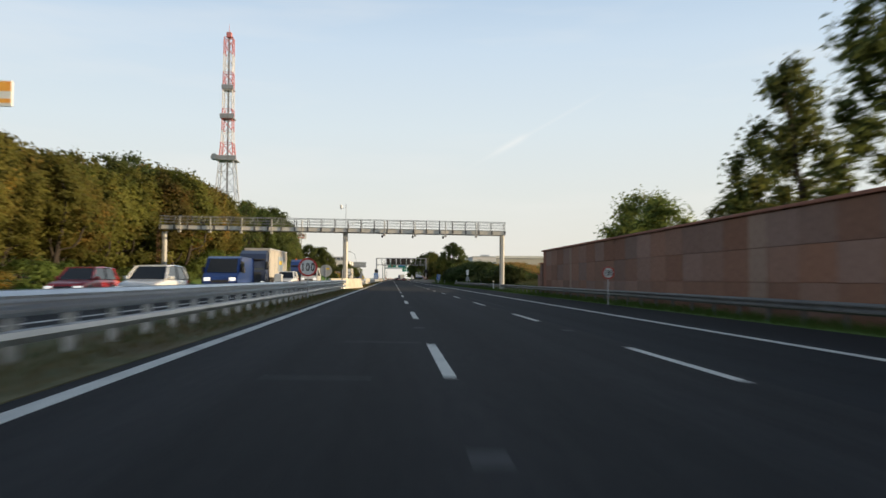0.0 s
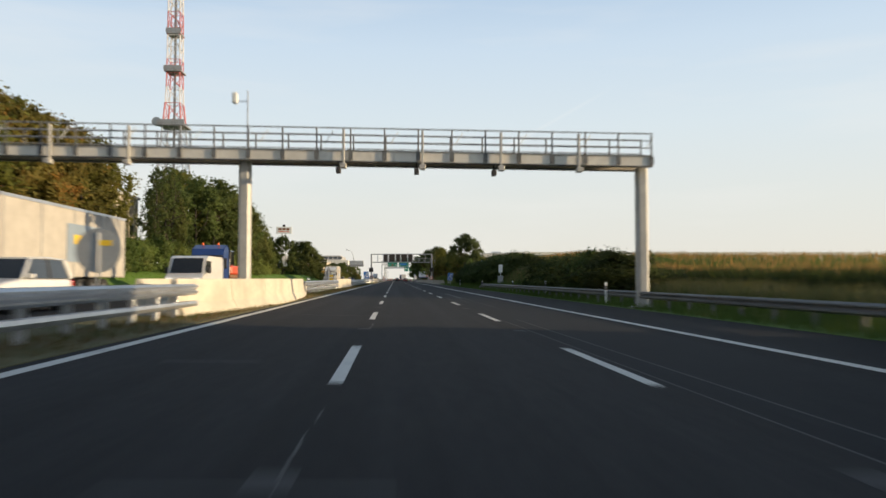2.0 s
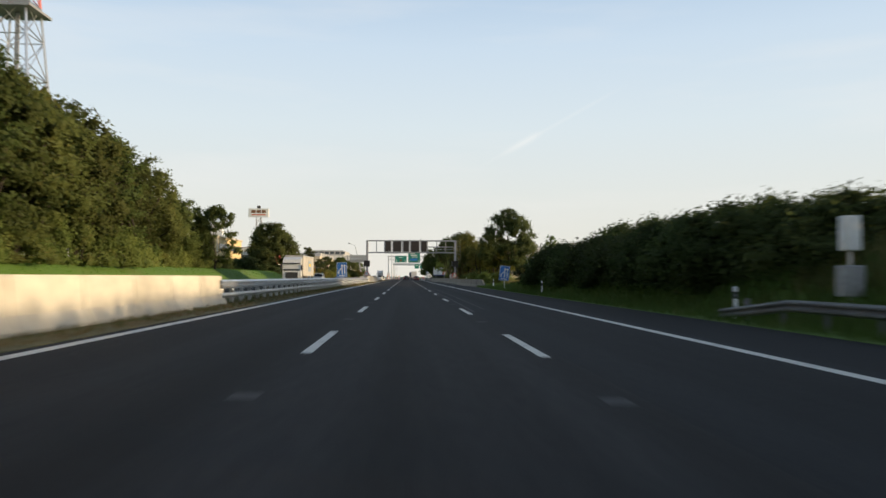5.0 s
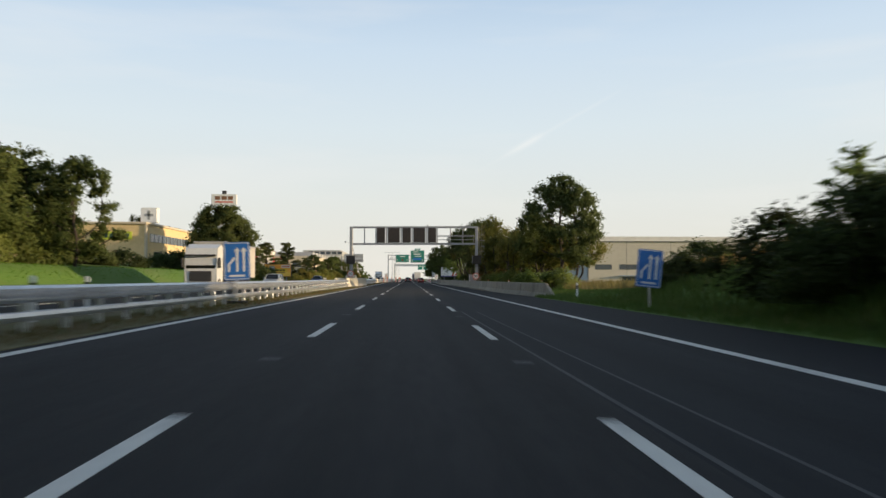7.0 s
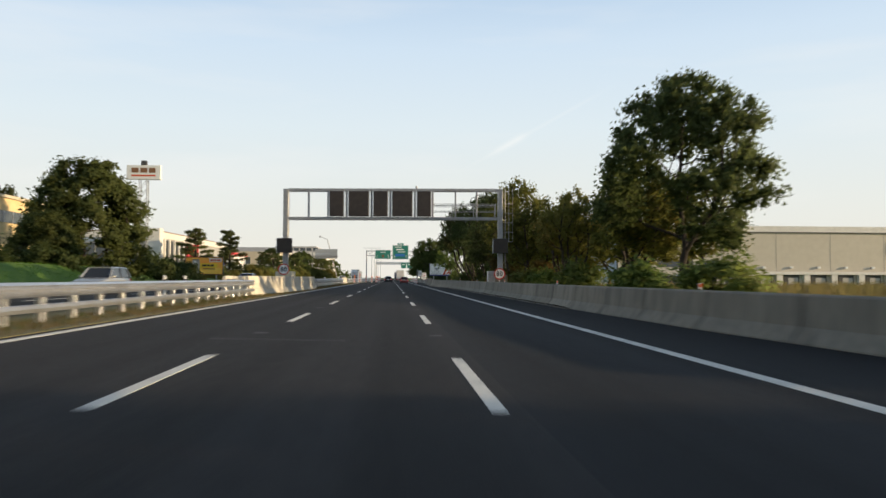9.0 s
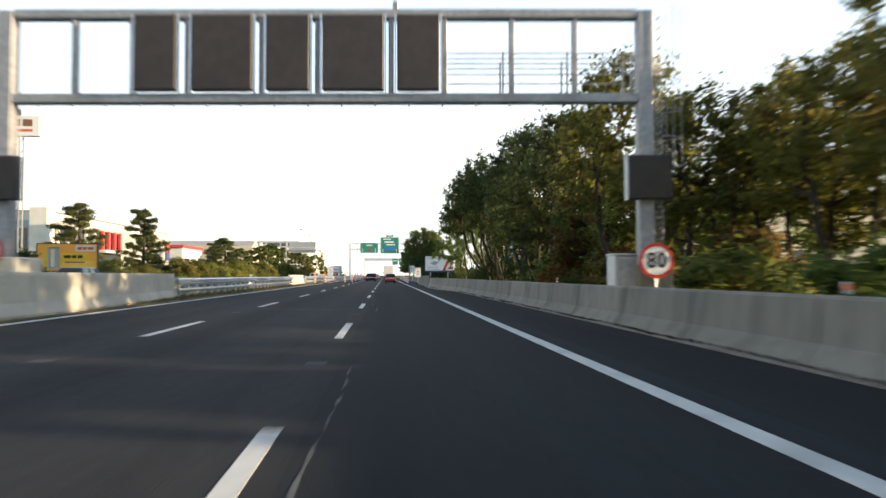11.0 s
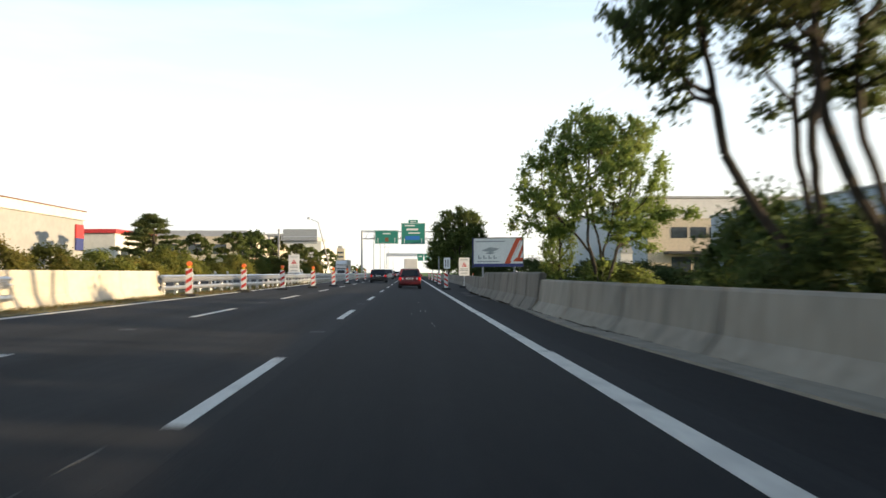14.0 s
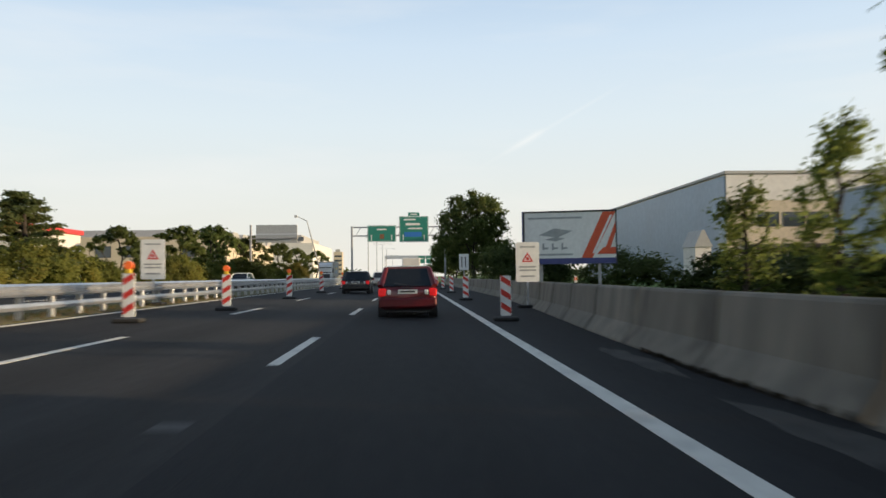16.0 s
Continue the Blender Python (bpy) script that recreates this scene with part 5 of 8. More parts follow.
wb = works_board((-2.45, 388, 0.06))
copy_thing(wb, pose(11.15, 387.6, -0.2))
ls = thing("lane_sign", "small white sign with dark lane arrows", "road sign", at=(11.9, 430, -0.2))
p = part("panel", plate_outline(0.9, 1.5, 0.05, 0, -0.03), "white", ls)
p.location = (0, 0, 2.5)
for x in (-0.2, 0.15):
    part("arrow", arrow(x, -0.5, 0.5, 0.09, -0.03), "text_black", p)
part("pole", Geo().box(-0.035, 0.035, 0, 0.05, 0, 3.0), "galv", ls)

# ---- trees and bushes ----
def leaf_cloud(centres, radii, count, size, seed, flat=0.8, droop=0.0, long=1.4, loose=True, simple=False):
    """Leaf shapes scattered in clumps round the given centres."""
    rng = np.random.default_rng(seed)
    centres, radii = np.asarray(centres, float), np.asarray(radii, float)
    wts = radii ** 2
    pick = rng.choice(len(centres), count, p=wts / wts.sum())
    d = rng.normal(size=(count, 3))
    d /= np.linalg.norm(d, axis=1, keepdims=True)
    r = np.minimum(np.abs(rng.normal(size=count)) * 0.62, 1.2 + 0.1 * rng.random(count)) if loose else rng.random(count) ** 0.42
    p = centres[pick] + d * (radii[pick] * r)[:, None] * (1, 1, flat)
    p += rng.normal(size=(count, 3)) * 0.05 * size
    a = rng.normal(size=(count, 3))
    a[:, 2] -= droop
    a /= np.linalg.norm(a, axis=1, keepdims=True)
    nrm = d * 0.5 + rng.normal(size=(count, 3)) * 0.8 + (0, 0, 0.4)
    b = np.cross(a, nrm)
    b /= np.linalg.norm(b, axis=1, keepdims=True) + 1e-9
    c = np.cross(a, b)
    s = size * (0.5 + 0.9 * rng.random(count))[:, None]
    a, b, c = a * s * long * 0.5, b * s * 0.42, c * s * 0.15
    if simple:
        v = np.stack([p - a * 0.8 - b * 0.9, p + a, p - a * 0.6 + b * 1.1 + c], 1)
        # leaves turn their upper side out of their clump
        out = p - p.mean(0)
        out = 0.8 * d + 0.5 * out / (np.linalg.norm(out, axis=1, keepdims=True) + 1e-9) + (0, 0, 0.15)
        own = np.cross(v[:, 1] - v[:, 0], v[:, 2] - v[:, 0])
        inner = (own * out).sum(1) < 0
        v[inner] = v[inner][:, ::-1]
        return v.reshape(-1, 3), np.arange(count * 3).reshape(-1, 3)
    v = np.stack([p - a, p + b - c, p + a, p - b - c], 1)
    k = np.arange(count)[:, None] * 4
    f = np.concatenate([k + (0, 1, 2), k + (0, 2, 3)], 0)
    return v.reshape(-1, 3), f


def mesh_np(name, v, f, material, bend=0.0):
    """bend: how far the leaves are cupped round the middle of their clump."""
    me = bpy.data.meshes.new(name)
    me.from_pydata(v.tolist(), [], f.tolist())
    me.materials.append(M[material])
    if bend:
        t = v.reshape(-1, 3, 3)
        own = np.cross(t[:, 1] - t[:, 0], t[:, 2] - t[:, 0])
        own /= np.linalg.norm(own, axis=1, keepdims=True) + 1e-9
        mid = t.mean(1)
        out = mid - mid.mean(0)
        out /= np.linalg.norm(out, axis=1, keepdims=True) + 1e-9
        # neighbours share a direction: mean over cells of the crown
        span = np.ptp(mid, axis=0).max()
        for cells in (16, 9):
            cell = np.floor((mid - mid.min(0)) / span * cells + 0.5 * (cells == 9)).astype(int)
            key = cell[:, 0] * 10000 + cell[:, 1] * 100 + cell[:, 2]
            _, inv = np.unique(key, return_inverse=True)
            num = np.bincount(inv)
            heart = np.stack([np.bincount(inv, mid[:, k]) / num for k in range(3)], 1)[inv]
            way = (mid - heart) / (span / cells * 0.5)
            out = out + 0.45 * way
        n = own * (1 - bend) + bend * out / (np.linalg.norm(out, axis=1, keepdims=True) + 1e-9)
        n /= np.linalg.norm(n, axis=1, keepdims=True) + 1e-9
        me.shade_smooth()
        me.normals_split_custom_set_from_vertices(np.repeat(n, 3, 0).tolist())
    return me


def grow(height, spread, seed, first=0.28, lean=0.0, limbs=9, up=0.55, step=0.036, stems=1, drop=0.0, girth=1.0):
    """Branches that grow step by step towards the free room in a crown of overlapping lobes, with the thickness that their twigs ask for.
    Returns the wood's vertices and faces, and the fine twigs on which the leaves sit."""
    rng = np.random.default_rng(seed)
    lobes = [(lean * height * 0.45, 0.0, height * 0.88, 0.42 * spread, 0.13 * height)]
    for i in range(limbs):
        t = (i + 0.5) / limbs
        z = height * (first + (0.90 - first) * t)
        ang = i * 2.4 + rng.uniform(-0.5, 0.5)
        out = spread * (0.42 + 0.58 * math.sin(math.pi * min(1.0, 0.22 + 0.72 * t))) * rng.uniform(0.5, 0.78)
        lobes.append((math.cos(ang) * out + lean * z * 0.5, math.sin(ang) * out, z, spread * rng.uniform(0.24, 0.40), height * rng.uniform(0.065, 0.115)))
    lobes = np.array(lobes)
    vol = lobes[:, 3] ** 2 * lobes[:, 4]
    n = int(34 * limbs + 120)
    pick = rng.choice(len(lobes), n, p=vol / vol.sum())
    d = rng.normal(size=(n, 3))
    d *= (rng.random(n) ** 0.4 / np.linalg.norm(d, axis=1))[:, None]
    goal = lobes[pick, :3] + d * np.stack([lobes[pick, 3], lobes[pick, 3], lobes[pick, 4]], 1)
    holes = goal[rng.choice(n, max(1, int(drop * 16)))]
    gap = np.linalg.norm(goal[:, None] - holes[None], axis=2).min(1)
    goal = goal[(gap > 0.075 * height * (drop > 0)) & (goal[:, 2] > first * height * 0.75)]
    D = step * height
    pts, par = [np.zeros(3)], [-1]
    for s in range(stems):
        last, ang = 0, s * 2.2 + rng.uniform(0, 1)
        for k in range(max(2, int(first * height * 0.8 / D))):
            sway = np.array([lean * 0.5 + (0.34 * math.cos(ang) if stems > 1 else 0), 0.34 * math.sin(ang) if stems > 1 else 0, 1.0])
            pts.append(pts[last] + D * (sway + rng.normal(size=3) * 0.10))
            par.append(last)
            last = len(pts) - 1
    near, who = np.full(len(goal), 1e9), np.zeros(len(goal), int)
    fresh = list(range(len(pts)))
    for _ in range(90):
        P = np.array([pts[i] for i in fresh])
        dist = np.linalg.norm(goal[:, None] - P[None], axis=2)
        k = dist.argmin(1)
        m = dist[np.arange(len(goal)), k]
        better = m < near
        near[better], who[better] = m[better], np.array(fresh)[k[better]]
        keep = near > 1.5 * D
        goal, near, who = goal[keep], near[keep], who[keep]
        if not len(goal):
            break
        fresh = []
        for i in np.unique(who):
            to = goal[who == i] - pts[i]
            v = (to / np.linalg.norm(to, axis=1, keepdims=True)).mean(0) + (0, 0, 0.22 * up) + rng.normal(size=3) * 0.14
            if par[i] >= 0:
                v += 0.35 * (pts[i] - pts[par[i]]) / D
            pts.append(pts[i] + D * v / np.linalg.norm(v))
            par.append(i)
            fresh.append(len(pts) - 1)
    P, par = np.array(pts), np.array(par)
    load = np.zeros(len(P))
    kids = np.bincount(par[1:], minlength=len(P))
    load[kids == 0] = 1
    for i in range(len(P) - 1, 0, -1):
        load[par[i]] += load[i]
    r = np.maximum(girth * (0.013 * height + 0.03) * (load / load[0]) ** 0.46, 0.011)
    r[0] *= 1.25
    ax = P - P[np.maximum(par, 0)]
    ax[0] = (0, 0, 1)
    ax /= np.linalg.norm(ax, axis=1, keepdims=True) + 1e-9
    ref = np.where(np.abs(ax[:, :1]) < 0.8, np.array([[1.0, 0, 0]]), np.array([[0, 1.0, 0]]))
    u = np.cross(ax, ref)
    u /= np.linalg.norm(u, axis=1, keepdims=True)
    w = np.cross(ax, u)
    q = 5
    turn = 2 * np.pi * np.arange(q) / q
    ring = u[:, None] * np.cos(turn)[None, :, None] + w[:, None] * np.sin(turn)[None, :, None]
    foot = np.maximum(par, 0)
    lower = np.minimum(r[foot], 1.7 * r)
    v = np.concatenate([(P[foot][:, None] + ring * lower[:, None, None]).reshape(-1, 3), (P[:, None] + ring * r[:, None, None]).reshape(-1, 3)])
    f, m = [], len(P) * q
    for i in range(1, len(P)):
        for j in range(q):
            a, b = i * q + j, i * q + (j + 1) % q
            f.append((a, b, b + m, a + m))
    fine = load <= 4
    return v, f, P[fine], np.where(load[fine] <= 1, 1.0, 0.72) * D * 1.25


def make_tree(name, label, category, height, spread, seed, leaf, count, size, group="", first=0.28, lean=0.0, limbs=9, up=0.55, droop=0.0, drop=0.0, simple=True, step=0.036, stems=1, wide=1.0, girth=1.0):
    """drop: how much of the crown is left open; wide: how far the leaves stray from their twigs."""
    wv, wf, tips, rad = grow(height, spread, seed, first, lean, limbs, up, step, stems, drop, girth)
    ob = thing(name, label, category, group)
    v, f = leaf_cloud(tips, rad * wide, count, size, seed, 0.85, droop, simple=simple)
    # true height and crown radius
    kz = height / np.quantile(v[:, 2], 0.9985)
    kx = spread / np.quantile(np.hypot(v[:, 0] - np.mean(v[:, 0]), v[:, 1] - np.mean(v[:, 1])), 0.97)
    me = bpy.data.meshes.new("trunk")
    me.from_pydata((wv * (kx, kx, kz)).tolist(), [], wf)
    me.shade_smooth()
    put("trunk", me, "bark", ob)
    put("crown", mesh_np("crown", v * (kx, kx, kz), f, leaf, 0.6), leaf, ob)
    return ob


def make_bush(name, label, w, d, h, seed, leaf, count, size, group=""):
    rg = random.Random(seed)
    ob = thing(name, label, "bush", group)
    g, c, r = Geo(), [], []
    for i in range(44):
        a, q, e = rg.uniform(0, 2 * math.pi), rg.uniform(0.25, 1.0) ** 0.6, rg.uniform(0.05, 1.0)
        dome = math.sqrt(max(0.0, 1 - e * e)) * 0.35 + 0.65 * (1 - 0.75 * e ** 2.2)
        x, y, z = math.cos(a) * q * dome * w * 0.43, math.sin(a) * q * dome * d * 0.43, e * h * 0.9
        c.append((x, y, z))
        r.append(rg.uniform(0.09, 0.17) * min(w, d, 1.6 * h))
        if i % 3 == 0:
            g.tube((x * 0.3, y * 0.3, -0.1), (x, y, z), 0.03, 0.008, 5, False)
    part("stem", g, "bark", ob)
    v, f = leaf_cloud(c, r, int(count * 1.7), size * 0.78, seed, 1.0, simple=True)
    v *= (w / 2 / np.quantile(np.abs(v[:, 0]), 0.97), d / 2 / np.quantile(np.abs(v[:, 1]), 0.97), h / np.quantile(v[:, 2], 0.99))
    v[:, 2] = np.maximum(v[:, 2], 0.02)
    put("foliage", mesh_np("foliage", v, f, leaf, 0.6), leaf, ob)
    return ob


def make_pine(name, label, height, seed, group=""):
    rg = random.Random(seed)
    ob = thing(name, label, "pine", group)
    g = Geo()
    g.tube((0, 0, -0.2), (0.15, 0, height * 0.55), 0.22, 0.15, 8, False)
    g.tube((0.15, 0, height * 0.55), (0.1, 0.1, height * 0.98), 0.15, 0.04, 8, False)
    c, r = [(0.1, 0.1, height * 0.97)], [0.5]
    for i in range(27):
        z = height * (0.12 + 0.84 * i / 27)
        ang, reach = i * 2.3 + rg.uniform(-0.4, 0.4), (1 - 0.74 * (i / 27)) * 3.9 * rg.uniform(0.55, 1.2)
        e = Vector((math.cos(ang) * reach, math.sin(ang) * reach, z + 0.12 * reach))
        g.tube((0.12, 0.05, z), e, 0.05, 0.015, 5, False)
        for q in (0.42, 0.72, 1.0):
            c.append((e.x * q, e.y * q, z + 0.14 * reach * q + 0.12))
            r.append(0.5 * (0.65 + 0.45 * q) * rg.uniform(0.7, 1.3))
    part("trunk", g, "bark", ob, smooth=True)
    v, f = leaf_cloud(c, r, 26000, 0.16, seed, 0.6, 0.0, 2.2, simple=True)
    put("crown", mesh_np("crown", v, f, "needle", 0.3), "needle", ob)
    return ob


def place(proto, spots, labels=None):
    """First spot takes the thing itself, the others copies: x, y, z, scale across, scale up, turn."""
    for k, (x, y, z, s, sz, a) in enumerate(spots):
        o = proto if k == 0 else copy_thing(proto, pose(0, 0, 0))
        o.matrix_basis = pose(x, y, z, 0, 0, a) @ Matrix.Diagonal((s, s, sz, 1))


green_tree = "broad-leaved tree with a dense dark green crown"
turn_tree = "broad-leaved roadside tree with browning autumn leaves"
rp2 = random.Random(21)
olive_tree = "broad-leaved tree with a yellowing olive-green crown"
wood = [make_tree("tree", turn_tree, "tree", 12, 3.7, 101, "leaf_autumn", 12500, 0.22, "roadside wood", 0.28, 0, 16, step=0.04, stems=2, wide=1.25),
        make_tree("tree", green_tree, "tree", 12, 3.6, 102, "leaf", 11500, 0.22, "roadside wood", 0.14, 0, 16, 0.9, 0, 0.3, step=0.042, wide=1.2),
        make_tree("tree", olive_tree, "tree", 12, 3.4, 103, "leaf_olive", 12500, 0.22, "roadside wood", 0.26, 0.03, 16, 0.7, 0, 0.15, step=0.04, stems=2, wide=1.25),
        make_tree("tree", olive_tree, "tree", 12, 3.9, 104, "leaf_olive", 11500, 0.25, "roadside wood", 0.10, 0, 18, step=0.045, wide=1.35)]


def wood_top(y):
    pts = [(30, 11.0), (75, 12.4), (95, 11.8), (110, 13.8), (120, 15.4), (130, 15.5), (140, 15.6), (150, 15.2), (165, 14.2), (178, 15.5), (192, 17.6), (205, 16.8), (222, 16.4), (237, 15.8), (243, 12.6), (252, 13.0), (259, 11.4), (275, 10)]
    for (y0, a), (y1, b) in zip(pts, pts[1:]):
        if y <= y1:
            return a + (b - a) * (y - y0) / (y1 - y0)
    return 12


spots = [[], [], [], []]
y = 44.0
while y < 258:
    row = 0
    for x0 in (-26.4, -31.0):
        x, yy = x0 + rp2.uniform(-0.9, 0.9), y + rp2.uniform(-1.6, 1.6)
        if (148 < yy < 181 and x0 > -30) or (156 < yy < 190 and x0 < -30):
            continue
        x -= 2.6 * smooth_step(218, 226, yy) + (3.4 if x0 > -30 and 95 < yy < 110 else 0)
        t = wood_top(yy) * 1.05 - land(x, yy) - (1.4 if x0 > -28 else 0.0) + rp2.uniform(-0.7, 0.5)
        kind = (rp2.choice((0, 2, 2, 0)) if x0 > -30 else rp2.choice((3, 3, 0, 1))) if yy < 140 else rp2.choice((1, 1, 1, 2))
        spots[kind].append((x, yy, land(x, yy) - 0.1, t / 12 * rp2.uniform(0.95, 1.2), t / 12, rp2.uniform(0, 360)))
    y += 5.6
for k in range(21):
    yy = 62 + 4.2 * k
    x = -28.8 + rp2.uniform(-0.5, 0.5)
    t = wood_top(yy) * 1.04 - land(x, yy) - 0.9 + rp2.uniform(-0.6, 0.3)
    spots[rp2.choice((0, 2, 3, 0))].append((x, yy, land(x, yy) - 0.1, t / 12 * rp2.uniform(1.0, 1.2), t / 12, rp2.uniform(0, 360)))
for k in range(4):
    place(wood[k], spots[k])
ub = [make_bush("bush", "yellow-green undergrowth bush at the foot of the roadside wood", 4.5, 4.5, 3.0, 201, "leaf_light", 2600, 0.22, "wood undergrowth"),
      make_bush("bush", "browning undergrowth bush at the foot of the roadside wood", 4.5, 4.5, 3.0, 202, "leaf_autumn", 2600, 0.22, "wood undergrowth")]
us = [[], []]
y = 40
while y < 256:
    us[0 if (y > 130 or rp2.random() < 0.8) else 1].append((-24.2 - 3.2 * smooth_step(216, 226, y) + rp2.uniform(-0.7, 0.6), y, land(-24, y) - 0.2, rp2.uniform(0.8, 1.1), rp2.uniform(0.75, 1.35) * (0.55 if y < 120 else 1.0), rp2.uniform(0, 360)))
    y += 3.4 if y > 125 else 6.3
for k in range(2):
    place(ub[k], us[k])
light_tree = make_tree("tree", "thin-crowned tree in front of the pale building", "tree", 13.5, 3.0, 131, "leaf", 5200, 0.2, "thin-crowned trees", 0.2, 0, 12, 0.8, 0, 0.3, wide=1.2)
place(light_tree, [(-26.2, 164.0, 1.7, 0.85, 0.95, 0), (-26.8, 169.6, 1.8, 1.0, 1.02, 140), (-27.6, 175.0, 1.8, 1.05, 1.04, 250), (-30.0, 181.0, 1.8, 1.15, 1.08, 30)])
t1 = make_tree("tree", "dark round broad-leaved tree beside the opposite carriageway", "tree", 12.4, 5.6, 141, "leaf", 46000, 0.26, "", 0.04, 0, 34, 0.3, wide=1.5)
place(t1, [(-26.3, 308.5, 0.4, 1.0, 1.0, 0), (-27.0, 300.5, 0.7, 0.6, 0.5, 90)])
t2 = make_tree("tree", "open-crowned tree on the sunlit grass bank", "tree", 9.4, 3.6, 142, "leaf", 14000, 0.2, "", 0.12, 0, 15, 0.6, 0, 0.1, wide=1.3)
place(t2, [(-24.4, 251.5, 1.9, 1, 1, 0), (-34, 262, 3, 1.0, 0.9, 30), (-48.2, 335, 1.0, 1.0, 1.32, 80), (-44, 341, 1.0, 0.9, 1.1, 140)])
hb = make_bush("bush", "low dark bush on the grass bank by the yellow building", 5, 5, 2.4, 211, "hedge", 3600, 0.24, "bank bushes")
place(hb, [(-31, 271, 2.2, 0.9, 0.9, 0), (-31, 279, 2.0, 1.1, 1.0, 40), (-29.5, 288, 1.6, 1.2, 1.1, 80), (-28, 290, 1.8, 1.1, 1.2, 120), (-25.5, 298, 1.0, 1.1, 1.1, 10), (-23, 318, 0.6, 1.0, 1.2, 20), (-24, 327, 0.5, 1.0, 1.2, 60), (-24.5, 336, 0.4, 1.0, 1.1, 160), (-31, 268, 2.6, 1.2, 1.0, 200)])
yard = make_bush("bush", "low clipped bush in the hedge before the grey hall", 5, 5, 1.5, 219, "hedge", 2200, 0.2, "hedge before the hall")
place(yard, [(30.5, 372 + 4.6 * k, -0.5, 0.95, 0.95 + 0.08 * (k % 3), 47 * k) for k in range(11)])
pine = make_pine("pine_tree", "dark layered pine tree near the billboard", 9.6, 151, "pines by the billboard")
place(pine, [(-27.3, 377, 0.4, 1.0, 1.03, 0), (-29.6, 361.5, 0.4, 1.1, 0.95, 100), (-31.0, 391, 0.4, 0.8, 0.75, 200), (-26.7, 426, 0.3, 1.4, 0.88, 70), (-30, 432, 0.3, 1.0, 0.8, 10)])
fb = make_bush("bush", "olive-green bush along the opposite carriageway", 6, 6, 3.0, 212, "leaf_olive", 5200, 0.22, "far roadside bushes")
fs = []
for k in range(26):
    yy = 352 + 8.5 * k
    fs.append((-24.5 + rp2.uniform(-2.0, 1.5), yy, 0.2, rp2.uniform(0.8, 1.2), rp2.uniform(0.6, 1.1) * (1 + 0.0022 * (yy - 352)), rp2.uniform(0, 360)))
place(fb, fs)
ft = make_tree("tree", "mid-green tree in the row along the opposite carriageway", "tree", 9, 3.6, 143, "leaf", 7500, 0.28, "far roadside trees", 0.15, 0, 11)
place(ft, [(-29, 452, 0.3, 1, 0.8, 0), (-27, 470, 0.3, 1.2, 0.95, 60), (-27, 488, 0.3, 1.2, 1.1, 100), (-29, 505, 0.3, 1.2, 1.1, 160), (-30, 530, 0.3, 1.3, 1.15, 30), (-28, 556, 0.3, 1.3, 1.1, 80), (-29, 590, 0.3, 1.4, 1.1, 0), (-29, 640, 0.3, 1.6, 1.2, 0)])

# right of the carriageway
tb = make_tree("tree", "loose-crowned poplar behind the brown noise wall", "tree", 15, 2.6, 161, "leaf", 9000, 0.26, "trees behind the wall", 0.1, 0, 18, 0.9, 0, 0.1, wide=1.3)
place(tb, [(17.2, 54.3, -0.3, 0.72, 0.69, 0), (17.4, 57.6, -0.3, 0.62, 0.52, 120), (17.4, 60.2, -0.3, 0.55, 0.37, 250), (17.4, 48.0, -0.3, 0.95, 0.78, 60), (17.4, 42.5, -0.3, 1.1, 0.85, 200)])
lb = make_bush("bush", "yellow-green bush showing above the noise wall", 5.5, 6, 6.6, 213, "leaf_light", 10000, 0.17, "bushes behind the wall")
place(lb, [(17.6, 73.6, -0.3, 0.9, 1.04, 0), (17.6, 69.5, -0.3, 0.85, 0.92, 100), (17.6, 78.0, -0.3, 0.85, 0.78, 200)])
hed = make_bush("bush", "dense dark hedge bush on the bank", 5, 6, 3.8, 214, "hedge", 6800, 0.16, "hedge bushes on the bank")
hs = []
for y in (117.5, 120.5, 123.5, 126.5, 129.5, 132.5, 136, 139.5):
    hs.append((16.2 + rp2.uniform(-0.3, 0.4), y, 0.0, 0.85, rp2.uniform(0.66, 0.75), rp2.uniform(0, 360)))
y = 168.0
while y < 210.5:
    hs.append((16.6 + 1.6 * smooth_step(174, 166, y) + rp2.uniform(-0.3, 0.5), y, 0.35, rp2.uniform(0.8, 1.0), rp2.uniform(0.78, 0.98) * (0.95 + 0.05 * smooth_step(180, 188, y)), rp2.uniform(0, 360)))
    if y < 205:
        hs.append((19.5 + rp2.uniform(-0.3, 0.5), y + 1, 0.9, rp2.uniform(0.9, 1.1), rp2.uniform(0.85, 1.05) * (0.94 + 0.06 * smooth_step(180, 188, y)), rp2.uniform(0, 360)))
    y += 3.1
hs += [(16.3, 212.3, 0.2, 0.75, 0.8, 70)]
hs += [(17.6, 226, -0.1, 0.6, 0.62, 0), (21.6, 233, 0.2, 0.85, 0.8, 30)]
place(hed, hs)
st = make_tree("tree", "thin pale sapling standing out of the hedge", "tree", 4.6, 1.1, 162, "leaf_light", 1100, 0.12, "", 0.3, 0, 9, 0.8, 0, 0.2)
place(st, [(16.1, 208.5, 0.6, 1.0, 0.92, 0)])
oak = make_tree("tree", "large oak with a spreading dark green crown", "tree", 14.1, 5.6, 163, "leaf_dark", 44000, 0.2, "", 0.25, 0, 24, 0.36, 0, 0.15, step=0.03, wide=1.35)
place(oak, [(21.6, 274.5, -0.1, 1.0, 0.95, 0)])
mid = make_tree("tree", "mid-sized oak in the roadside group", "tree", 12, 4.2, 164, "leaf_olive", 13000, 0.19, "roadside oaks", 0.34, 0, 18, 0.5, 0, 0.2, stems=2, wide=1.35)
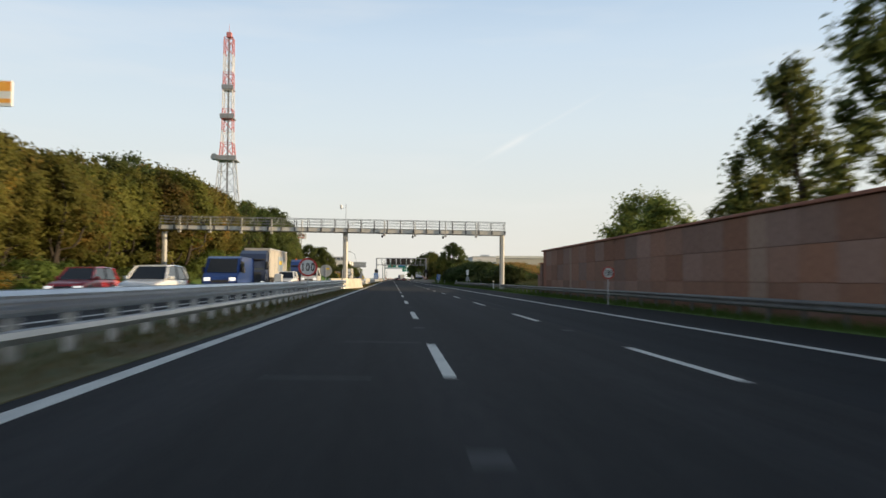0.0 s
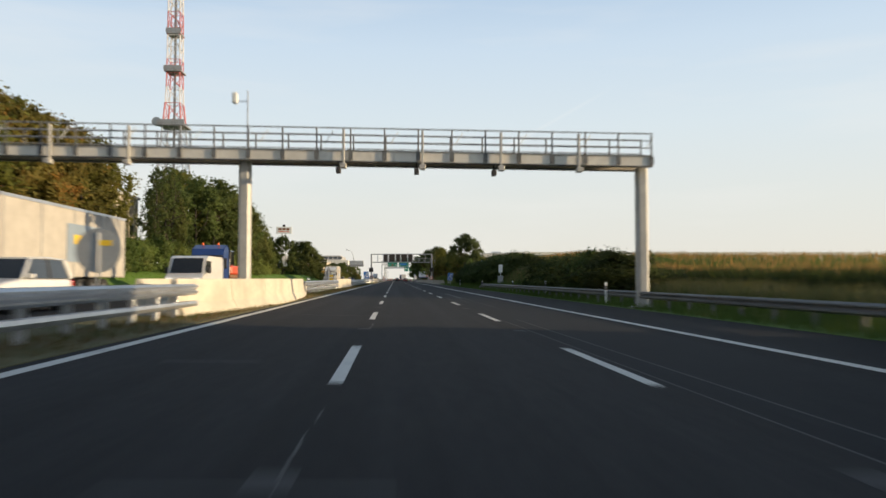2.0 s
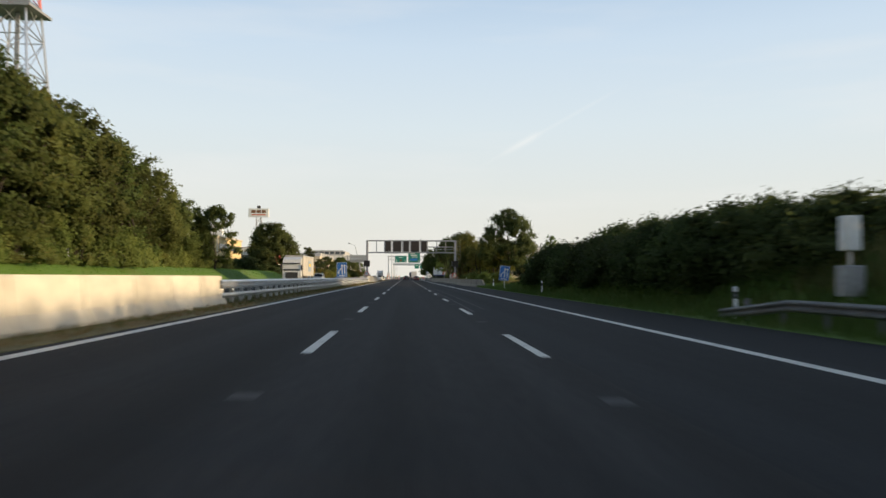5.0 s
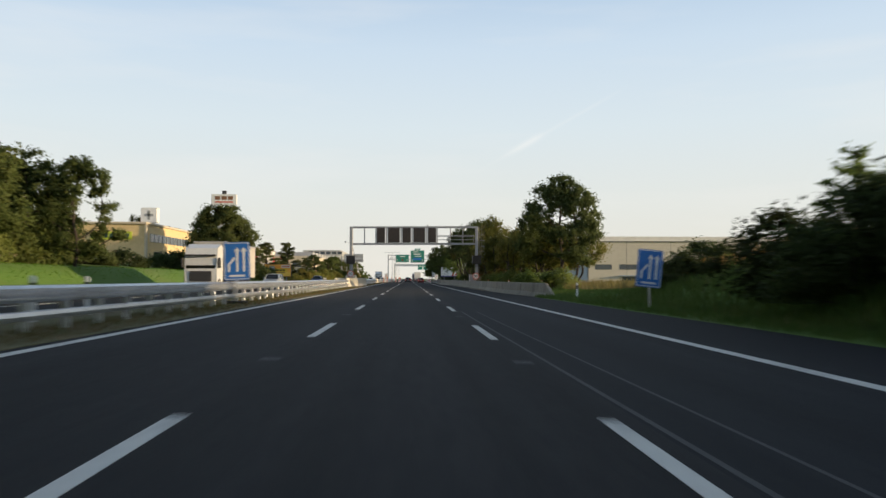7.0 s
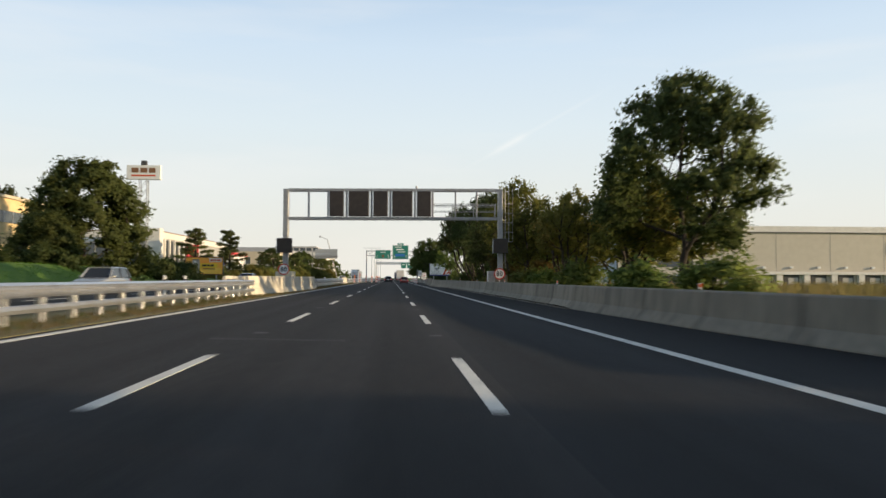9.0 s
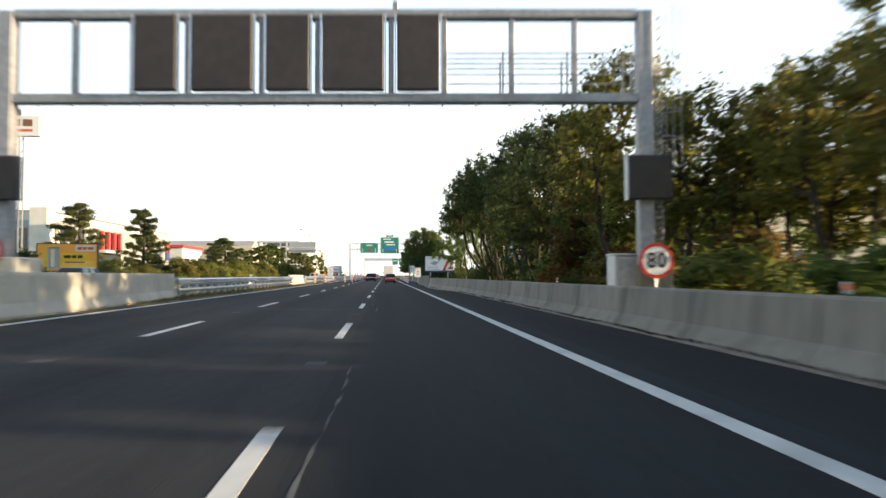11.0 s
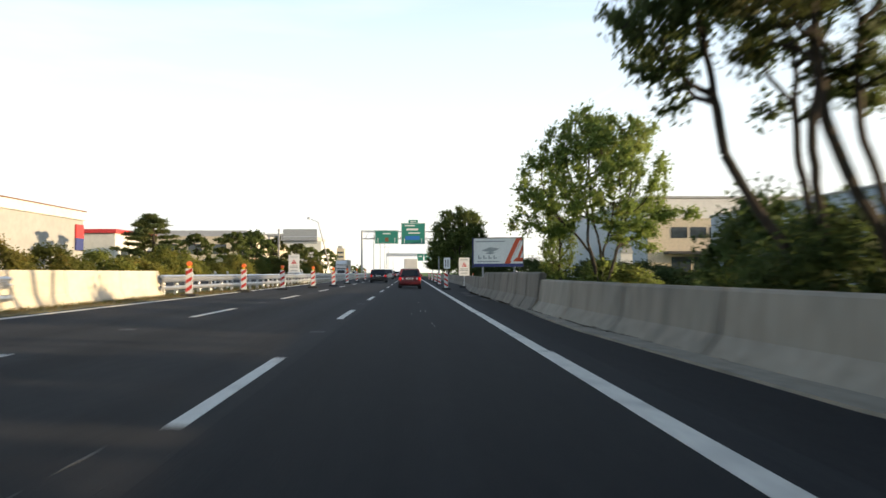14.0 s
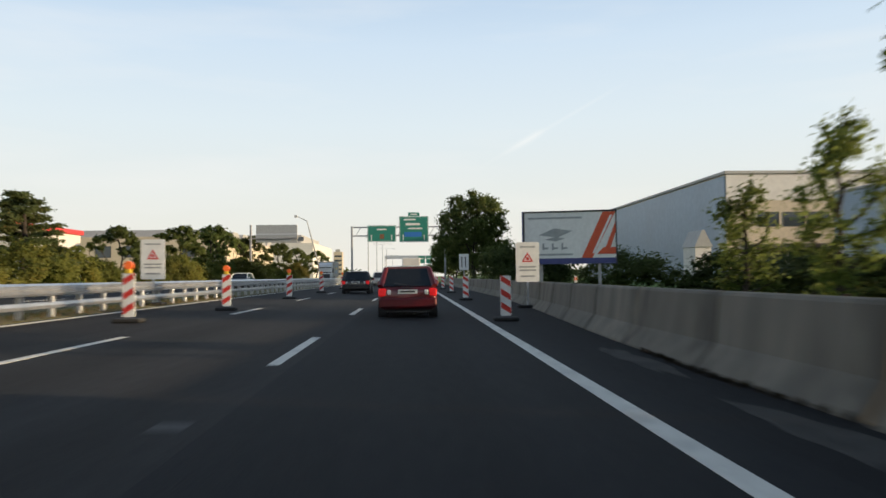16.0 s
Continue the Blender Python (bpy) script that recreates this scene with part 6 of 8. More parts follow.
open_oak = make_tree("tree", "open-crowned olive-green tree with forked bare trunks", "tree", 9, 3.0, 174, "leaf_olive", 8500, 0.165, "open-crowned roadside trees", 0.45, 0, 17, 0.8, 0, 0.35, step=0.036, stems=3, wide=1.25)
place(open_oak, [(18.6, 291.5, -0.4, 0.9, 0.90, 10), (17.8, 286.6, -0.4, 0.85, 0.92, 60), (19.6, 296, -0.4, 0.95, 0.95, 200), (21.2, 282.5, -0.4, 0.95, 1.0, 300)])
place(mid, [(23.5, 288.0, -0.4, 0.9, 0.72, 100), (20.6, 279, -0.35, 0.8, 0.66, 30), (24, 298, -0.4, 1.0, 0.6, 220), (25, 283, -0.4, 1.0, 0.74, 280), (20.6, 305.5, -0.4, 0.8, 0.52, 60), (22.5, 311.5, -0.4, 0.9, 0.54, 150)])
lowb = make_bush("bush", "light green shrub at the foot of the oaks", 4, 4, 2.6, 215, "leaf_light", 3200, 0.22, "shrubs under the oaks")
place(lowb, [(16.6, 268, -0.3, 1.0, 0.8, 0), (19, 264, -0.3, 1.1, 0.85, 60), (16.2, 278, -0.35, 1.0, 0.9, 200), (16.0, 287, -0.35, 0.9, 0.75, 20), (15.9, 293, -0.35, 0.9, 0.8, 70), (15.9, 300, -0.4, 0.8, 0.5, 50), (15.9, 310, -0.4, 0.7, 0.55, 150), (16.3, 327, -0.45, 0.6, 0.5, 20), (16.9, 318.2, -0.45, 0.85, 1.0, 90)])
brown = make_bush("bush", "browning shrub between the roadside trunks", 4, 4, 3.6, 217, "leaf_rust", 3600, 0.22, "browning shrubs")
place(brown, [(17.6, 295.5, -0.4, 0.9, 0.8, 0), (16.4, 304, -0.4, 0.8, 0.6, 70), (16.8, 314.5, -0.45, 0.9, 0.85, 130), (20.5, 328, -0.45, 1.0, 0.5, 90), (16.6, 339.8, -0.45, 0.45, 0.36, 30), (16.8, 335.2, -0.45, 0.5, 0.3, 80), (17.0, 343.4, -0.45, 0.45, 0.4, 10), (18.6, 309.5, -0.45, 1.0, 1.1, 200), (20.4, 313.5, -0.45, 1.1, 1.2, 60), (17.0, 307.2, -0.45, 0.75, 0.8, 120), (22.0, 317.5, -0.45, 1.1, 1.1, 170)])
row = make_tree("tree", "tall dark tree with bare lower trunk behind the barrier", "tree", 11.6, 3.9, 165, "leaf_dark", 18000, 0.155, "roadside tree row", 0.34, -0.16, 22, 0.7, 0, 0.35, step=0.032, stems=3, wide=1.35, girth=1.0)
row2 = make_tree("tree", "olive-green roadside tree on two stems behind the barrier", "tree", 11.4, 3.6, 166, "leaf_olive", 13500, 0.165, "roadside tree row", 0.36, 0.0, 20, 0.8, 0, 0.3, step=0.034, stems=2, wide=1.45)
row3 = make_tree("tree", "roadside tree with a light green lower crown", "tree", 11, 3.4, 167, "leaf_light", 11000, 0.165, "roadside tree row", 0.24, 0.0, 17, 0.55, 0, 0.1, wide=1.4)
tilt = make_tree("tree", "dark tree with forked stems leaning over the barrier", "tree", 11.4, 3.9, 171, "leaf_dark", 16500, 0.155, "leaning trees", 0.48, -0.68, 22, 0.85, 0, 0.5, step=0.03, stems=3, wide=1.35, girth=1.2)
place(tilt, [(16.6, 345.2, -0.45, 0.78, 1.02, -6), (16.9, 342.6, -0.45, 0.80, 1.04, 18), (16.8, 338.0, -0.45, 0.8, 1.06, 35)])
place(row, [(17.4, 335.3, -0.45, 0.8, 1.02, 40), (17.0, 328.5, -0.45, 0.95, 1.10, 80), (16.4, 322.5, -0.45, 0.92, 1.02, 150), (16.8, 316.5, -0.45, 0.95, 1.0, 200)])
place(row2, [(16.8, 304.5, -0.4, 0.9, 1.0, 0), (17.2, 298.0, -0.4, 0.8, 0.72, 200)])
rusty = make_tree("tree", "small browning tree in the roadside row", "tree", 8.0, 2.6, 175, "leaf_rust", 8000, 0.165, "", 0.2, 0.0, 15, 0.7, 0, 0.3, wide=1.35)
place(rusty, [(17.6, 310.8, -0.45, 1.0, 1.0, 0)])
place(row3, [(20.6, 300.5, -0.4, 0.8, 0.66, 10), (18.4, 308.0, -0.4, 0.75, 0.66, 30), (19.4, 318.5, -0.45, 0.6, 0.42, 240), (17.6, 313.5, -0.45, 0.7, 0.6, 100), (20.5, 326, -0.45, 0.6, 0.38, 300), (20.5, 333, -0.45, 0.6, 0.36, 160)])
big = make_tree("tree", "spreading light green willow-like tree behind the barrier", "tree", 10.5, 5.2, 168, "leaf_light", 50000, 0.135, "", 0.32, 0, 26, 0.95, 0.4, 0.3, step=0.028, stems=5, wide=1.25)
place(big, [(17.4, 368.8, -0.4, 0.91, 0.96, 30)])
thin = make_tree("tree", "thin dark sapling with sparse leaves between the trunks", "tree", 5.6, 1.7, 173, "hedge", 2600, 0.17, "thin saplings", 0.22, -0.2, 12, 0.8, 0, 0.3)
place(thin, [(17.4, 341.2, -0.45, 1.0, 1.0, 0), (17.6, 331.0, -0.45, 1.1, 1.0, 130), (18.2, 325.4, -0.45, 1.2, 1.05, 250), (17.4, 333.4, -0.45, 1.0, 0.85, 60), (18.0, 321.0, -0.45, 1.1, 0.95, 20)])
foot = make_bush("bush", "yellow-green shrub at the foot of the spreading tree", 3.0, 3.0, 2.0, 218, "leaf_light", 1900, 0.2, "shrubs under the spreading tree")
place(foot, [(17.6, 369.6, -0.45, 0.9, 1.05, 0), (18.6, 367.4, -0.45, 1.0, 0.8, 120), (19.6, 370.4, -0.45, 1.0, 0.85, 200)])
darkb = make_bush("bush", "dark bush between the trunks behind the barrier", 4.5, 5, 2.6, 216, "hedge", 6000, 0.15, "bushes behind the barrier")
# the bushes at y 349 and 353 are added to shade the road
place(darkb, [(16.6, 345.0, -0.45, 0.85, 1.1, 0), (17.2, 349.0, -0.45, 0.95, 1.35, 50), (18.2, 353.0, -0.45, 0.9, 1.2, 150), (17.8, 336.5, -0.3, 0.5, 0.4, 110), (18.6, 341, -0.3, 0.5, 0.45, 90), (19, 376, -0.2, 0.8, 0.7, 140), (21, 382, -0.2, 1.0, 0.6, 200), (25, 392, 0.0, 1.2, 0.7, 20), (20, 405, 0.0, 1.3, 0.9, 70), (16, 414, 0, 1.0, 1.2, 160), (15.5, 424, 0, 1.0, 1.3, 220), (26, 404, 0, 1.3, 0.8, 100), (33, 408, 0, 1.3, 0.8, 100), (15.5, 434, 0, 1.0, 1.4, 220)])
yg = make_tree("tree", "young yellow-green roadside tree", "tree", 6.4, 1.5, 169, "leaf_light", 3000, 0.15, "young roadside trees", 0.2, 0, 11, 0.9, 0, 0.1, wide=1.9)
place(yg, [(17.6, 384, -0.45, 0.8, 0.68, 0), (16.9, 377.5, -0.45, 0.75, 0.82, 90)])
# lighter leaf colour here stands in for haze over the distance
far = make_tree("tree", "large round tree in front of the direction signs", "tree", 14, 6.3, 170, "leaf", 26000, 0.28, "", 0.22, 0, 26, 0.4, 0, 0.05, wide=1.4)
place(far, [(16.5, 474, 0, 1.0, 1.0, 0), (19, 498, 0, 0.9, 0.8, 80), (18, 540, 0, 1.0, 0.8, 150), (18, 580, 0, 1.0, 0.85, 220), (22, 620, 0, 1.2, 0.9, 220)])


# ---- maize on the bank, grass along the verges ----
def blades(n, region, height, width, seed, bend=0.35):
    """Grass or maize blades as bent strips; region(u, v) gives x, y, z of each foot."""
    rng = np.random.default_rng(seed)
    foot = np.array([region(*rng.random(2)) for _ in range(n)])
    ang = rng.random(n) * 2 * np.pi
    h = height * (0.5 + 0.8 * rng.random(n))
    dx, dy = np.cos(ang), np.sin(ang)
    side = np.stack([-dy, dx, 0 * dx], 1) * (width * (0.6 + 0.8 * rng.random(n)))[:, None]
    up = np.stack([dx * bend * 0.3, dy * bend * 0.3, np.full(n, 0.55)], 1) * h[:, None]
    tip = np.stack([dx * bend, dy * bend, np.full(n, 1.0)], 1) * h[:, None]
    v = np.stack([foot - side, foot + side, foot + up + side * 0.8, foot + up - side * 0.8, foot + tip], 1).reshape(-1, 3)
    k = np.arange(n)[:, None] * 5
    return v, [list(q) for q in (k + (0, 1, 2, 3))] + [list(q) for q in (k + (3, 2, 4))]


def stuff(name, label, category, material, v, f):
    me = bpy.data.meshes.new(name)
    me.from_pydata(v.tolist(), [], f)
    me.materials.append(M[material])
    return tagged(new(name, me), label, category, kind="stuff")


def strip(x0, x1, y0, y1):
    def region(u, w):
        x, y = x0 + (x1 - x0) * u, y0 + (y1 - y0) * w
        return x, y, max(land(x, y), 0.045 if -3.9 < x < -2 else -9) - 0.01
    return region


stuff("median_grass", "dry yellow-green grass along the median edge", "grass", "dry_blade", *blades(40000, strip(-3.85, -2.08, 20, 400), 0.10, 0.012, 31))
stuff("median_grass", "green grass tufts under the median barrier", "grass", "blade", *blades(8000, strip(-3.9, -2.3, 20, 400), 0.14, 0.012, 32))
stuff("verge_grass", "green grass on the verge beside the hard shoulder", "grass", "blade", *blades(34000, strip(12.4, 14.6, 26, 240), 0.30, 0.016, 33))
stuff("bank_grass", "long green grass on the bank", "grass", "blade", *blades(44000, strip(13.5, 22, 84, 228), 0.5, 0.028, 34))
stuff("bank_grass", "bright mown grass on the opposite bank", "grass", "lawn", *blades(16000, strip(-26.5, -19.6, 120, 330), 0.09, 0.03, 35))

stuff("verge_grass", "short green grass round the barrier end", "grass", "blade", *blades(16000, strip(13.2, 22, 222, 268), 0.20, 0.02, 39))
lv, lf = leaf_cloud([(11.52 - 1.0 * smooth_step(330, 346, yy) - 0.2 * smooth_step(350, 366, yy) + 0.05 * math.sin(yy), yy, -0.17) for yy in np.arange(262, 372, 0.35)], [0.07] * len(np.arange(262, 372, 0.35)), 8000, 0.055, 62, 0.35, simple=True)
stuff("leaf_litter", "brown leaf litter and grit along the foot of the barrier", "litter", "litter", lv, lf.tolist())
stuff("bank_reed", "pale reedy grass patches on the bank", "grass", "reed", *blades(5000, strip(15.5, 21.5, 138, 167), 0.75, 0.022, 40))
stuff("meadow_grass", "tall yellowing meadow grass in front of the warehouse", "grass", "reed", *blades(12000, strip(18.5, 50, 240, 300), 0.95, 0.035, 38))


def corn_foot(u, w):
    y = 90 + 152 * w
    x = 21.0 + (60 * u * u if u > 0.35 else 8 * u) + 3.0 * smooth_step(150, 92, y)
    return x, y, land(x, y) - 0.25 * smooth_step(136, 120, y) + 0.5 * smooth_step(132, 148, y) * smooth_step(236, 214, y)


v, f = blades(36000, corn_foot, 1.45, 0.05, 36, 0.45)
stuff("maize_field", "tall green maize plants standing in rows on the bank", "maize", "corn", v, f)
v, f = blades(26000, lambda u, w: (lambda p: (p[0], p[1], p[2] + 1.15))(corn_foot(u, w)), 0.62, 0.026, 37, 0.25)
stuff("maize_tassels", "tan flowering tops over the maize field", "maize", "tassel", v, f)
stuff("bank_weeds", "dark green weeds in front of the maize", "weeds", "hedge", *blades(9000, strip(19.5, 23.5, 90, 128), 1.25, 0.05, 41, 0.5))
stuff("bank_reed", "pale grey-green grass below the maize", "grass", "reed", *blades(4500, strip(16.0, 19.6, 92, 118), 0.8, 0.022, 42))

# ---- buildings ----
def window(ob, face, a0, a1, z0, z1, at, depth=0.12, frame="dark"):
    """A recessed-looking pane with a frame and sill; face 'y' looks along -y, 'x' along +x or -x by sign of depth."""
    t = 0.07
    fr = Geo()
    if face == "y":
        for q in ((a0 - t, a0, z0 - t, z1 + t), (a1, a1 + t, z0 - t, z1 + t), (a0, a1, z0 - t, z0), (a0, a1, z1, z1 + t)):
            fr.box(q[0], q[1], at - 0.06, at + 0.02, q[2], q[3])
        w = part("window", fr, frame, ob)
        part("pane", Geo().box(a0, a1, at - 0.02, at + 0.02, z0, z1), "window", w)
    else:
        s = 1 if depth > 0 else -1
        for q in ((a0 - t, a0, z0 - t, z1 + t), (a1, a1 + t, z0 - t, z1 + t), (a0, a1, z0 - t, z0), (a0, a1, z1, z1 + t)):
            fr.box(min(at, at + s * 0.06), max(at, at + s * 0.06), q[0], q[1], q[2], q[3])
        w = part("window", fr, frame, ob)
        part("pane", Geo().box(min(at, at + s * 0.02), max(at, at + s * 0.02), a0, a1, z0, z1), "window", w)


# logistics hall
hall = thing("warehouse", "long grey-beige logistics hall with a white roof edge and loading docks", "warehouse")
HX0, HX1, HY0, HY1, HZ = 52.0, 215.0, 385.0, 437.0, 11.15
EAVES = 9.2
part("wall", Geo().box(HX0 + 0.3, HX1, HY0, HY0 + 0.6, -0.5, HZ), "clad_beige", hall)
part("rear_wall", Geo().box(HX0 + 0.3, HX1, HY0 + 0.6, HY1, -0.5, EAVES), "clad_beige", hall)
part("rear_roof", Geo().box(HX0 - 0.15, HX1 + 0.3, HY0 + 0.6, HY1 + 0.3, EAVES, EAVES + 0.28, 0.05), "galv_dull", hall)
part("roof", Geo().box(HX0 - 0.2, HX1 + 0.3, HY0 - 0.35, HY0 + 0.7, HZ, HZ + 1.35, 0.05), "clad_white", hall, "white roof edge")
cor = Geo()
n = 100
pts = []
for k in range(n + 1):
    z = -0.5 + (EAVES + 0.5) * k / n
    pts.append((HX0 + (0.0 if k % 2 else 0.025), z))
for (xa, za), (xb, zb) in zip(pts, pts[1:]):
    cor.quad((xa, HY0, za), (xa, HY1, za), (xb, HY1, zb), (xb, HY0, zb))
part("corrugated_side", cor, "clad_blue", hall, "blue-grey corrugated side wall")
for k in range(12):
    x = 62.8 + 12.2 * k
    part("panel_joint", Geo().box(x - 0.06, x + 0.06, HY0 - 0.02, HY0 + 0.02, -0.5, HZ), "seam_grey", hall)
part("gutter", Geo().box(HX0, HX1, HY0 - 0.4, HY0 - 0.3, HZ - 0.1, HZ + 0.06), "dark", hall)
for x0, x1, z0, z1 in ((60.9, 67.3, 3.6, 4.85), (67.5, 68.7, 3.6, 4.85), (70.5, 73.8, 3.6, 4.85), (70.8, 73.8, 0.3, 1.1), (61.6, 64.0, -0.4, 1.5), (64.2, 66.4, -0.4, 1.5), (66.6, 68.6, -0.4, 1.5), (54.2, 58.6, 3.6, 4.85), (75.9, 76.7, -0.4, 1.4)):
    window(hall, "y", x0, x1, z0, z1, HY0)
part("entrance_canopy", Geo().box(60.5, 69.6, HY0 - 1.2, HY0, 1.7, 1.95, 0.03), "clad_blue", hall)
part("gate", Geo().box(78.0, 80.7, HY0 - 0.06, HY0 + 0.02, -0.5, 2.6, 0.02), "green_print", hall, "dark green roller gate")
part("canopy", Geo().box(81.4, 205, HY0 - 1.0, HY0, 2.0, 2.65, 0.03), "clad_white", hall)
for k in range(18):
    x = 82.6 + 6.15 * k
    d = part("loading_dock", Geo().box(x, x + 3.4, HY0 - 0.3, HY0, -0.4, 1.95, 0.03), "dark", hall, "dark loading dock shelter")
    part("dock_door", Geo().box(x + 0.9, x + 3.1, HY0 - 0.34, HY0 - 0.3, 0.0, 1.3), "clad_grey", d)
    part("dock_pier", Geo().box(x - 1.9, x - 0.6, HY0 - 0.8, HY0, -0.4, 2.0, 0.03), "clad_white", hall)
    part("dock_lamp", Geo().box(x + 1.4, x + 2.1, HY0 - 0.4, HY0 - 0.02, 3.3, 3.75, 0.05), "white", hall)
for a, b, c, d2 in ((112.4, 113.8, 6.4, 9.0), (115.2, 116.6, 6.2, 9.0), (113.8, 115.2, 6.2, 7.1), (117.8, 119.2, 6.2, 9.0), (119.2, 120.6, 8.0, 9.0), (120.6, 122.0, 6.2, 9.0)):
    part("logo_shape", Geo().box(a, b, HY0 - 0.12, HY0 - 0.01, c, d2), "red", hall)

office = thing("office_hall", "white office hall with a sunlit front and shaded side", "office building")
# beige wall colour carries the warm sun, the blue-grey side sheet its shade
part("wall", Geo().box(48.3, 96, 455, 530, -0.5, 13.9), "stucco_beige", office)
part("upper_band", Geo().box(48.3, 96, 454.94, 455.0, 10.4, 13.85), "clad_white", office, "cream upper facade band")
part("roof", Geo().box(48.0, 96.2, 454.7, 530.2, 13.9, 14.3, 0.04), "clad_grey", office)
part("side_cladding", Geo().box(48.1, 48.3, 455.2, 530, -0.5, 13.7), "clad_blue", office, "side sheet coloured blue-grey for its shade")
for k in range(12):
    window(office, "y", 52.5 + 3.4 * k, 55.2 + 3.4 * k, 7.0, 8.8, 455)
part("canopy", Geo().box(51, 94, 452.6, 455, 4.1, 4.6, 0.04), "dark", office)
for k in range(10):
    window(office, "y", 52.5 + 4 * k, 55.8 + 4 * k, 0.8, 3.6, 455)
part("roof_unit", Geo().box(55, 60, 470, 476, 14.3, 15.8, 0.08), "galv", office)
white_hut = thing("white_house", "small white house with a pitched roof beside the hall", "house", at=(43, 452, 0))
part("wall", Geo().box(-1.0, 1.0, -2, 2, -0.3, 4.2), "clad_white", white_hut)
g = Geo()
g.loft([[(-1.15, y, 4.2), (1.15, y, 4.2), (0.15, y, 6.3), (-0.15, y, 6.3)] for y in (-2.2, 2.2)])
part("roof", g, "clad_grey", white_hut)

# yellow building with a roof sign
yb = thing("yellow_building", "ochre rendered commercial building with a lime name board", "commercial building")
part("wall", Geo().box(-66, -38.2, 306.8, 331, 1.0, 9.7), "stucco_yellow", yb)
part("roof", Geo().box(-66.2, -37.9, 306.5, 331.3, 9.7, 10.05, 0.04), "stucco_beige", yb)
part("window_band", Geo().box(-38.24, -38.12, 309, 329, 7.0, 8.3), "window", yb, "long strip of blue-grey glazing")
for k in range(11):
    part("mullion", Geo().box(-38.2, -38.06, 309 + 2 * k - 0.05, 309 + 2 * k + 0.05, 7.0, 8.3), "galv", yb)
part("pilaster", Geo().box(-38.25, -37.95, 306.6, 307.2, 1, 9.7), "stucco_beige", yb)
part("name_board", Geo().box(-46.6, -40.2, 306.6, 306.75, 7.25, 8.5, 0.03), "lime", yb, "lime green name board")
for k in range(7):
    part("letter_bar", Geo().box(-46.1 + 0.82 * k, -45.6 + 0.82 * k, 306.55, 306.61, 7.5, 8.2), "green_print", yb)
for k in range(3):
    window(yb, "x", 311 + 6 * k, 314.5 + 6 * k, 3.4, 5.4, -38.2, 0.1)
sg = thing("roof_sign", "white square roof sign with a grey cross emblem", "sign", at=(-40.3, 314.6, 10.05))
part("box", Geo().box(-1.35, 1.35, -0.3, 0.9, 0.45, 3.0, 0.05), "white", sg)
part("emblem", Geo().box(-0.75, 0.75, -0.33, -0.29, 1.5, 1.95).box(-0.22, 0.22, -0.33, -0.29, 0.95, 2.5), "grey_print", sg, "grey cross emblem")
part("leg", Geo().box(-1.0, -0.85, 0, 0.15, 0, 0.5), "galv", sg)
part("leg", Geo().box(0.85, 1.0, 0, 0.15, 0, 0.5), "galv", sg)
ds = thing("pylon_sign", "white advertising sign with red bars on a tall lattice pylon", "sign", at=(-42.2, 372.5, 0))
part("board", Geo().box(-3.1, 3.1, -0.4, 0.4, 19.3, 22.0, 0.05), "white", ds)
for x0, x1 in ((-2.2, -0.9), (-0.6, 0.7), (1.0, 2.2)):
    part("logo_shape", Geo().box(x0, x1, -0.43, -0.39, 20.6, 21.5), "rust", ds)
part("logo_bar", Geo().box(-2.2, 2.2, -0.43, -0.39, 19.9, 20.2), "poster_red", ds)
part("lamp_box", Geo().box(-0.5, 0.5, -0.3, 0.3, 22.0, 22.9, 0.05), "dark", ds)
lat = Geo()
for sx in (-0.7, 0.7):
    for sy in (-0.5, 0.5):
        lat.tube((sx, sy, 0), (sx, sy, 19.3), 0.09, None, 6)
for k in range(12):
    for sy in (-0.5, 0.5):
        lat.tube((-0.7, sy, 1.6 * k), (0.7, sy, 1.6 * k + 1.6), 0.05, None, 5)
part("lattice", lat, "galv_dull", ds)

# orange billboard by the opposite carriageway
bb = thing("billboard", "orange and yellow advertising billboard on steel posts", "billboard", at=(-24.0, 345, 0.2))
p = part("panel", Geo().box(-2.75, 2.75, -0.1, 0.1, 1.3, 3.85, 0.03), "poster_orange", bb)
part("lower_field", Geo().box(-2.6, 2.6, -0.112, -0.1, 1.42, 2.25, 0.004), "poster_amber", p)
part("picture_glow", Geo().tube((-1.25, -0.113, 2.45), (-1.25, -0.118, 2.45), 0.92, 0.9, 18), "yellow", p)
part("picture_figure", Geo().box(-1.75, -0.65, -0.13, -0.112, 1.5, 3.55, 0.12), "clad_grey", p, "pale grey upright figure")
part("picture_figure", Geo().box(-1.45, -1.15, -0.142, -0.129, 1.7, 3.35, 0.06), "clad_white", p)
part("price_field", Geo().box(-0.4, 1.95, -0.125, -0.1, 2.3, 2.95, 0.01), "yellow", p)
for x0, x1 in ((-0.3, 0.35), (0.45, 0.85), (0.95, 1.45)):
    part("text_bar", Geo().box(x0, x1, -0.135, -0.124, 2.5, 2.78), "text_black", p)
part("text_bar", Geo().box(-0.2, 1.6, -0.135, -0.11, 2.06, 2.18), "rust", p)
part("header", Geo().box(0.75, 2.6, -0.125, -0.1, 3.15, 3.72, 0.01), "clad_white", p, "white header field")
for x0, x1 in ((0.95, 1.35), (1.42, 1.8), (1.88, 2.4)):
    part("text_bar", Geo().box(x0, x1, -0.135, -0.124, 3.3, 3.55), "poster_red", p)
